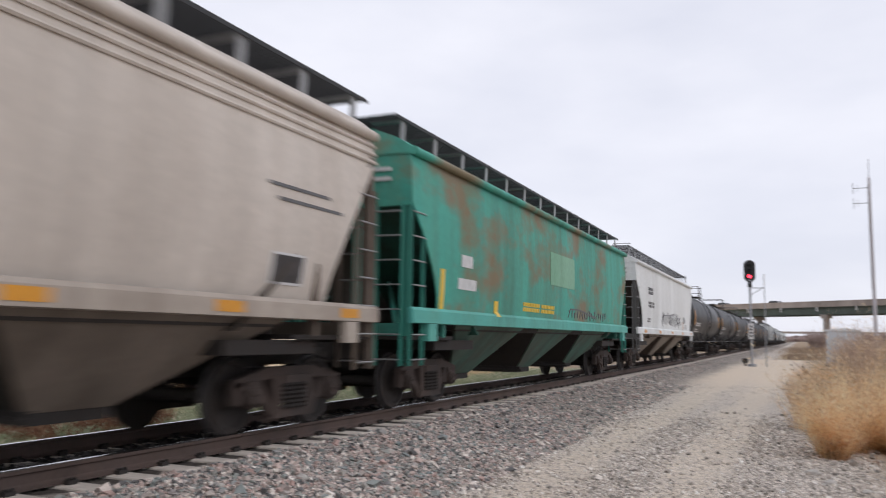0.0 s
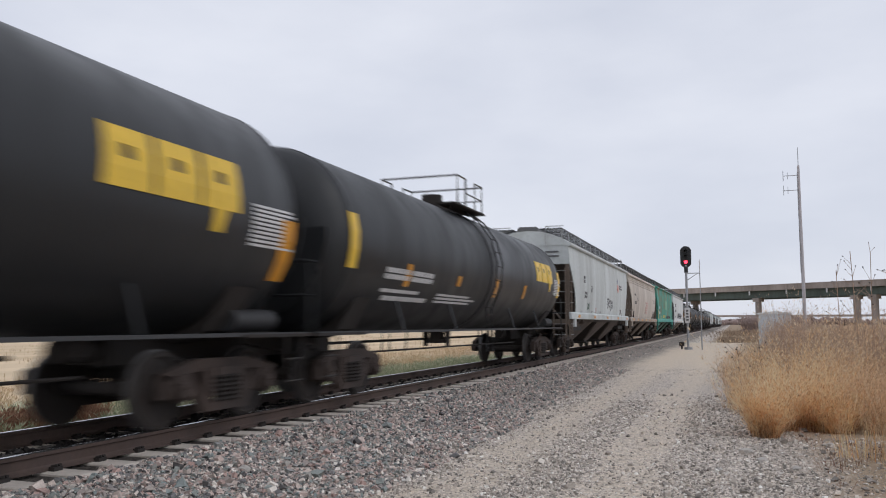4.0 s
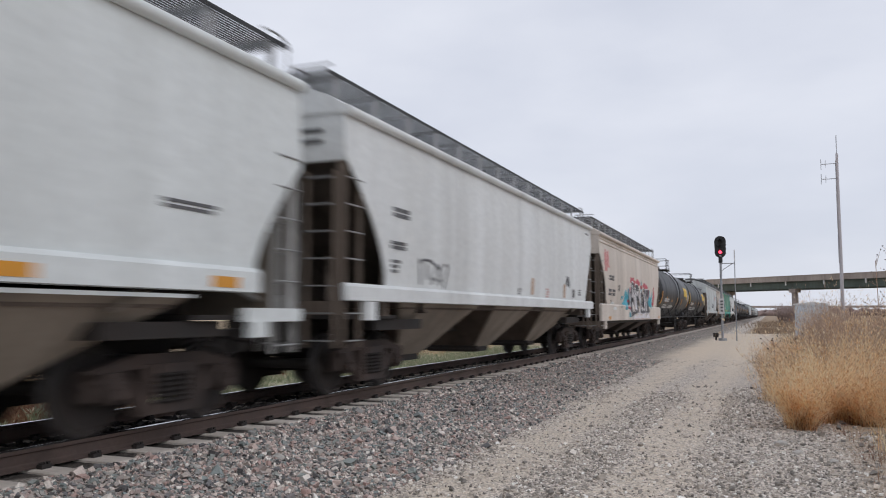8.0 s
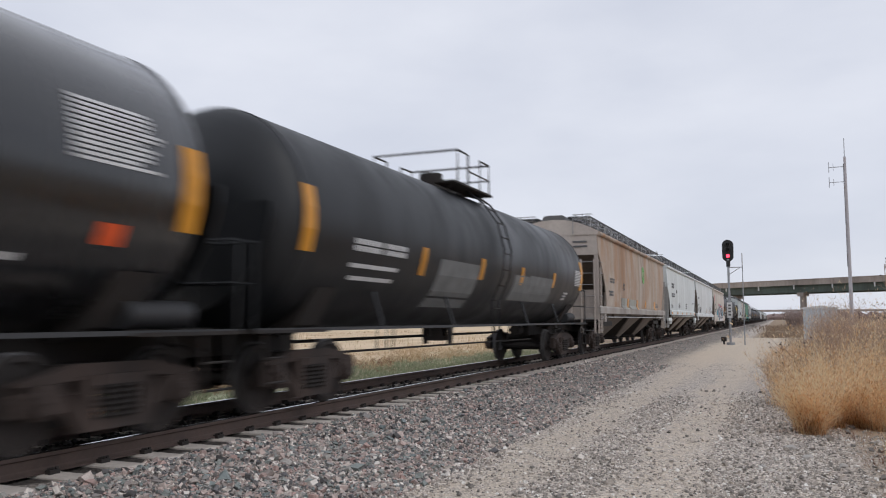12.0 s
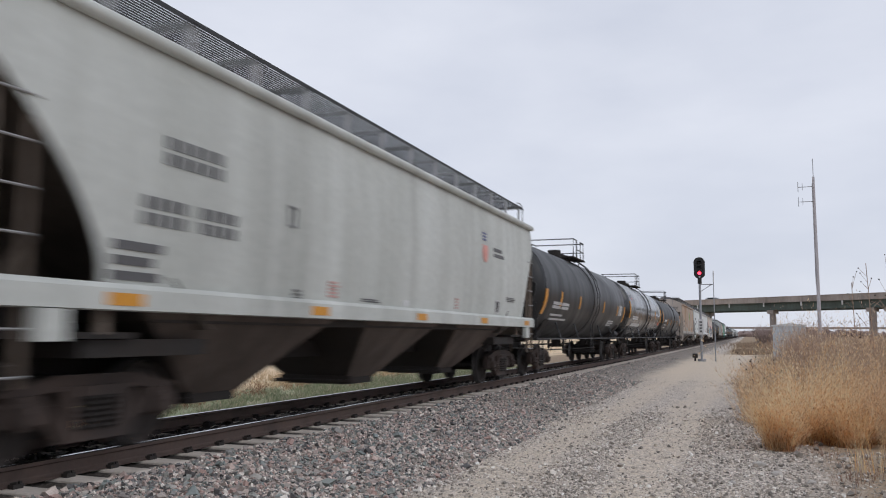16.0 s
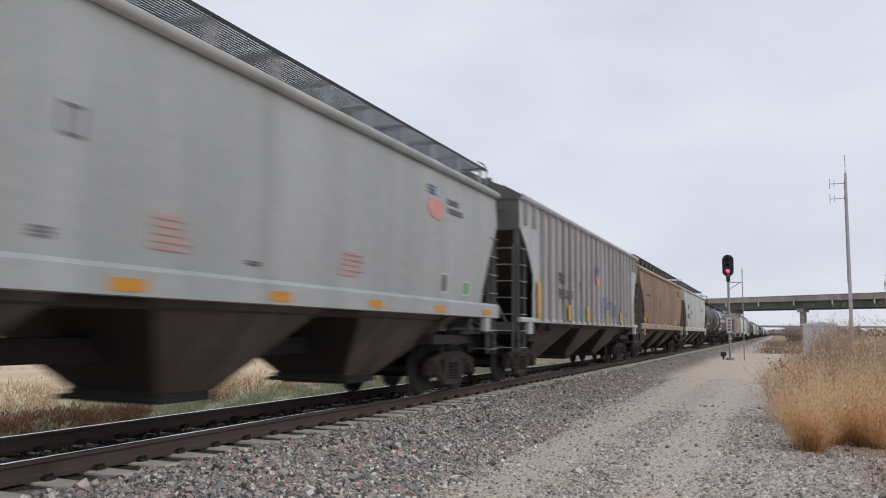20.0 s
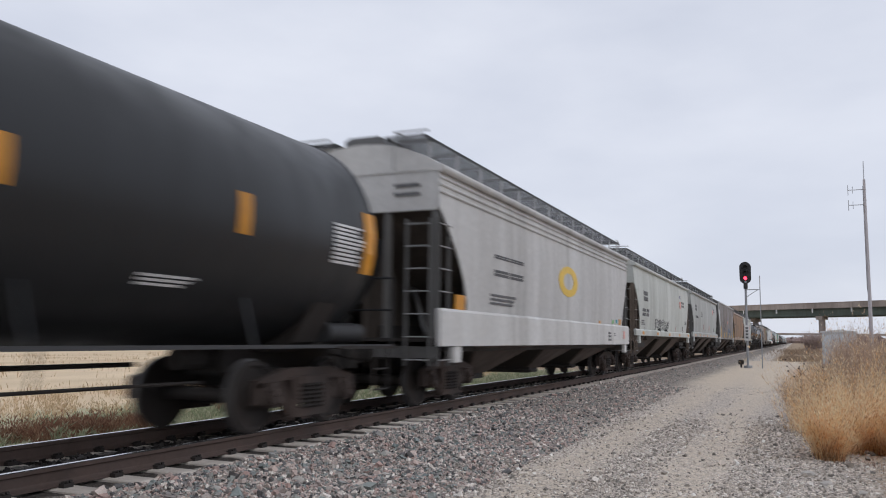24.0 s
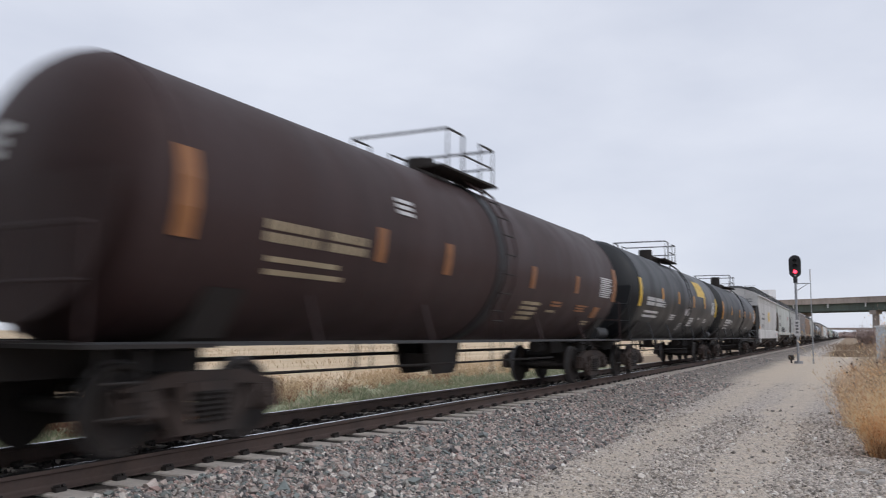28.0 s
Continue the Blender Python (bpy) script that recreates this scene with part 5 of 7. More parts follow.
MARKS_F = [
    ("reporting_mark", -6.03, -4.85, 3.05, 3.34, INK, 1, "T"), ("car_number", -6.01, -4.63, 2.52, 2.75, INK, 1, "T"),
    ("data_panel", -6.10, -5.35, 1.91, 2.11, INK, 2, "F"), ("stencil_box", -3.64, -3.44, 2.78, 3.01, INK, 2, "F"),
    ("data_panel", -2.38, -1.42, 1.92, 2.22, INK, 4, "F"), ("data_panel", 1.90, 2.69, 1.92, 2.30, INK, 3, "F"), ("data_panel", 6.2, 7.05, 2.30, 2.42, INK, 2, "F"),
]
MARKS_G = [
    ("emblem_ring", 0.94, 1.59, 2.83, 3.62, GREEN, 1, "O"), ("data_panel", -4.28, -3.08, 1.62, 2.06, CHALKY, 1, "F"),
    ("data_panel", -2.46, -0.82, 1.65, 2.04, CHALKY, 1, "F"), ("reflective_stripe", -2.95, -2.68, 1.67, 2.06, ORANGE, 1, "F"),
    ("reflective_stripe", -0.58, -0.32, 1.64, 2.04, ORANGE, 1, "F"), ("reflective_stripe", 1.84, 2.07, 1.76, 2.05, ORANGE, 1, "F"),
    ("reflective_stripe", 4.72, 5.15, 1.66, 2.06, ORANGE, 1, "F"), ("stencil_box", -3.94, -3.69, 2.36, 2.63, INK, 2, "F"),
    ("data_panel", 5.43, 6.33, 1.80, 1.99, INK, 3, "F"), ("reporting_mark", -6.72, -5.82, 2.56, 2.73, INK, 1, "T"),
    ("car_number", -6.80, -6.03, 2.08, 2.27, INK, 1, "T"),
]
MARKS_H = [
    ("reporting_mark", -6.63, -4.88, 2.23, 2.41, CHALK, 1, "T"), ("lettering_line", -6.64, -5.09, 1.99, 2.05, CHALK, 1, "F"),
    ("lettering_line", -6.54, -5.14, 1.81, 1.87, CHALK, 1, "F"), ("overpaint_patch", -3.39, -1.31, 1.46, 2.33, GREYPATCH, 1, "F"),
    ("overpaint_patch", 1.14, 4.50, 1.68, 2.27, GREYPATCH, 1, "F"), ("reflective_stripe", -4.24, -4.05, 1.99, 2.47, ORANGE, 1, "F"),
    ("reflective_stripe", -1.25, -1.04, 2.05, 2.48, ORANGE, 1, "F"), ("reflective_stripe", 1.58, 1.80, 2.05, 2.47, ORANGE, 1, "F"),
    ("reflective_stripe", 4.53, 4.77, 2.09, 2.49, ORANGE, 1, "F"), ("overpaint_patch", 2.26, 4.58, 1.72, 2.31, GREYPATCH, 1, "F"),
    ("placard", 7.05, 8.00, 2.24, 2.72, CHALK, 5, "F"), ("data_panel", 6.07, 6.53, 1.79, 2.04, CHALK, 3, "F"),
]
MARKS_I = [
    ("reflective_stripe", 4.14, 4.39, 2.33, 2.78, ORANGE, 1, "F"), ("placard", 6.37, 7.46, 2.63, 3.23, CHALK, 6, "F"),
    ("placard", 6.79, 7.08, 1.91, 2.11, REDORANGE, 1, "F"), ("data_panel", 4.32, 5.03, 1.69, 1.77, CHALK, 3, "F"),
    ("data_panel", 5.86, 6.05, 1.72, 1.78, CHALK, 1, "F"), ("reporting_mark", -6.69, -4.40, 2.08, 2.26, CHALK, 1, "T"),
    ("lettering_line", -6.27, -2.86, 1.72, 1.89, CHALK, 1, "F"),
]
MARKS_K = [
    ("reporting_mark", -7.11, -4.79, 2.06, 2.27, CHALK, 1, "T"), ("lettering_line", -6.99, -5.30, 1.83, 1.89, CHALK, 1, "F"),
    ("lettering_line", -6.88, -4.44, 1.70, 1.76, CHALK, 1, "F"), ("reflective_stripe", -6.19, -5.95, 2.08, 2.62, ORANGE, 1, "F"),
    ("reflective_stripe", -3.08, -2.81, 2.15, 2.60, ORANGE, 1, "F"), ("reflective_stripe", 2.15, 2.35, 2.15, 2.63, ORANGE, 1, "F"),
    ("reflective_stripe", 5.92, 6.16, 2.14, 2.56, ORANGE, 1, "F"), ("placard", 6.48, 7.44, 2.15, 2.63, CHALK, 5, "F"),
    ("data_panel", 4.36, 5.96, 1.65, 1.91, CHALK, 3, "F"),
]
MARKS_J = [
    ("shield_top", 4.11, 4.44, 3.36, 3.58, BLUE, 3, "F"), ("shield", 4.12, 4.45, 2.93, 3.26, RED, 1, "F"),
    ("emblem_lettering", 4.96, 5.78, 3.05, 3.32, INK, 2, "F"), ("stencil_box", -4.12, -3.94, 2.60, 2.88, INK, 2, "F"),
    ("data_panel", -3.88, -3.68, 1.67, 1.82, INK, 3, "F"), ("data_panel", -2.95, -2.64, 1.74, 1.99, FADED_RED, 5, "F"),
    ("data_panel", -1.88, -1.13, 1.72, 1.78, INK, 2, "F"), ("small_plate", -0.26, -0.03, 1.71, 1.81, CHALK, 1, "F"),
    ("data_panel", 2.40, 2.58, 1.74, 1.98, FADED_RED, 4, "F"), ("small_plate", 5.22, 5.44, 1.75, 2.01, INK, 1, "F"),
    ("data_panel", 6.08, 6.93, 2.04, 2.16, INK, 3, "F"), ("reporting_mark", -6.51, -5.51, 2.94, 3.24, INK, 1, "T"),
    ("car_number", -6.81, -5.21, 2.29, 2.58, INK, 1, "T"), ("data_panel", -7.16, -6.37, 1.72, 2.16, INK, 3, "F"),
]
MARKS_L = [
    ("reporting_mark", 6.1, 7.35, 3.52, 3.8, SPRAYGREY, 1, "T"), ("small_plate", -0.03, 0.23, 1.68, 1.77, CHALK, 1, "F"),
    ("small_plate", 5.19, 5.52, 1.69, 1.95, GREEN, 1, "F"), ("stencil_box", -2.17, -2.02, 2.58, 2.97, INK, 2, "F"),
    ("reflective_stripe", -7.48, -7.12, 1.81, 1.97, ORANGE, 1, "F"), ("reporting_mark", -7.02, -5.65, 2.97, 3.07, INK, 1, "T"),
]
MARKS_M = [
    ("shield_top", -0.23, 0.30, 3.18, 3.43, BLUE, 3, "F"), ("shield", -0.14, 0.32, 2.81, 3.06, RED, 1, "F"),
    ("spray_scrawl", 0.61, 3.3, 1.59, 2.45, SPRAYBLUE, 1, "T"), ("reflective_stripe", -7.32, -7.07, 1.57, 2.5, AMBER, 1, "F"), ("reflective_stripe", -4.12, -3.87, 1.56, 2.0, AMBER, 1, "F"), ("reporting_mark", -5.3, -4.55, 2.62, 2.86, INK, 1, "T"), ("car_number", -5.3, -3.6, 2.2, 2.42, INK, 1, "T"), ("reflective_stripe", -1.68, -1.43, 1.58, 2.04, AMBER, 1, "F"),
    ("reflective_stripe", 1.51, 1.78, 1.58, 2.03, AMBER, 1, "F"), ("reflective_stripe", 4.17, 4.38, 1.59, 2.01, AMBER, 1, "F"),
    ("reflective_stripe", 7.18, 7.37, 1.57, 2.51, AMBER, 1, "F"), ("spray_scrawl", -2.73, -2.38, 1.74, 1.91, CYAN, 1, "F"),
    ("stencil_box", -2.76, -2.60, 2.52, 2.77, INK, 2, "F"), ("small_plate", 5.24, 5.48, 1.80, 2.05, INK, 1, "F"),
]
MARKS_N = [
    ("shield_top", 4.87, 5.23, 3.64, 3.82, BLUE, 3, "F"), ("shield", 4.88, 5.50, 3.26, 3.55, RED, 1, "F"),
    ("emblem_lettering", 5.78, 6.51, 3.39, 3.73, INK, 2, "F"), ("stencil_box", -2.87, -2.67, 2.84, 3.13, INK, 2, "F"),
    ("data_panel", -3.08, -2.87, 1.95, 2.06, INK, 3, "F"), ("data_panel", -1.74, -1.19, 1.98, 2.36, FADED_RED, 5, "F"),
    ("data_panel", 1.92, 2.58, 1.98, 2.35, FADED_RED, 5, "F"), ("small_plate", 5.55, 5.74, 1.94, 2.24, INK, 1, "F"),
    ("small_plate", 6.63, 6.88, 1.93, 2.16, GREEN, 1, "F"), ("data_panel", -0.22, 0.04, 1.95, 2.01, INK, 2, "F"),
    ("reporting_mark", -6.48, -5.79, 3.15, 3.50, INK, 1, "T"), ("car_number", -6.46, -5.04, 2.70, 2.83, INK, 1, "T"),
]
MARKS_O = [
    ("reporting_mark", -6.56, -5.53, 2.85, 3.25, INK, 1, "T"), ("car_number", -6.84, -5.28, 2.23, 2.53, INK, 1, "T"),
    ("data_panel", -6.97, -6.17, 1.87, 2.09, INK, 3, "F"), ("spray_scrawl", -3.65, 0.68, 1.64, 2.25, SPRAYGREY, 1, "T"),
    ("shield_top", 4.59, 5.10, 3.49, 3.66, BLUE, 3, "F"), ("shield", 4.64, 5.13, 2.99, 3.31, RED, 1, "F"),
    ("emblem_lettering", 5.48, 6.43, 3.06, 3.40, INK, 2, "T"), ("data_panel", 3.06, 3.29, 1.71, 1.98, FADED_RED, 5, "F"),
    ("small_plate", 5.80, 6.08, 1.78, 2.01, INK, 1, "F"), ("data_panel", 6.88, 7.71, 2.12, 2.32, INK, 3, "F"),
]
MARKS_P = [
    ("reflective_stripe", 3.94, 4.14, 1.73, 1.83, ORANGE, 1, "F"), ("reflective_stripe", 7.00, 7.35, 1.75, 1.95, ORANGE, 1, "F"),
    ("data_panel", 4.96, 5.38, 1.21, 1.53, INK, 3, "F"), ("small_plate", 5.85, 6.10, 1.77, 1.91, GREEN, 1, "F"),
    ("small_plate", 6.49, 6.72, 1.80, 1.93, CYAN, 1, "F"), ("small_plate", 7.41, 7.65, 1.28, 1.54, RED, 1, "F"),
    ("data_panel", 5.82, 6.04, 1.37, 1.49, INK, 2, "F"), ("emblem_ring", -0.86, 1.09, 2.37, 3.19, YELLOW, 1, "O"),
    ("reporting_mark", -5.72, -3.84, 2.86, 2.94, INK, 1, "T"), ("car_number", -5.73, -3.85, 2.50, 2.63, INK, 1, "T"),
    ("data_panel", -5.92, -4.22, 1.91, 2.16, INK, 3, "F"), ("reflective_stripe", -7.72, -7.27, 1.74, 2.01, ORANGE, 1, "F"),
]
MARKS_Q = [
    ("reporting_mark", -6.30, -4.23, 1.91, 2.11, CHALK, 1, "T"), ("lettering_line", -6.20, -4.66, 1.78, 1.84, CHALK, 1, "F"),
    ("lettering_line", -6.14, -4.68, 1.62, 1.69, CHALK, 1, "F"), ("data_panel", -3.80, -3.51, 1.87, 2.10, CHALK, 3, "F"),
    ("reflective_stripe", -4.52, -4.31, 2.38, 2.83, ORANGE, 1, "F"), ("reflective_stripe", -0.91, -0.66, 2.33, 2.80, ORANGE, 1, "F"),
    ("reflective_stripe", 1.87, 2.09, 2.37, 2.78, ORANGE, 1, "F"), ("reflective_stripe", 4.95, 5.13, 2.35, 2.82, ORANGE, 1, "F"),
    ("placard", 6.95, 7.75, 2.21, 2.77, CHALK, 5, "F"), ("data_panel", 3.75, 4.58, 1.71, 1.84, CHALK, 3, "F"),
]
MARKS_R = [
    ("reflective_stripe", -4.72, -4.47, 2.41, 2.85, ORANGE, 1, "F"), ("reflective_stripe", -1.74, -1.46, 2.41, 2.86, ORANGE, 1, "F"),
    ("reflective_stripe", 1.61, 1.86, 2.38, 2.85, ORANGE, 1, "F"), ("reflective_stripe", 4.42, 4.62, 2.42, 2.84, ORANGE, 1, "F"),
    ("emblem", 2.7, 4.75, 2.62, 3.55, YELLOW, 1, "L"), ("data_panel", -2.60, -1.64, 1.81, 2.02, CHALK, 3, "F"),
    ("paint_smear", 0.02, 0.81, 1.99, 2.35, SPRAYWHITE, 1, "T"), ("data_panel", 1.39, 2.41, 1.63, 2.00, CHALK, 4, "F"),
    ("data_panel", 3.21, 3.86, 1.93, 2.02, CHALK, 2, "F"), ("data_panel", 4.95, 5.73, 1.82, 2.01, CHALK, 3, "F"),
    ("data_panel", -0.20, 0.29, 1.45, 1.74, CHALK, 5, "F"), ("placard", 6.59, 7.47, 2.21, 2.80, CHALK, 6, "F"),
    ("reporting_mark", -6.95, -4.5, 2.2, 2.46, CHALK, 1, "T"), ("data_panel", -4.4, -4.1, 2.2, 2.42, CHALK, 3, "F"), ("lettering_line", -7.0, -5.0, 1.96, 2.03, CHALK, 1, "F"), ("lettering_line", -7.0, -5.0, 1.82, 1.89, CHALK, 1, "F"),
]
MARKS_S = [
    ("reporting_mark", -6.71, -4.63, 2.21, 2.45, CREAM, 1, "T"), ("lettering_line", -6.59, -5.21, 2.00, 2.06, CREAM, 1, "F"),
    ("lettering_line", -6.54, -5.04, 1.86, 1.92, CREAM, 1, "F"), ("reflective_stripe", -4.44, -4.16, 2.18, 2.64, DULLAMBER, 1, "F"),
    ("reflective_stripe", -2.35, -2.13, 2.15, 2.64, DULLAMBER, 1, "F"), ("reflective_stripe", 1.51, 1.76, 2.15, 2.59, DULLAMBER, 1, "F"),
    ("reflective_stripe", 4.37, 4.78, 2.19, 2.59, DULLAMBER, 1, "F"), ("data_panel", -3.84, -3.21, 2.91, 3.18, CHALK, 3, "F"),
    ("data_panel", 1.45, 2.61, 1.53, 1.93, CREAM, 4, "F"), ("placard", 6.55, 7.68, 2.20, 2.72, CHALK, 5, "F"),
    ("data_panel", 3.14, 3.98, 1.84, 1.98, DULLAMBER, 2, "F"), ("lettering_line", 3.05, 3.56, 1.71, 1.76, CREAM, 1, "F"), ("data_panel", 4.96, 5.8, 1.78, 1.96, DULLAMBER, 3, "F"),
    ("card_panel", 6.42, 6.9, 1.66, 1.93, DULLAMBER, 1, "F"), ("data_panel", 6.05, 6.8, 1.48, 1.6, CREAM, 2, "F"),
]

# the large spray-painted piece on the beige hopper: dark letters with pale edges, turquoise cloud, red outline
SPRAY = [
    (CYAN, [(-3.6, 1.75), (-3.2, 1.9), (-3.1, 2.25), (-2.7, 2.4), (-2.55, 2.1), (-2.2, 2.45), (-1.95, 2.4), (-2.1, 1.75), (-2.5, 1.55), (-2.9, 1.66), (-3.1, 1.6)]),
    (CYAN, [(1.35, 2.3), (1.6, 2.95), (1.8, 2.5), (1.7, 2.0), (1.45, 1.95)]),
    (CYAN, [(4.0, 1.7), (4.3, 2.25), (4.7, 2.2), (5.0, 2.0), (5.4, 2.1), (5.3, 1.7), (4.6, 1.55)]),
    (ROSE, [(-1.75, 2.72), (-1.5, 2.95), (-1.2, 2.9), (-0.75, 2.98), (-0.7, 2.75), (-1.2, 2.7)]),
    (ROSE, [(-0.2, 2.8), (0.3, 2.95), (0.9, 2.85), (1.2, 2.7), (0.4, 2.62)]),
    (ROSE, [(1.9, 2.68), (2.5, 2.85), (3.4, 2.75), (3.9, 2.62), (2.8, 2.56)]),
    (ROSE, [(5.7, 1.75), (5.95, 2.75), (6.15, 2.5), (6.3, 2.2), (6.2, 1.8)]),
    (ROSE, [(-2.05, 2.25), (-1.75, 2.5), (-1.5, 2.48), (-1.55, 2.2)]),
    (SPRAYBLACK, [(-2.1, 1.45), (-1.75, 2.3), (-1.35, 2.75), (-0.85, 2.72), (-0.5, 2.2), (-0.35, 1.4), (-0.8, 1.45), (-1.0, 1.85), (-1.35, 1.85), (-1.55, 1.4)]),
    (SPRAYBLACK, [(-0.3, 1.4), (-0.35, 2.65), (0.35, 2.68), (0.95, 2.4), (0.9, 2.0), (0.3, 1.85), (0.35, 1.4)]),
    (SPRAYBLACK, [(0.75, 1.4), (1.3, 2.3), (1.95, 2.55), (1.75, 1.9), (2.2, 1.85), (2.4, 2.55), (2.75, 2.5), (2.5, 1.4), (1.6, 1.35)]),
    (SPRAYBLACK, [(2.75, 1.4), (2.85, 2.5), (3.9, 2.55), (3.95, 2.2), (3.3, 2.1), (3.9, 1.85), (3.95, 1.42)]),
    (SPRAYWHITE, [(-1.4, 2.05), (-1.25, 2.35), (-1.0, 2.3), (-1.0, 2.05)]),
    (SPRAYWHITE, [(-0.85, 2.55), (-0.6, 2.5), (-0.25, 1.5), (-0.5, 1.5)]),
    (SPRAYWHITE, [(0.0, 2.15), (0.1, 2.4), (0.45, 2.35), (0.45, 2.15)]),
    (SPRAYWHITE, [(2.0, 1.5), (2.35, 2.4), (2.5, 2.35), (2.3, 1.5)]),
    (SPRAYWHITE, [(3.05, 1.7), (3.1, 2.0), (3.5, 1.95), (3.5, 1.7)]),
    (SPRAYWHITE, [(-1.6, 1.13), (-0.9, 1.32), (-0.3, 1.2), (0.4, 1.4), (1.0, 1.2), (1.8, 1.38), (2.6, 1.2), (3.3, 1.4), (3.9, 1.15), (2.0, 1.13), (0.0, 1.13)]),
    (SPRAYBLACK, [(-2.0, 1.4), (-1.7, 1.2), (-1.2, 1.32), (-0.6, 1.36), (0.2, 1.42), (-0.8, 1.44)]),
    (CYAN, [(-3.95, 1.92), (-3.55, 1.96), (-3.5, 2.08), (-3.9, 2.05)]), (CYAN, [(-3.35, 1.5), (-2.85, 1.52), (-2.8, 1.64), (-3.3, 1.62)]), (CYAN, [(-2.35, 1.2), (-2.0, 1.2), (-1.95, 1.4), (-2.3, 1.42)]),
    (CYAN, [(4.2, 2.2), (4.35, 2.55), (4.5, 2.2)]), (CYAN, [(4.95, 2.0), (5.2, 2.45), (5.4, 2.1)]),
    (SPRAYWHITE, [(-1.42, 2.6), (-1.3, 2.62), (-0.62, 1.6), (-0.78, 1.56)]), (SPRAYWHITE, [(-1.35, 1.5), (-1.05, 1.9), (-0.85, 1.9), (-1.15, 1.45)]),
    (SPRAYWHITE, [(0.34, 2.5), (0.45, 2.48), (0.9, 1.6), (0.78, 1.58)]), (SPRAYWHITE, [(1.2, 1.5), (1.55, 2.1), (1.68, 2.05), (1.4, 1.45)]), (SPRAYWHITE, [(2.62, 1.5), (2.72, 2.5), (2.82, 2.48), (2.78, 1.5)]),
    (SPRAYGREY, [(-1.95, 1.6), (-1.6, 2.3), (-1.5, 2.2), (-1.75, 1.55)]), (SPRAYGREY, [(1.9, 1.6), (2.1, 2.3), (2.2, 2.25), (2.05, 1.6)]), (SPRAYGREY, [(3.3, 2.25), (3.8, 2.4), (3.8, 2.3), (3.35, 2.15)]),
    (ROSE, [(-0.65, 2.72), (-0.5, 2.85), (-0.3, 2.7), (-0.4, 2.55)]), (ROSE, [(1.25, 2.62), (1.5, 2.7), (1.85, 2.6), (1.6, 2.5)]), (ROSE, [(4.0, 2.1), (4.12, 2.55), (4.2, 2.2)]),
    (ROSE, [(-2.5, 1.56), (-2.1, 1.52), (-2.1, 1.62), (-2.45, 1.66)]), (ROSE, [(-2.5, 1.82), (-1.95, 1.86), (-2.0, 1.95), (-2.5, 1.92)]), (ROSE, [(-0.55, 1.12), (-0.3, 1.24), (-0.1, 1.12)]), (ROSE, [(1.3, 1.12), (1.55, 1.26), (1.75, 1.12)]), (ROSE, [(2.9, 1.14), (3.1, 1.26), (3.3, 1.14)]),
]

def outlined(shapes):
    """Pale rims behind the dark letters."""
    rims = []
    for tint, pts in shapes:
        if tint is SPRAYBLACK:
            cy, cz = sum(p[0] for p in pts) / len(pts), sum(p[1] for p in pts) / len(pts)
            rims.append((SPRAYWHITE, [(cy + (y - cy) * 1.1 - 0.03, max(1.01, cz + (z - cz) * 1.06)) for y, z in pts]))
    first = [s for s in shapes if s[0] in (CYAN, ROSE)]
    lowered = lambda group: [(tint, [(y, max(1.02, z - 0.07)) for y, z in pts]) for tint, pts in group]
    return lowered(first + rims + [s for s in shapes if s[0] not in (CYAN, ROSE)])


# the train, from its visible head back to the car that only just comes into view at the end
TRAIN = []


def add(car):
    TRAIN.append(car)
    return car


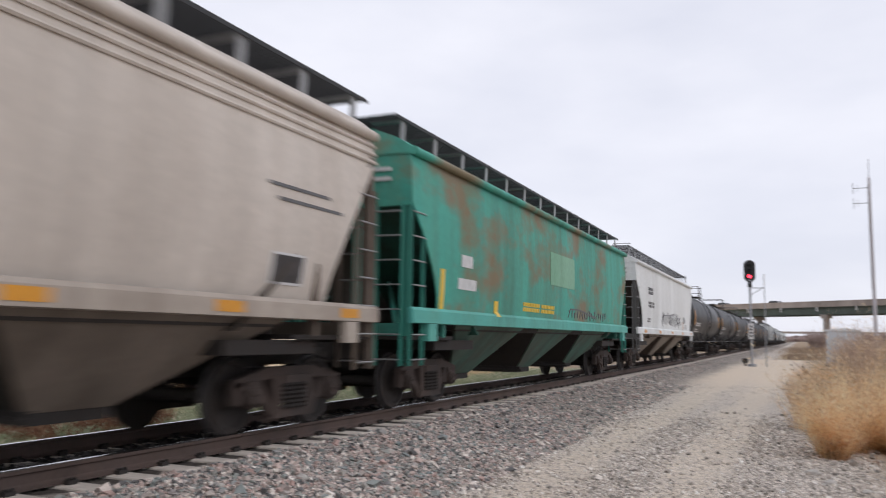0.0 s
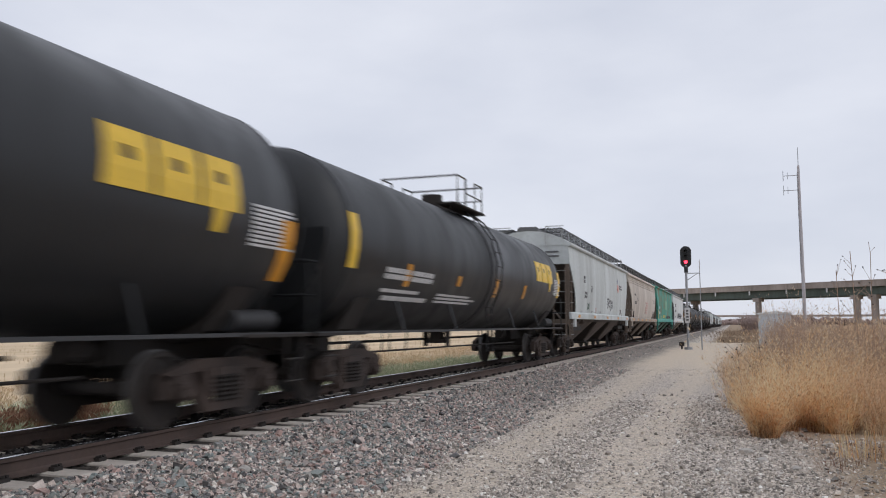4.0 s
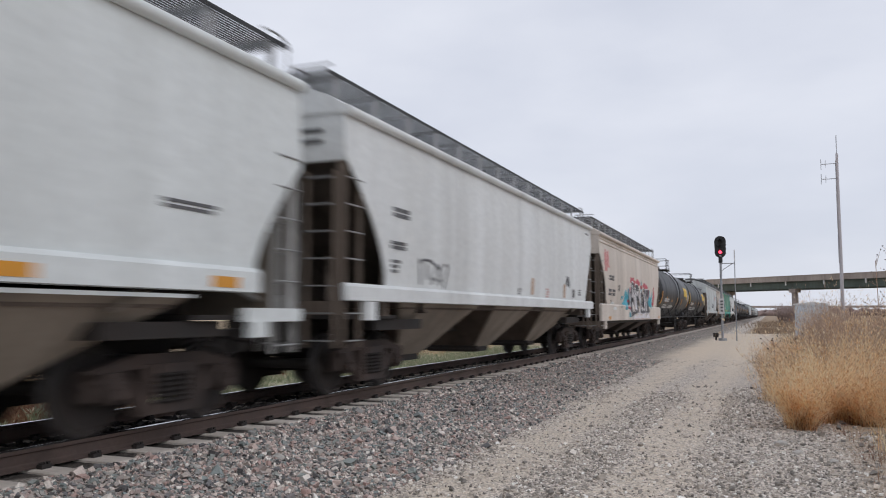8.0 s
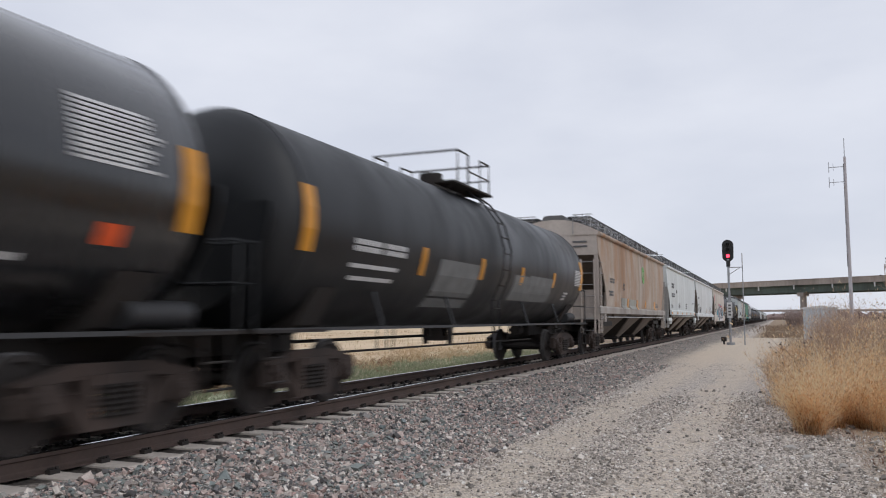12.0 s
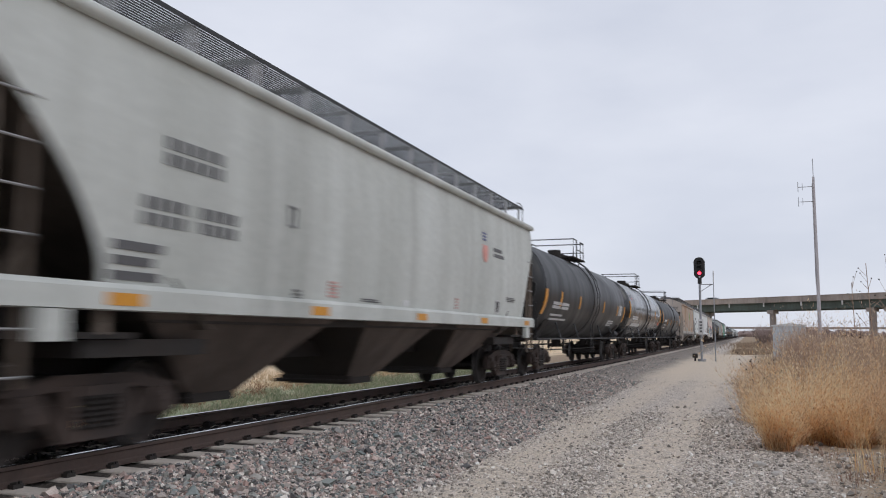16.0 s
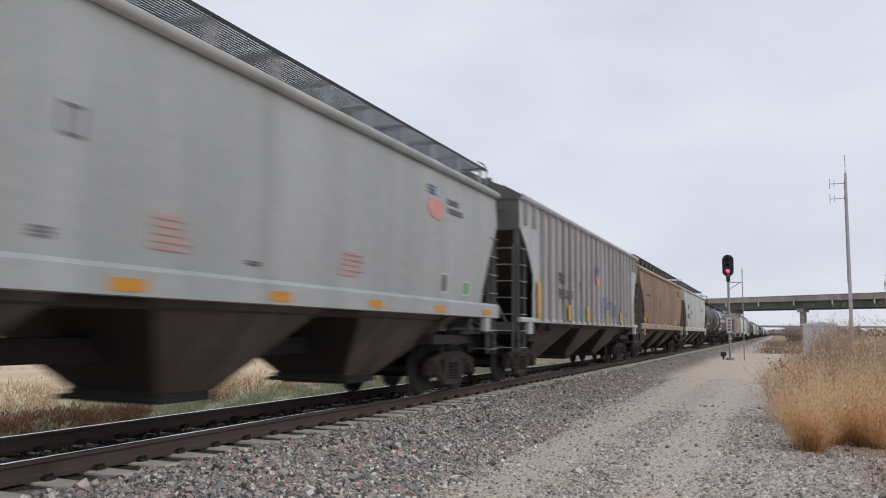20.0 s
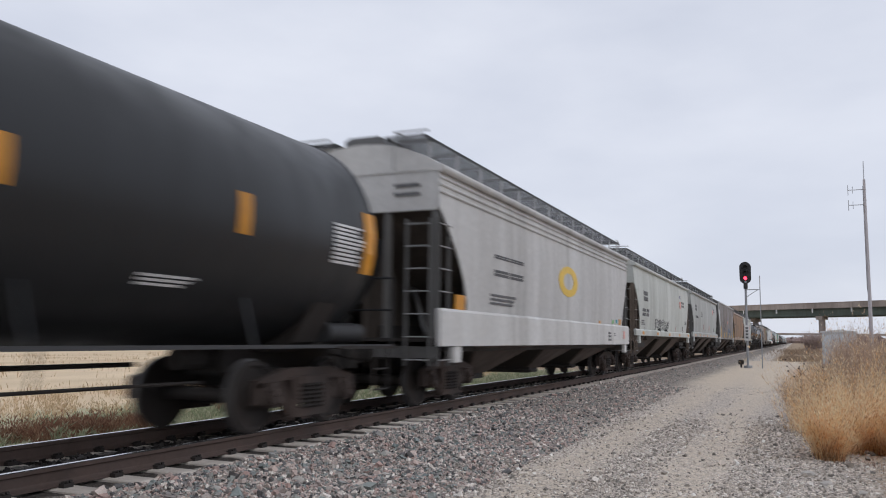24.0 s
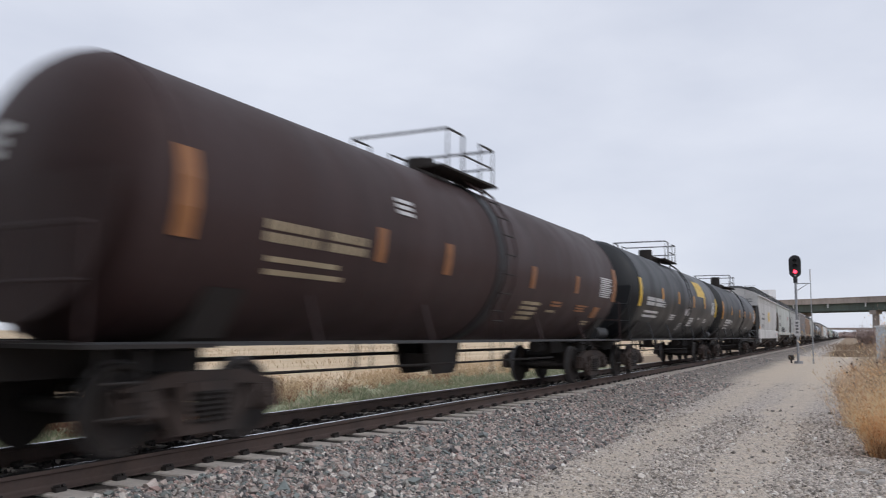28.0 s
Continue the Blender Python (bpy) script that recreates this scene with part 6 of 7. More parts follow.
def build_train():
    y = 57.9 + 18.7 * 22
    ahead = "ttttttthhtthtthhthhttht"
    kinds = {"t": None, "h": None}
    for k in range(22, -1, -1):
        yk = 57.9 + 18.7 * k
        ch = ahead[k]
        if kinds[ch] is None:
            if ch == "t":
                kinds[ch] = tank_car(yk, TANK_DARK, "black tank car of a long freight train on the track", marks=MARKS_K[:3], stripes=ORANGE)
            else:
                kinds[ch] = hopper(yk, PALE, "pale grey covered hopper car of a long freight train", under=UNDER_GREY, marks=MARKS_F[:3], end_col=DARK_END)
            add(kinds[ch])
        else:
            c = copy_thing(kinds[ch], pose(TRACK, yk, 0))
            for o in c.children_recursive:
                if o.name.startswith("wheelset"):
                    WHEELSETS[1 if o.location.y > 0 else -1].append(o)
            add(c)
    add(hopper(39.15, WHITE, "white covered hopper car with grey grime", under=UNDER_LIGHT, end_col=DARK_END, marks=MARKS_F[:3] + MARKS_E[3:6] + [("spray_scrawl", -2.5, 3.6, 1.78, 2.5, SPRAYGREY, 1, "T")]))
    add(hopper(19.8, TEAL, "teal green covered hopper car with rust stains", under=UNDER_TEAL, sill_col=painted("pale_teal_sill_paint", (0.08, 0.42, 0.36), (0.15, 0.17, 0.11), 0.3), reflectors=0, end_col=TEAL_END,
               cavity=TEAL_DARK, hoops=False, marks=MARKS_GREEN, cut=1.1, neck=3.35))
    add(hopper(1.44, TAN, "tan round-sided covered hopper car with dust streaks", bulge=0.16, bands=3, eave=4.1, under=UNDER_MID, reflectors=7, hoops=False, sill_col=painted("dusty_tan_sill_steel", (0.43, 0.375, 0.32), (0.25, 0.2, 0.165), 0.5), end_col=BROWN_END, marks=MARKS_A, sill=(1.40, 1.62), neck=3.75, cut=1.75))
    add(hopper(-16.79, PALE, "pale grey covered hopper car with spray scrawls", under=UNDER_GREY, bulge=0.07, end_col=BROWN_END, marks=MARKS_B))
    add(tank_car(-35.2, TANK_DARK, "black tank car with a yellow emblem on its side", marks=MARKS_C))
    add(tank_car(-53.25, TANK_DARK, "black tank car with belly band and yellow emblem", marks=MARKS_C, stripes=ORANGE, radius=1.6, half=8.15, stripe=(1.8, 2.6)))
    add(hopper(-71.5, BEIGE, "beige covered hopper car with large spray-painted lettering", sill=(1.0, 1.62), bands=2, bulge=0.08, under=UNDER_GREY, half=8.5, end_col=BROWN_END, marks=MARKS_D, spray=outlined(SPRAY), reflectors=3))
    add(hopper(-90.1, WHITE, "white covered hopper car with brown grimy ends", under=UNDER_LIGHT, reflectors=0, end_col=BROWN_END, marks=MARKS_E))
    add(hopper(-108.27, WHITE2, "bright white covered hopper car", under=UNDER_LIGHT, reflectors=6, end_col=WHITE_END, neck=3.1, marks=[(m[0], m[1] - 0.33, m[2] - 0.33) + m[3:] for m in MARKS_F], half=8.38, bogies=(6.67, 7.13), sill=(1.47, 1.74), cut=1.37, low_deck=True, apron=UNDER_LIGHT, cavity=UNDER_MID))
    add(hopper(-126.8, RUST_TAN, "rust-stained tan covered hopper car with painted-over panels", under=UNDER_MID, sill_col=painted("chalky_sill_paint", (0.42, 0.39, 0.36), (0.25, 0.2, 0.16), 0.5), reflectors=0, end_col=PALE_TAN, wall_col=PALE_TAN, apron=PALE_TAN, cavity=painted("dusty_brown_cavity", (0.16, 0.125, 0.10), (0.09, 0.07, 0.055), 0.5, 0.8), marks=MARKS_G, pipe=True))
    add(tank_car(-145.85, TANK_BLACK, "black tank car with grey overpainted patches", marks=MARKS_H, band=False, stripes=ORANGE))
    add(tank_car(-163.97, TANK_GREY, "satin charcoal tank car with a red placard", marks=MARKS_I, stripes=ORANGE, radius=1.59))
    add(tank_car(-182.4, TANK_DARK, "black tank car with white lettering panels", marks=MARKS_K, stripes=ORANGE, radius=1.6, half=8.3, stripe=(1.85, 2.6)))
    add(hopper(-201.0, PALE2, "pale grey-green covered hopper car", under=UNDER_GREY, bulge=0.07, end_col=BROWN_END, marks=MARKS_J))
    add(hopper(-220.0, BROWN, "faded brown-orange covered hopper car", under=UNDER_TAN, hoops=False, roof_col=painted("pale_tan_roof_paint", (0.50, 0.40, 0.33), (0.3, 0.23, 0.18), 0.4), sill_col=painted("dusty_tan_sill_paint", (0.42, 0.33, 0.27), (0.25, 0.18, 0.13), 0.5), bulge=0.1, end_col=BROWN_END, marks=MARKS_L))
    add(hopper(-238.5, RIBGREY, "ribbed light grey covered hopper car with spray paint", ribs=23, bulge=0.0, board=False, under=UNDER_TAN, end_col=DARK_END, wall_col=DARK_END, reflectors=0, marks=MARKS_M, eave=4.4, cut=1.15, neck=3.7, knee=0.55, sill=(1.45, 1.55)))
    add(hopper(-257.4, UPGREY, "mid grey covered hopper car with shield emblem", under=UNDER_GREY, bulge=0.07, reflectors=7, sill=(1.5, 1.78), end_col=DARK_END, marks=MARKS_N))
    add(hopper(-276.2, PALE2, "pale grey covered hopper car with scrawled sides", under=UNDER_TAN, bulge=0.07, end_col=BROWN_END, marks=MARKS_O, bogies=(7.65, 6.7)))
    add(hopper(-294.8, STEELGREY, "pale grey covered hopper car with deep white sill", sill=(1.08, 1.72), bands=3, bulge=0.05, under=UNDER_GREY, sill_col=PALE3, half=8.5, end_col=DARK_END, marks=MARKS_P, reflectors=0))
    add(tank_car(-313.6, TANK_BLACK, "black tank car with amber stripes", marks=MARKS_Q, band=False, dome=0.3, rail=(-0.85, 1.65), stripes=ORANGE, bogie=6.95, radius=1.565, outlet=(-3.4, 0.8), rusty_head=True))
    add(tank_car(-332.1, TANK_BLACK, "black tank car with yellow emblem", marks=MARKS_R, band=False, dome=0.1, radius=1.57))
    add(tank_car(-351.0, TANK_BROWN, "brown-black tank car with cream lettering panels", marks=MARKS_S, stripes=DULLAMBER, outlet=(0.0, 1.0)))
    add(hopper(-369.8, PALE, "pale grey covered hopper car just entering", under=UNDER_GREY, end_col=BROWN_END, marks=MARKS_F[:3]))


build_train()


# ---- lineside things ----
def signal():
    root = thing("railway_signal", "three-light railway signal on a slim mast, lower lamp lit red", "signal", at=pose(-2.72, 55.2, -0.45))
    bm = bmesh.new()
    rod(bm, (0, 0, 0), (0, 0, 5.6), 0.075, 12)
    rod(bm, (0, 0, 0), (0, 0, 0.16), 0.26, 12)
    part("mast", bm, GALV, root)
    bm = bmesh.new()
    n = 24
    out = []
    for i in range(n):
        a = 2 * math.pi * i / n
        out.append((0.36 * math.cos(a), 0.36 * math.sin(a) + (0.36 if math.sin(a) >= 0 else -0.36)))
    loft(bm, [[(x, y, 6.15 + z) for x, z in out] for y in (-0.03, 0.03)])
    board = part("backboard", bm, BLACK, root, "black oval backboard")
    for k, z in enumerate((6.5, 6.15, 5.8)):
        bm = bmesh.new()
        r = 0.11
        vs = [[(r * math.cos(a), y, z + r * math.sin(a)) for a in [2 * math.pi * i / 16 for i in range(16)]] for y in (-0.05, -0.06)]
        loft(bm, vs)
        part("lamp", bm, LAMP_RED if k == 2 else BLACK, board, "lit red lamp" if k == 2 else "")
        bm = bmesh.new()
        ring = [[((r + 0.02) * math.cos(a), y, z + (r + 0.02) * math.sin(a)) for a in [math.pi * (-0.1 + 1.2 * i / 14) for i in range(15)]] for y in (-0.03, -0.3)]
        loft(bm, ring, closed=False, caps=False)
        part("lamp_hood", bm, BLACK, board)
    bm = bmesh.new()
    box(bm, -0.16, 0.16, 0.03, 0.3, 5.55, 6.75)
    rod(bm, (0, 0, 5.1), (0, 0, 5.5), 0.13, 10)
    part("lamp_case", bm, BLACK, root)
    bm = bmesh.new()
    rod(bm, (0, 0, 5.05), (0.85, 0, 5.05), 0.03)
    rod(bm, (0, 0, 4.55), (0.75, 0, 5.05), 0.025)
    part("bracket", bm, GALV, root)
    bm = bmesh.new()
    box(bm, -0.16, 0.16, -0.13, -0.09, 1.75, 2.75)
    part("plate", bm, CHALK, root, "upright white plate")
    bm = bmesh.new()
    for k in range(4):
        box(bm, -0.08, 0.08, -0.14, -0.128, 1.9 + k * 0.2, 2.02 + k * 0.2)
    part("plate_marks", bm, INK, root)
    m = thing("antenna_mast", "thin galvanised antenna mast beside the railway signal", "mast", at=pose(-1.86, 55.3, -0.45))
    bm = bmesh.new()
    rod(bm, (0, 0, 0), (0, 0, 5.2), 0.04, 8, 0.025)
    part("tube", bm, GALV, m)
    bm = bmesh.new()
    rod(bm, (0, 0, 5.2), (0, 0, 5.95), 0.035, 8)
    part("antenna", bm, CHALK, m)


signal()


def relay_case():
    r = thing("relay_box", "low dark trackside relay box by the signal", "box", at=pose(-3.12, 55.0, -0.42))
    bm = bmesh.new()
    box(bm, -0.16, 0.16, -0.16, 0.16, 0.2, 0.48)
    part("body", bm, STEEL_DARK, r)
    bm = bmesh.new()
    rod(bm, (0, 0, 0), (0, 0, 0.3), 0.06)
    part("post", bm, STEEL_DARK, r)


relay_case()


def equipment_shed():
    s = thing("equipment_shed", "pale metal equipment shed among brush beside the line", "shed", at=pose(2.95, 63.0, -0.4))
    bm = bmesh.new()
    box(bm, -1.05, 1.05, -1.2, 1.2, 0.15, 2.35)
    part("wall_shell", bm, SHED, s)
    bm = bmesh.new()
    prism(bm, [(-1.15, 2.35), (1.15, 2.35), (1.15, 2.42), (0, 2.55), (-1.15, 2.42)], -1.3, 1.3)
    part("roof", bm, plain("white_shed_roof", (0.7, 0.73, 0.75), 0.5), s)
    bm = bmesh.new()
    box(bm, -0.45, 0.45, -1.24, -1.2, 0.25, 2.2)
    d = part("door", bm, SHED, s)
    bm = bmesh.new()
    box(bm, 0.3, 0.36, -1.3, -1.24, 1.1, 1.25)
    part("handle", bm, STEEL_DARK, d)
    bm = bmesh.new()
    box(bm, -1.1, 1.1, -1.25, 1.25, 0, 0.15)
    part("plinth", bm, CONCRETE, s)


equipment_shed()


def radio_pole():
    p = thing("radio_pole", "tall slender grey pole with two small antennas", "pole", at=pose(5.95, 74.8, -0.4))
    bm = bmesh.new()
    rod(bm, (0, 0, 0), (0, 0, 15.4), 0.16, 12, 0.1)
    part("shaft", bm, plain("lilac_grey_pole_paint", (0.46, 0.44, 0.46), 0.6, 0.1), p)
    for z in (14.55, 13.25):
        bm = bmesh.new()
        rod(bm, (0, 0, z), (-1.25, 0, z), 0.03)
        rod(bm, (-1.25, 0, z - 0.45), (-1.25, 0, z + 0.45), 0.025)
        rod(bm, (-0.9, 0, z - 0.3), (-0.9, 0, z + 0.3), 0.02)
        part("antenna", bm, GALV, p)
    bm = bmesh.new()
    rod(bm, (0, 0, 15.4), (0, 0, 17.0), 0.03)
    part("whip", bm, GALV, p)
    bm = bmesh.new()
    rod(bm, (-0.16, -0.12, 6), (-0.13, -0.1, 14.8), 0.018)
    part("cable", bm, INK, p)


radio_pole()

BRIDGE_A, BRIDGE_B = Vector((-14.3, 202.3)), Vector((18.2, 178.0))


def overpass():
    d = (BRIDGE_B - BRIDGE_A).normalized()
    yaw = math.degrees(math.atan2(d.y, d.x))
    root = thing("road_overpass", "concrete road overpass on green girders and concrete piers", "bridge", at=pose(BRIDGE_A.x, BRIDGE_A.y, 0, 0, 0, yaw))
    x0, x1, wd = -700, 1160, 11.0
    bm = bmesh.new()
    box(bm, x0, x1, 0.16, wd - 0.16, 8.56, 8.85)
    part("deck", bm, CONCRETE, root)
    for y in (-0.15, wd - 0.15):
        bm = bmesh.new()
        box(bm, x0, x1, y, y + 0.3, 8.5, 9.75)
        box(bm, x0, x1, y - 0.08, y + 0.38, 9.62, 9.76)
        part("parapet", bm, CONCRETE, root)
    for k in range(5):
        bm = bmesh.new()
        y = 0.7 + k * 2.4
        box(bm, x0, x1, y - 0.03, y + 0.03, 6.95, 8.55)
        box(bm, x0, x1, y - 0.22, y + 0.22, 6.9, 6.96)
        box(bm, x0, x1, y - 0.2, y + 0.2, 8.49, 8.55)
        part("girder", bm, GIRDER, root)
    reach = (BRIDGE_B - BRIDGE_A).length
    for u, y in ((-0.55 * reach, 1.3), (0.02 * reach, 9.0), (0.594 * reach, 1.3), (1.139 * reach, 1.3), (1.228 * reach, 1.2), (1.8 * reach, 1.3), (2.4 * reach, 1.3)):
        bm = bmesh.new()
        box(bm, u - 0.75, u + 0.75, y - 1.0, y + 1.0, 6.1, 6.9)
        cap = part("pier_cap", bm, CONCRETE, root)
        bm = bmesh.new()
        rod(bm, (u, y, -0.8), (u, y, 6.1), 0.68, 16)
        part("column", bm, CONCRETE, cap)
    for k in range(40):
        bm = bmesh.new()
        u = -166 + k * 9
        box(bm, u - 0.12, u + 0.12, -0.32, -0.16, 7.6, 8.5)
        part("drain", bm, CHALK, root)


overpass()


def utility_pole(x, y, h):
    p = thing("utility_pole", "wooden utility pole with a crossarm beyond the brush", "pole", at=pose(x, y, -0.4))
    bm = bmesh.new()
    rod(bm, (0, 0, 0), (0, 0, h), 0.17, 10, 0.11)
    part("shaft", bm, POLE, p)
    bm = bmesh.new()
    box(bm, -1.2, 1.2, -0.06, 0.06, h - 0.55, h - 0.42)
    part("crossarm", bm, POLE, p)
    for dx in (-1.05, -0.4, 0.4, 1.05):
        bm = bmesh.new()
        rod(bm, (dx, 0, h - 0.42), (dx, 0, h - 0.22), 0.05, 8)
        part("insulator", bm, GALV, p)


utility_pole(23.9, 127.8, 12.6)
utility_pole(46.0, 190.0, 12.6)


def far_overpass():
    root = thing("far_overpass", "distant low road bridge over the railway", "bridge", at=pose(0, 640, 0))
    bm = bmesh.new()
    box(bm, -160, 120, -6, 6, 6.6, 8.0)
    part("deck", bm, CONCRETE, root)
    for x in (-60, -22, 8, 42):
        bm = bmesh.new()
        box(bm, x - 0.8, x + 0.8, -5, 5, -0.8, 6.6)
        part("pier", bm, CONCRETE, root)


far_overpass()


def road_car(label, colour, glass, length=4.6, height=1.45):
    """A small car: body with a stepped roofline, windows and four wheels. Local +x is forward."""
    root = thing("car", label, "car")
    l, h = length / 2, height
    bm = bmesh.new()
    side = [(-l, 0.3), (-l, 0.85), (-l + 0.5, 0.95), (-l + 1.0, h), (l - 1.9, h), (l - 1.1, 0.95), (l - 0.1, 0.8), (l, 0.3)]
    loft(bm, [[(x, y, z) for x, z in side] for y in (-0.85, 0.85)])
    part("body", bm, colour, root)
    for y in (-0.86, 0.86):
        bm = bmesh.new()
        loft(bm, [[(x, y + d, z) for x, z in ((-l + 0.75, 0.98), (-l + 1.1, h - 0.08), (l - 1.95, h - 0.08), (l - 1.3, 0.98))] for d in (-0.008, 0.008)])
        part("side_window", bm, glass, root)
    for x in (-l + 0.85, l - 0.85):
        for y in (-0.8, 0.8):
            bm = bmesh.new()
            loft(bm, [[(x + 0.32 * math.cos(a), y + d, 0.32 + 0.32 * math.sin(a)) for a in [i * math.pi / 8 for i in range(16)]] for d in (-0.1, 0.1)])
            part("wheel", bm, BLACK, root)
    return root


def road_truck():
    root = thing("lorry", "white semi-trailer lorry crossing the overpass", "truck")
    white = plain("white_trailer_paint", (0.86, 0.86, 0.86), 0.5)
    bm = bmesh.new()
    box(bm, -8.0, 5.2, -1.25, 1.25, 1.2, 4.0)
    part("trailer", bm, white, root)
    bm = bmesh.new()
    loft(bm, [[(x, y, z) for x, z in ((5.6, 0.7), (5.6, 3.4), (6.6, 3.3), (7.4, 2.1), (8.3, 1.8), (8.3, 0.7))] for y in (-1.2, 1.2)])
    part("cab", bm, plain("grey_cab_paint", (0.3, 0.31, 0.33), 0.4), root)
    for x in (-6.8, -5.6, 3.4, 4.6, 7.5):
        for y in (-1.1, 1.1):
            bm = bmesh.new()
            loft(bm, [[(x + 0.5 * math.cos(a), y + d, 0.5 + 0.5 * math.sin(a)) for a in [i * math.pi / 8 for i in range(16)]] for d in (-0.15, 0.15)])
            part("wheel", bm, BLACK, root)
    return root


CARGLASS = plain("dark_car_glass", (0.02, 0.022, 0.025), 0.15)
TRAFFIC = []


def traffic():
    """Vehicles on the overpass: thing, lane, start along the deck, metres a second."""
    TRAFFIC.append((road_car("dark saloon car crossing the overpass", plain("dark_car_paint", (0.03, 0.032, 0.037), 0.3), CARGLASS), 3.0, -4.4, 41.5))
    TRAFFIC.append((road_car("grey saloon car crossing the overpass", plain("grey_car_paint", (0.12, 0.12, 0.13), 0.3), CARGLASS), 3.0, 10.5, 41.5))
    TRAFFIC.append((road_car("black car crossing the overpass", plain("dark_car_paint", (0.03, 0.032, 0.037), 0.3), CARGLASS), 3.0, -620.0, 39.2))
    TRAFFIC.append((road_truck(), 8.0, 740.0, -27.0))


traffic()

# ---- plants ----
GOLD = islands("golden_dry_grass", [(0.0, (0.46, 0.25, 0.13)), (0.15, (0.86, 0.55, 0.29)), (0.45, (0.99, 0.77, 0.47)), (1.0, (0.99, 0.92, 0.72))], 0.85, thin=0.82)
BRUSH = islands("brown_dry_brush", [(0.0, (0.38, 0.23, 0.14)), (0.25, (0.76, 0.53, 0.34)), (0.7, (0.96, 0.76, 0.51)), (1.0, (0.84, 0.68, 0.50))], 0.9, thin=0.74)
TWIG = islands("grey_brown_twigs", [(0.0, (0.30, 0.21, 0.165)), (0.5, (0.55, 0.41, 0.315)), (1.0, (0.73, 0.57, 0.45))], 0.9, thin=0.5)
DULLGRASS = islands("dull_brown_grass", [(0.0, (0.20, 0.14, 0.10)), (0.5, (0.38, 0.28, 0.20)), (1.0, (0.52, 0.41, 0.30))], 0.9, thin=0.3)
PALETWIG = islands("pale_grey_twigs", [(0.0, (0.30, 0.23, 0.21)), (0.5, (0.42, 0.33, 0.30)), (1.0, (0.50, 0.41, 0.38))], 0.9)
DISTANT = islands("distant_bare_woods", [(0.0, (0.15, 0.11, 0.10)), (0.5, (0.27, 0.20, 0.18)), (1.0, (0.36, 0.28, 0.25))], 0.9)
DARKSEED = islands("dark_seed_heads", [(0.0, (0.03, 0.025, 0.02)), (1.0, (0.08, 0.06, 0.05))], 0.9)
WEED_RED = islands("reddish_weeds", [(0.0, (0.18, 0.085, 0.06)), (0.5, (0.33, 0.17, 0.11)), (1.0, (0.46, 0.31, 0.20))], 0.9, thin=0.25)
GRASS = islands("green_verge_grass", [(0.0, (0.27, 0.29, 0.19)), (0.45, (0.38, 0.43, 0.265)), (0.75, (0.55, 0.54, 0.38)), (1.0, (0.76, 0.66, 0.50))], 0.85, thin=0.5)
STRAW = islands("straw_grass", [(0.0, (0.52, 0.37, 0.22)), (0.5, (0.68, 0.51, 0.32)), (1.0, (0.84, 0.69, 0.50))], 0.85, thin=0.5)


def blades(name, count, place, height, width, lean, material, label, category, seed, seeds=0, curve=0.35, fluff=0.014, bends=2, reach=0.85):
    """Stalks as tapered, bent three-sided strips, some with seed heads."""
    rng = np.random.default_rng(seed)
    V, F = [], []
    for _ in range(count):
        x, y, sc, away = place(rng)
        z = ground_height(x, y) - 0.02
        h = height * sc * rng.uniform(0.5, 1.12)
        a = rng.uniform(0, 2 * math.pi) if away is None else away + rng.normal(0, 0.9)
        l = h * lean * rng.uniform(0.15, 1.35)
        w = width * rng.uniform(0.6, 1.4)
        b0 = len(V)
        ca, sa = math.cos(a), math.sin(a)
        for k in range(bends + 1):
            u = k / bends
            r, v = w * (1 - 0.85 * u), l * u ** (1 + curve * 2)
            cx, cy, cz = x + ca * v, y + sa * v, z + h * (u - 0.12 * curve * u * u)
            V += [(cx + r, cy, cz), (cx - 0.5 * r, cy + 0.87 * r, cz), (cx - 0.5 * r, cy - 0.87 * r, cz)]
        for k in range(bends):
            for j in range(3):
                p, q = b0 + k * 3 + j, b0 + k * 3 + (j + 1) % 3
                F.append((p, q, q + 3, p + 3))
        for _s in range(seeds):
            u = 1.03 - reach * rng.uniform(0, 1) ** 1.3
            v = l * u ** (1 + curve * 2)
            d = rng.normal(0, 1, 3)
            ox, oy, oz = x + ca * v + 0.045 * d[0], y + sa * v + 0.045 * d[1], z + h * u + 0.03 * d[2]
            s = fluff * rng.uniform(0.5, 1.3)
            b1 = len(V)
            tx, ty = ca * 0.6 + 1.5 * d[0], sa * 0.6 + 1.5 * d[1]
            V += [(ox - s * tx * 0.3, oy - s * ty * 0.3, oz - s * 1.2), (ox + 0.42 * s, oy + 0.3 * s, oz), (ox + s * tx, oy + s * ty, oz + s * 2.6), (ox - 0.42 * s, oy - 0.3 * s, oz)]
            F.append((b1, b1 + 1, b1 + 2, b1 + 3))
    me = bpy.data.meshes.new(name)
    me.from_pydata(V, [], F)
    me.materials.append(material)
    return tagged(new(name, me), label, category, kind="stuff")


def clump(cx, cy, r, seed):
    """A ragged clump: stalks gathered in a dozen small tufts of unlike height, each fanning its own way."""
    g = np.random.default_rng(seed)
    subs = []
    for _ in range(15):
        a, d = g.uniform(0, 2 * math.pi), r * math.sqrt(g.uniform(0, 1)) * 0.95
        subs.append((cx + d * math.cos(a), cy + d * math.sin(a), g.choice((0.35, 0.6, 0.8, 1.0, 1.25)) * g.uniform(0.85, 1.1), a + g.normal(0, 0.3)))

    def f(rng):
        x, y, s, lean = subs[rng.integers(15)]
        return x + rng.normal(0, 0.045), y + rng.normal(0, 0.045), s * rng.uniform(0.65, 1.25), lean + rng.normal(0, 1.15)
    return f


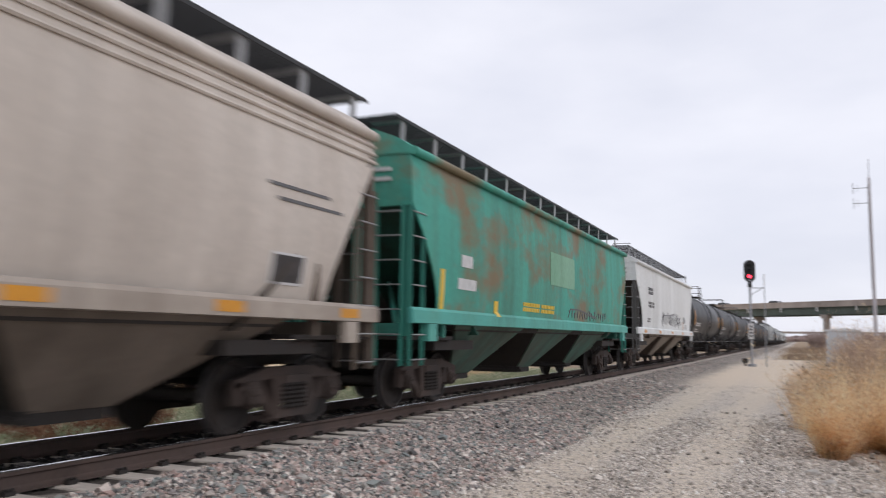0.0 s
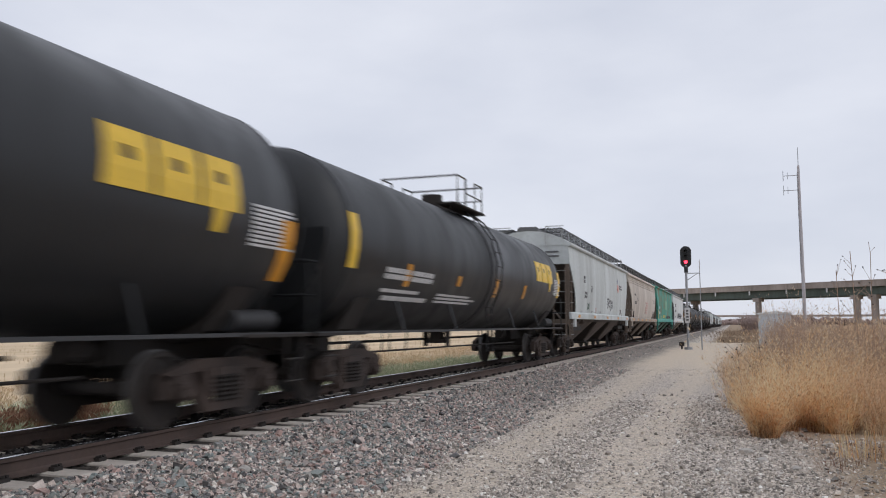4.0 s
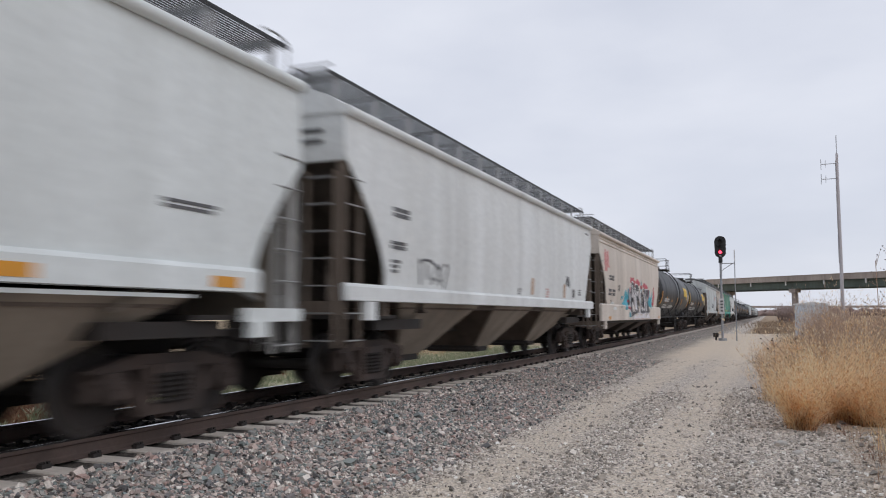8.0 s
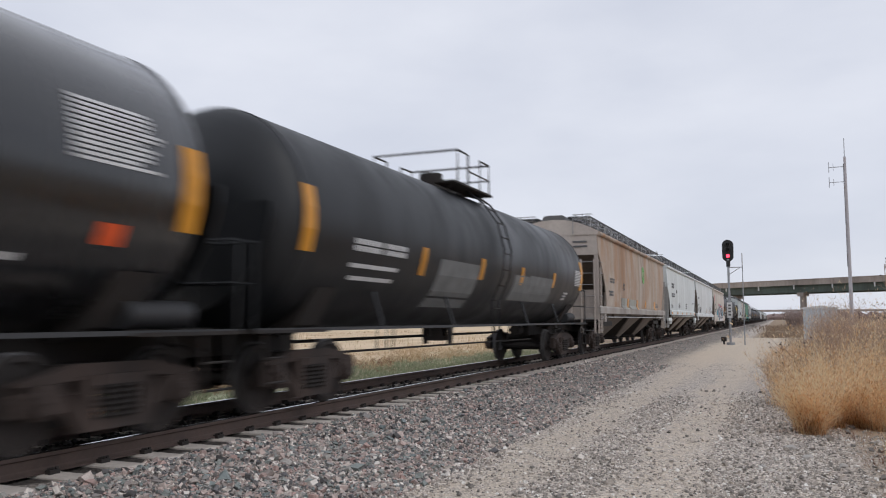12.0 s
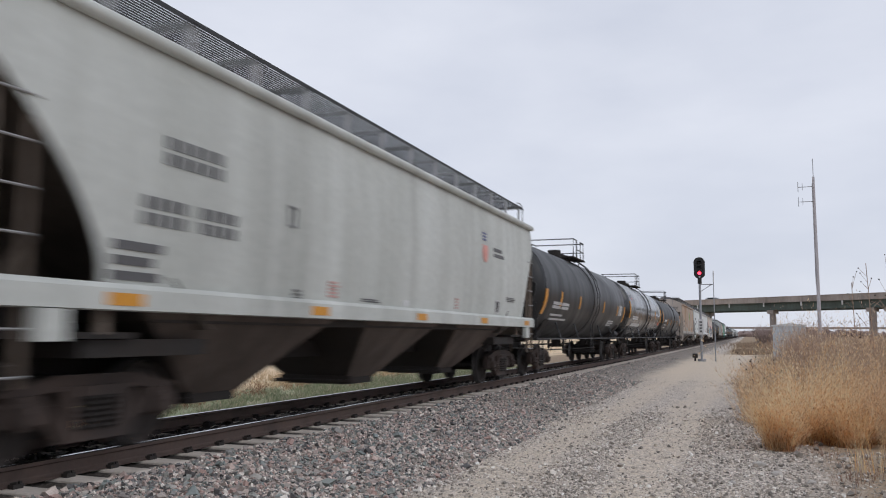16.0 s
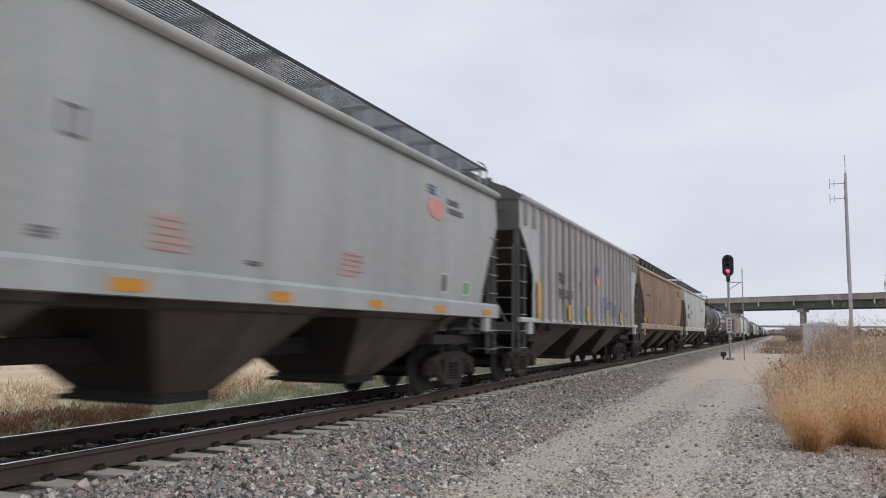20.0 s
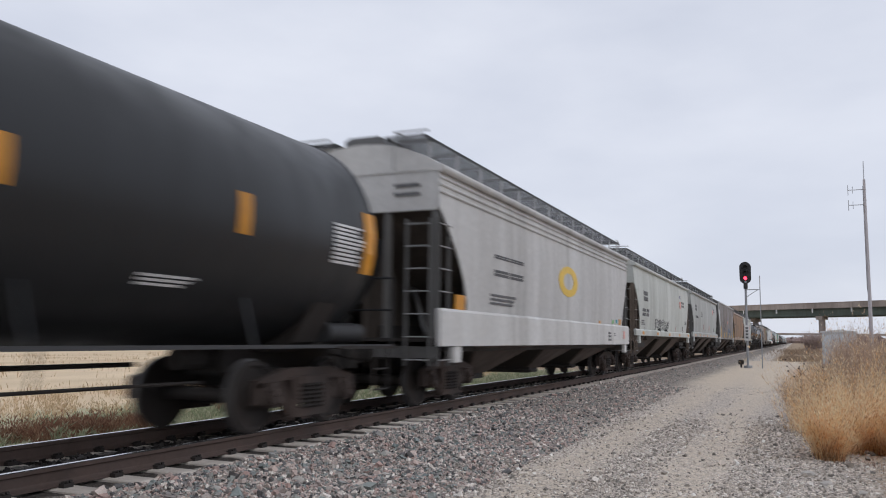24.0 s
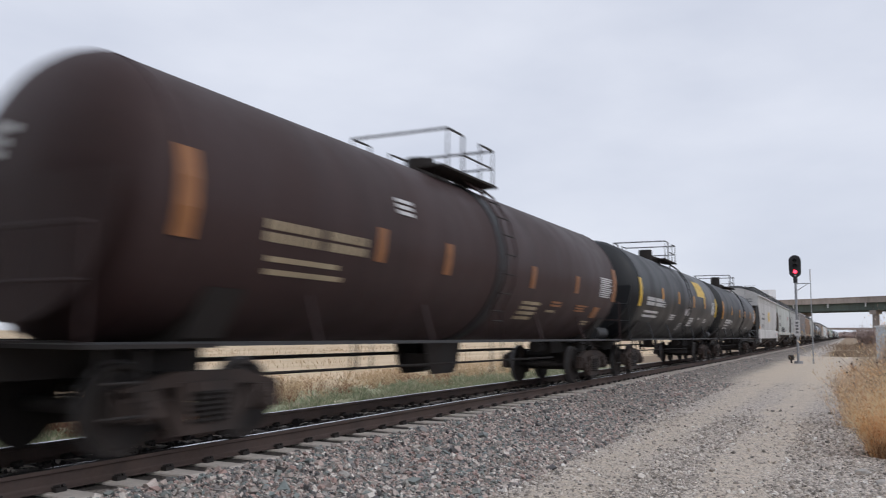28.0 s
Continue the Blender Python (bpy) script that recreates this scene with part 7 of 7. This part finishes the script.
def tufts(x0, x1, y0, y1, n, r, seed):
    """Stalks gathered in uneven tufts over a strip."""
    g = np.random.default_rng(seed)
    spots = [(g.uniform(x0, x1), g.uniform(y0, y1), g.uniform(0.55, 1.25)) for _ in range(n)]

    def f(rng):
        x, y, s = spots[rng.integers(n)]
        a, d = rng.uniform(0, 2 * math.pi), r * math.sqrt(rng.uniform(0, 1))
        return x + d * math.cos(a), y + d * math.sin(a), s * (1 - 0.3 * d / r), a
    return f


def wedge(k0, k1, y0, y1, n, r, seed):
    """Uneven tufts over a strip that widens with distance: x from k0 * y to k1 * y."""
    g = np.random.default_rng(seed)
    spots = []
    for _ in range(n):
        y = g.uniform(y0, y1)
        spots.append((y * g.uniform(k0, k1), y, g.uniform(0.6, 1.2)))

    def f(rng):
        x, y, s = spots[rng.integers(n)]
        a, d = rng.uniform(0, 2 * math.pi), r * math.sqrt(rng.uniform(0, 1))
        return x + d * math.cos(a), y + d * math.sin(a), s * (1 - 0.3 * d / r), a
    return f


def shrub(x, y, h, seed, label, stems=26, spread=0.55, width=0.02, twig=TWIG):
    """A leafless shrub: stems from one root, forking into fine twigs."""
    rng = random.Random(seed)
    root = thing("bare_shrub", label, "shrub", at=pose(x, y, ground_height(x, y)))
    stem_bm, twig_bm = bmesh.new(), bmesh.new()

    def grow(bm, p, d, length, r, level):
        q = p + d * length
        rod(bm, p, q, r, 4, r * 0.6)
        if level == 0:
            return
        for _ in range(3 if level > 1 else 4):
            nd = (d + Vector((rng.gauss(0, 0.42), rng.gauss(0, 0.42), rng.gauss(0.12, 0.25)))).normalized()
            grow(twig_bm, p + d * length * rng.uniform(0.45, 1.0), nd, length * rng.uniform(0.5, 0.75), r * 0.55, level - 1)

    for _ in range(stems):
        a, t = rng.uniform(0, 2 * math.pi), rng.uniform(0.05, spread)
        d = Vector((math.cos(a) * t, math.sin(a) * t, 1)).normalized()
        grow(stem_bm, Vector((rng.gauss(0, 0.12 * h), rng.gauss(0, 0.12 * h), 0)), d, h * rng.uniform(0.35, 0.5), width, 2)
    part("stem", stem_bm, twig, root)
    part("crown", twig_bm, twig, root)
    return root


def tall_weed(x, y, h, seed):
    rng = random.Random(seed)
    root = thing("tall_weed", "tall dead weed stalk with dark seed heads", "weed", group="tall weeds in the brush", at=pose(x, y, ground_height(x, y)))
    bm, heads = bmesh.new(), []
    top = Vector((rng.gauss(0, 0.1), rng.gauss(0, 0.1), h))
    rod(bm, (0, 0, 0), top, 0.011, 5, 0.006)
    for k in range(9):
        u = rng.uniform(0.55, 1.0)
        a = rng.uniform(0, 2 * math.pi)
        b = top * u
        e = b + Vector((math.cos(a) * 0.28, math.sin(a) * 0.28, rng.uniform(0.1, 0.4))) * rng.uniform(0.6, 1.1)
        twig_bm = bmesh.new()
        rod(twig_bm, b, e, 0.005, 4, 0.003)
        heads.append((e, twig_bm))
    part("stalk", bm, TWIG, root)
    for e, twig_bm in heads:
        part("branch", twig_bm, TWIG, root)
        bm = bmesh.new()
        s = rng.uniform(0.012, 0.018)
        loft(bm, [[(e.x + r * s * math.cos(a), e.y + r * s * math.sin(a), e.z + z * s) for a in [i * math.pi / 3 for i in range(6)]] for r, z in ((0.4, -0.8), (1, -0.1), (0.7, 0.7))])
        part("seed_head", bm, DARKSEED, root)


def plants():
    # x, y, spread of the foot, height, stalks, golden or brown
    spots = [(0.42, 12.75, 0.12, 1.15, 620, GOLD), (0.36, 13.3, 0.12, 0.85, 260, GOLD), (0.72, 13.9, 0.2, 1.0, 420, GOLD), (1.1, 14.0, 0.22, 1.1, 480, GOLD), (1.5, 13.75, 0.22, 0.95, 420, GOLD), (0.85, 15.1, 0.3, 1.2, 520, GOLD),
             (1.75, 14.6, 0.35, 1.15, 480, BRUSH), (2.2, 13.9, 0.35, 1.0, 420, BRUSH), (1.4, 15.8, 0.4, 1.3, 520, GOLD), (2.7, 14.8, 0.45, 1.15, 480, BRUSH), (0.55, 16.6, 0.35, 0.9, 400, BRUSH), (3.3, 14.6, 0.45, 1.0, 300, BRUSH), (2.1, 16.0, 0.4, 1.3, 420, BRUSH)]
    for k, (x, y, r, h, n, tint) in enumerate(spots):
        gold = tint == GOLD
        blades("dry_grass_clump", int(n * 0.75), clump(x, y, r, 300 + k), h, 0.0031, 0.62, tint, "clump of golden dry grass at the gravel's edge" if gold else "clump of brown dry grass in the verge", "grass", 10 + k, seeds=17, curve=0.2, fluff=0.0118, bends=3, reach=0.66)
        blades("reddish_stems", n // 4, clump(x, y, r * 1.1, 300 + k), h * 0.45, 0.0042, 0.75, WEED_RED, "reddish dead stems at the foot of a grass clump", "grass", 210 + k, seeds=2, fluff=0.009)
    blades("dry_brush", 4000, wedge(0.02, 0.22, 16.5, 26, 70, 0.6, 5), 1.35, 0.0042, 0.45, BRUSH, "tangled brown dry brush behind the golden grass", "brush", 31, seeds=6, fluff=0.012)
    blades("dry_brush", 4800, wedge(0.05, 0.22, 17, 30, 90, 0.6, 51), 2.1, 0.0052, 0.3, TWIG, "tall grey-brown twiggy weeds in the brush", "brush", 131, seeds=6, fluff=0.015)
    blades("dry_brush", 3000, wedge(0.05, 0.26, 29, 58, 90, 1.0, 6), 1.95, 0.0095, 0.3, BRUSH, "tangled brown dry brush by the line", "brush", 32, seeds=4, fluff=0.028)
    blades("dry_brush", 1700, wedge(0.05, 0.085, 30, 44, 26, 0.5, 63), 2.5, 0.006, 0.22, TWIG, "tall twiggy weeds in front of the shed", "brush", 133, seeds=6, fluff=0.022)
    blades("dry_brush", 1500, wedge(0.005, 0.06, 24, 46, 34, 0.6, 61), 0.75, 0.006, 0.4, BRUSH, "low brown dry brush by the line", "brush", 132, seeds=4, fluff=0.015)
    blades("pale_stalks", 900, tufts(1.75, 3.2, 7.6, 11.2, 34, 0.28, 64), 1.4, 0.0038, 0.35, STRAW, "pale upright straw stalks on the verge", "grass", 134, seeds=5, fluff=0.009)
    blades("dry_brush", 1500, tufts(5, 40, 58, 110, 90, 2.0, 7), 1.7, 0.03, 0.3, BRUSH, "brown scrub beyond the shed", "brush", 33, seeds=3, fluff=0.09)
    blades("straw_stalks", 420, tufts(1.35, 3.6, 6.6, 11.2, 26, 0.3, 8), 0.85, 0.0035, 0.4, GOLD, "thin straw stalks on the verge", "grass", 34, seeds=5, fluff=0.008)
    blades("straw_stalks", 260, tufts(0.9, 2.6, 9.2, 12.5, 18, 0.25, 18), 0.28, 0.0035, 0.6, WEED_RED, "low withered stalks at the gravel's edge", "grass", 35, seeds=2, fluff=0.007)
    blades("berm_grass", 1500, tufts(-0.9, 3.4, 76, 92, 50, 0.8, 12), 0.34, 0.02, 0.4, DULLGRASS, "brown grass on the low bank across the track's end", "grass", 37, seeds=2, fluff=0.05)
    blades("berm_grass", 1500, tufts(-1.2, 14.0, 92, 170, 120, 2.0, 13), 0.8, 0.035, 0.4, DULLGRASS, "brown grass towards the overpass", "grass", 38, seeds=2, fluff=0.08)
    # far side of the track
    blades("verge_grass", 7000, tufts(-13.4, -10.3, 6, 44, 420, 0.45, 14), 0.2, 0.007, 0.7, GRASS, "grey-green verge grass beyond the far rail", "grass", 40, seeds=2, fluff=0.016)
    blades("reddish_weeds", 1500, tufts(-12.3, -11.0, 9.2, 12.3, 16, 0.28, 15), 0.4, 0.005, 0.5, WEED_RED, "rust-red dead weeds beyond the far rail", "weeds", 41, seeds=9, fluff=0.016)
    blades("reddish_weeds", 700, tufts(-14.4, -12.2, 13, 30, 22, 0.35, 16), 0.5, 0.006, 0.5, WEED_RED, "reddish dead weeds at the field's edge", "weeds", 42, seeds=5, fluff=0.014)
    blades("verge_weeds", 2000, tufts(-13.2, -10.5, 6, 38, 150, 0.22, 66), 0.3, 0.006, 0.6, GRASS, "leafy grey-green weeds on the far verge", "weeds", 141, seeds=12, fluff=0.024)
    blades("verge_weeds", 1500, tufts(-16.0, -12.8, 8, 40, 80, 0.35, 68), 0.45, 0.006, 0.5, STRAW, "straw-coloured weeds at the field's edge", "weeds", 143, seeds=8, fluff=0.02)
    blades("straw_grass", 4200, tufts(-20.0, -14.4, 10, 60, 200, 0.8, 17), 0.42, 0.009, 0.5, STRAW, "tall straw-coloured grass at the field's edge", "grass", 43, seeds=2, fluff=0.02)
    blades("stubble", 5000, tufts(-60.0, -19.0, 15, 120, 420, 1.6, 19), 0.32, 0.02, 0.4, STRAW, "pale stubble in the field", "stubble", 44)
    for k, (x, y, h) in enumerate([(2.1, 17.9, 2.75), (2.35, 17.2, 3.05), (2.62, 17.9, 3.1), (3.1, 17.6, 2.7), (3.7, 17.9, 2.8), (0.16, 14.9, 1.25), (0.3, 15.2, 1.1)]):
        tall_weed(x, y, h, 60 + k)
    for k, (x, y, h) in enumerate([(0.05, 20.2, 0.95), (-0.1, 23.5, 1.0), (0.25, 17.2, 0.9)]):
        shrub(x, y, h, 80 + k, "low bare twiggy shrub at the gravel's edge", stems=9, spread=0.9, width=0.007)
    for k, (x, y, h) in enumerate([(1.75, 31.0, 1.75), (2.3, 35.5, 1.9), (2.9, 44.0, 2.0), (2.6, 30.0, 1.8), (1.7, 23.5, 1.45), (2.4, 22.0, 1.6), (3.4, 34.0, 2.0), (3.6, 26.0, 1.8), (4.2, 24.0, 1.9)]):
        shrub(x, y, h, 90 + k, "bare twiggy shrub in the brush", stems=22, spread=0.55, width=0.008)
    for k, (x, y, h) in enumerate([(2.7, 150, 4.3), (3.6, 147, 3.7)]):
        shrub(x, y, h, 100 + k, "large bare rounded shrub by the overpass", stems=70, spread=0.6, width=0.045, twig=PALETWIG)


plants()


def far_woods():
    """A low dark tree line at the horizon, uneven along its top."""
    g = np.random.default_rng(71)
    V, F = [], []
    for k in range(1500):
        x = g.uniform(-1500, 1500)
        y = 1700 + 120 * math.sin(x * 0.004) + g.uniform(-40, 40)
        h = 9 + 5 * math.sin(x * 0.013) * math.sin(x * 0.0041 + 1) + g.uniform(-2, 4)
        w = g.uniform(6, 12)
        b = len(V)
        for z, r in ((-2, 0.7), (h * 0.45, 1.0), (h * 0.8, 0.75), (h, 0.15)):
            for j in range(5):
                a = j * 1.2566 + k
                V.append((x + w * r * math.cos(a) * g.uniform(0.7, 1.2), y + w * r * math.sin(a), z + g.uniform(-0.8, 0.8)))
        for i in range(3):
            for j in range(5):
                p, q = b + i * 5 + j, b + i * 5 + (j + 1) % 5
                F.append((p, q, q + 5, p + 5))
        F.append(tuple(b + 15 + j for j in range(5)))
    me = bpy.data.meshes.new("far_woods")
    me.from_pydata(V, [], F)
    me.materials.append(DISTANT)
    tagged(new("far_woods", me), "distant bare woods along the horizon", "trees", kind="stuff")


far_woods()


# ---- the train moves ----
RUN = [(0, 0.0), (2, 27.2), (4, 54.4), (6, 81.5), (8, 108.6), (10, 135.7), (12, 162.6), (14, 188.6), (16, 214.0), (18, 239.6), (20, 265.1), (22, 290.5), (24, 315.7), (26, 340.2), (28, 364.5)]


def run_at(t):
    """Metres gone since the start, smooth through the rows of RUN."""
    ts, ss = [r[0] for r in RUN], [r[1] for r in RUN]
    i = min(len(ts) - 2, int(t // 2))
    u = (t - ts[i]) / 2
    sl = [(ss[min(k + 1, len(ts) - 1)] - ss[max(k - 1, 0)]) / (min(k + 1, len(ts) - 1) - max(k - 1, 0)) for k in (i, i + 1)]
    return (2 * u ** 3 - 3 * u ** 2 + 1) * ss[i] + (u ** 3 - 2 * u ** 2 + u) * sl[0] + (-2 * u ** 3 + 3 * u ** 2) * ss[i + 1] + (u ** 3 - u ** 2) * sl[1]


def motions():
    for car in TRAIN:
        x, y, z = car.location
        walk(car, [(t, pose(x, y + s, z)) for t, s in RUN])
    d = (BRIDGE_B - BRIDGE_A).normalized()
    yaw = math.degrees(math.atan2(d.y, d.x))
    for car, lane, start, speed in TRAFFIC:
        rows = []
        for t in (0, 14, 28):
            u = start + speed * t
            rows.append((t, pose(BRIDGE_A.x + d.x * u - d.y * lane, BRIDGE_A.y + d.y * u + d.x * lane, 8.85, 0, 0, yaw + (0 if speed > 0 else 180))))
        walk(car, rows)
    # wheelsets roll with the train; those on like axles share one set of keys
    for axle, sets in WHEELSETS.items():
        lead = sets[0]
        walk(lead, [(k / FPS, pose(0, axle * AXLE, WHEEL_R, -math.degrees(run_at(k / FPS) / WHEEL_R))) for k in range(28 * FPS + 1)])
        for w in sets[1:]:
            w.rotation_mode = "QUATERNION"
            keys = w.animation_data_create()
            keys.action = lead.animation_data.action
            keys.action_slot = lead.animation_data.action_slot


# ---- sleepers, fastenings and stones ----
def tie_mesh():
    bm = bmesh.new()
    half = [(-0.135, -0.42), (-0.13, -0.210), (-0.115, -0.197), (0.115, -0.197), (0.13, -0.210), (0.135, -0.42)]
    rings = []
    for x, dz in ((-1.30, -0.03), (-1.27, 0.0), (-0.5, 0.0), (0, -0.015), (0.5, 0.0), (1.27, 0.0), (1.30, -0.03)):
        rings.append([(x, y, z + dz) for y, z in half])
    loft(bm, rings)
    return mesh_of("tie", bm, TIE)


def clip_mesh():
    bm = bmesh.new()
    for s in (1, -1):
        box(bm, s * 0.10 - 0.035, s * 0.10 + 0.035, -0.055, 0.055, -0.198, -0.157)
        rod(bm, (s * 0.085, -0.045, -0.152), (s * 0.14, -0.02, -0.14), 0.014, 6)
        rod(bm, (s * 0.085, 0.045, -0.152), (s * 0.14, 0.02, -0.14), 0.014, 6)
    return mesh_of("fastening", bm, STEEL_DARK)


def lay_ties():
    tie, clip = tie_mesh(), clip_mesh()
    rng = random.Random(4)
    y0 = 5.54 - 0.61 * 8
    for k in range(300):
        y = y0 + 0.61 * k
        t = placed("tie", tie, TRACK_THING, pose(TRACK + rng.uniform(-0.02, 0.02), y + rng.uniform(-0.02, 0.02), rng.uniform(-0.008, 0.006), 0, 0, rng.uniform(-0.5, 0.5)))
        if k < 90:
            for s in (0.754, -0.754):
                placed("fastening", clip, t, pose(s, 0, 0))
    V, F = [], []
    for k in range(300, 1200):
        y, b = y0 + 0.61 * k, len(V)
        V += [(TRACK + x, y + d, z) for z in (-0.3, -0.198) for d in (-0.12, 0.12) for x in (-1.3, 1.3)]
        F += [(b, b + 1, b + 5, b + 4), (b + 2, b + 6, b + 7, b + 3), (b + 4, b + 5, b + 7, b + 6), (b + 1, b + 3, b + 7, b + 5)]
    me = bpy.data.meshes.new("far_ties")
    me.from_pydata(V, [], F)
    me.materials.append(TIE)
    far = part("far_ties", me, None, TRACK_THING, "far sleepers")
    far["kind"] = "stuff"


lay_ties()

STONE = islands("mixed_ballast_stone", [(0.0, (0.09, 0.083, 0.08)), (0.14, (0.20, 0.195, 0.195)), (0.26, (0.41, 0.36, 0.33)), (0.34, (0.52, 0.36, 0.315)), (0.42, (0.43, 0.38, 0.35)), (0.50, (0.25, 0.29, 0.285)), (0.60, (0.31, 0.33, 0.305)), (0.70, (0.48, 0.425, 0.38)), (0.78, (0.58, 0.45, 0.40)), (0.92, (0.72, 0.645, 0.58)), (1.0, (0.90, 0.84, 0.77))], 0.9, 60, gloss=0.25)
OILSTONE = islands("oil_stained_ballast", [(0.0, (0.010, 0.009, 0.009)), (0.7, (0.026, 0.022, 0.021)), (1.0, (0.08, 0.072, 0.068))], 0.8, 60, gloss=0.3)
ROADSTONE = islands("mixed_road_gravel", [(0.0, (0.195, 0.178, 0.158)), (0.4, (0.425, 0.378, 0.33)), (0.8, (0.705, 0.62, 0.535)), (1.0, (0.95, 0.92, 0.87))], 0.9, 60, gloss=0.25)


def stones(name, label, spec, size, seed, material, lift=0.3, thin=0.0):
    """Loose broken stones as uneven, broken six-sided lumps. spec: strips of x0, x1, y0, y1 and the stones in each."""
    g = np.random.default_rng(seed)
    base = np.array([(x, y, z) for z in (-1, 1) for y in (-1, 1) for x in (-1, 1)]) * 0.62
    tri = np.array([(0, 2, 3), (0, 3, 1), (4, 5, 7), (4, 7, 6), (0, 1, 5), (0, 5, 4), (2, 6, 7), (2, 7, 3), (0, 4, 6), (0, 6, 2), (1, 3, 7), (1, 7, 5)])
    spots = []
    for x0, x1, y0, y1, n in spec:
        x, y = g.uniform(x0, x1, n), g.uniform(y0, y1, n)
        spots += list(zip(x, y))
    spots = [(x, y) for x, y in spots if not (-6.4 < x < -5.8 and abs((y - 5.54 + 0.305) % 0.61 - 0.305) < 0.15)]
    spots = [(x, y) for x, y in spots if not (thin and (-3.05 < x < -2.4 or -1.6 < x < -0.85) and g.random() < thin)]
    n = len(spots)
    s = size * g.lognormal(0, 0.42, n)
    q = g.normal(size=(n, 4))
    q /= np.linalg.norm(q, axis=1)[:, None]
    w, a, b, c = q.T
    R = np.stack([1 - 2 * (b * b + c * c), 2 * (a * b - c * w), 2 * (a * c + b * w), 2 * (a * b + c * w), 1 - 2 * (a * a + c * c), 2 * (b * c - a * w), 2 * (a * c - b * w), 2 * (b * c + a * w), 1 - 2 * (a * a + b * b)], -1).reshape(n, 3, 3)
    v = base[None] * (1 + g.uniform(-0.55, 0.45, (n, 8, 3))) * g.uniform(0.5, 1.35, (n, 1, 3))
    v = np.einsum("nij,nkj->nki", R, v) * s[:, None, None]
    v[..., 2] *= 0.8
    at = np.array([(x, y, ground_height(x, y)) for x, y in spots])
    at[:, 2] += s * lift * g.uniform(0.1, 2.4, n)
    v = (v + at[:, None, :]).reshape(-1, 3)
    f = (tri[None] + 8 * np.arange(n)[:, None, None]).reshape(-1)
    me = bpy.data.meshes.new(name)
    me.vertices.add(len(v))
    me.vertices.foreach_set("co", v.ravel())
    me.loops.add(len(f))
    me.loops.foreach_set("vertex_index", f)
    me.polygons.add(len(f) // 3)
    me.polygons.foreach_set("loop_start", np.arange(0, len(f), 3))
    me.polygons.foreach_set("use_smooth", np.zeros(len(f) // 3, dtype=bool))
    me.update()
    me.materials.append(material)
    return tagged(new(name, me), label, "stones", kind="stuff")


stones("ballast", "grey, greenish and pinkish broken ballast stones along the track", [(-5.9, -4.0, 3.2, 9.5, 27000), (-5.9, -4.0, 9.5, 16, 18500), (-5.9, -4.0, 16, 30, 9000), (-5.9, -4.3, 30, 60, 2600), (-4.0, -3.3, 4.5, 14, 6000), (-4.0, -3.5, 14, 30, 2400)],
       0.0158, 1, STONE, 0.4)
stones("ballast", "oil-stained ballast stones between the rails", [(-8.3, -6.4, 2.5, 14, 6500), (-8.3, -6.4, 14, 40, 3000)], 0.024, 2, OILSTONE, 0.3)
stones("ballast", "broken ballast stones beyond the far rail", [(-10.2, -8.3, 3, 30, 3600)], 0.028, 4, STONE, 0.1)
stones("road_gravel", "loose grey gravel on the track beside the railway", [(-3.6, 0.9, 5.5, 10, 12000), (-3.6, 0.6, 10, 18, 8000), (-3.8, 0.2, 18, 32, 2000), (0.3, 2.8, 7, 13, 3400), (-2.35, -1.65, 6, 18, 2400), (-0.8, 0.8, 7, 20, 3800)], 0.0118, 3, ROADSTONE, 0.2, 0.55)
stones("road_gravel", "coarser loose stones strewn over the gravel track", [(-3.6, 1.2, 6, 20, 900), (-0.8, 1.5, 8, 16, 500)], 0.018, 5, ROADSTONE, 0.3, 0.5)


def rock(x, y, s, seed):
    rng = random.Random(seed)
    bm = bmesh.new()
    bmesh.ops.create_icosphere(bm, subdivisions=2, radius=1)
    for v in bm.verts:
        v.co *= 1 + 0.3 * noise.noise(v.co * 1.7 + Vector((seed, 0, 0)))
        v.co = Vector((v.co.x * s, v.co.y * s * 0.75, v.co.z * s * 0.5))
    solo("rock", bm, ROCK, "pale rock lying on the gravel", "rock", group="pale rocks on the gravel", at=pose(x, y, ground_height(x, y) + s * 0.15, 0, 0, rng.uniform(0, 180)))


ROCK = painted("pale_limestone", (0.52, 0.49, 0.45), (0.34, 0.30, 0.27), 0.4, 0.9)
for k, (x, y, s) in enumerate([(-4.88, 7.33, 0.085), (-4.92, 9.4, 0.075), (0.12, 11.25, 0.09), (0.3, 10.66, 0.08), (0.66, 10.22, 0.06), (-0.19, 9.94, 0.05), (-5.2, 6.4, 0.07), (-4.5, 12.2, 0.07), (-4.4, 8.4, 0.06), (1.2, 12.0, 0.08), (1.5, 12.5, 0.07)]):
    rock(x, y, s, k)


motions()
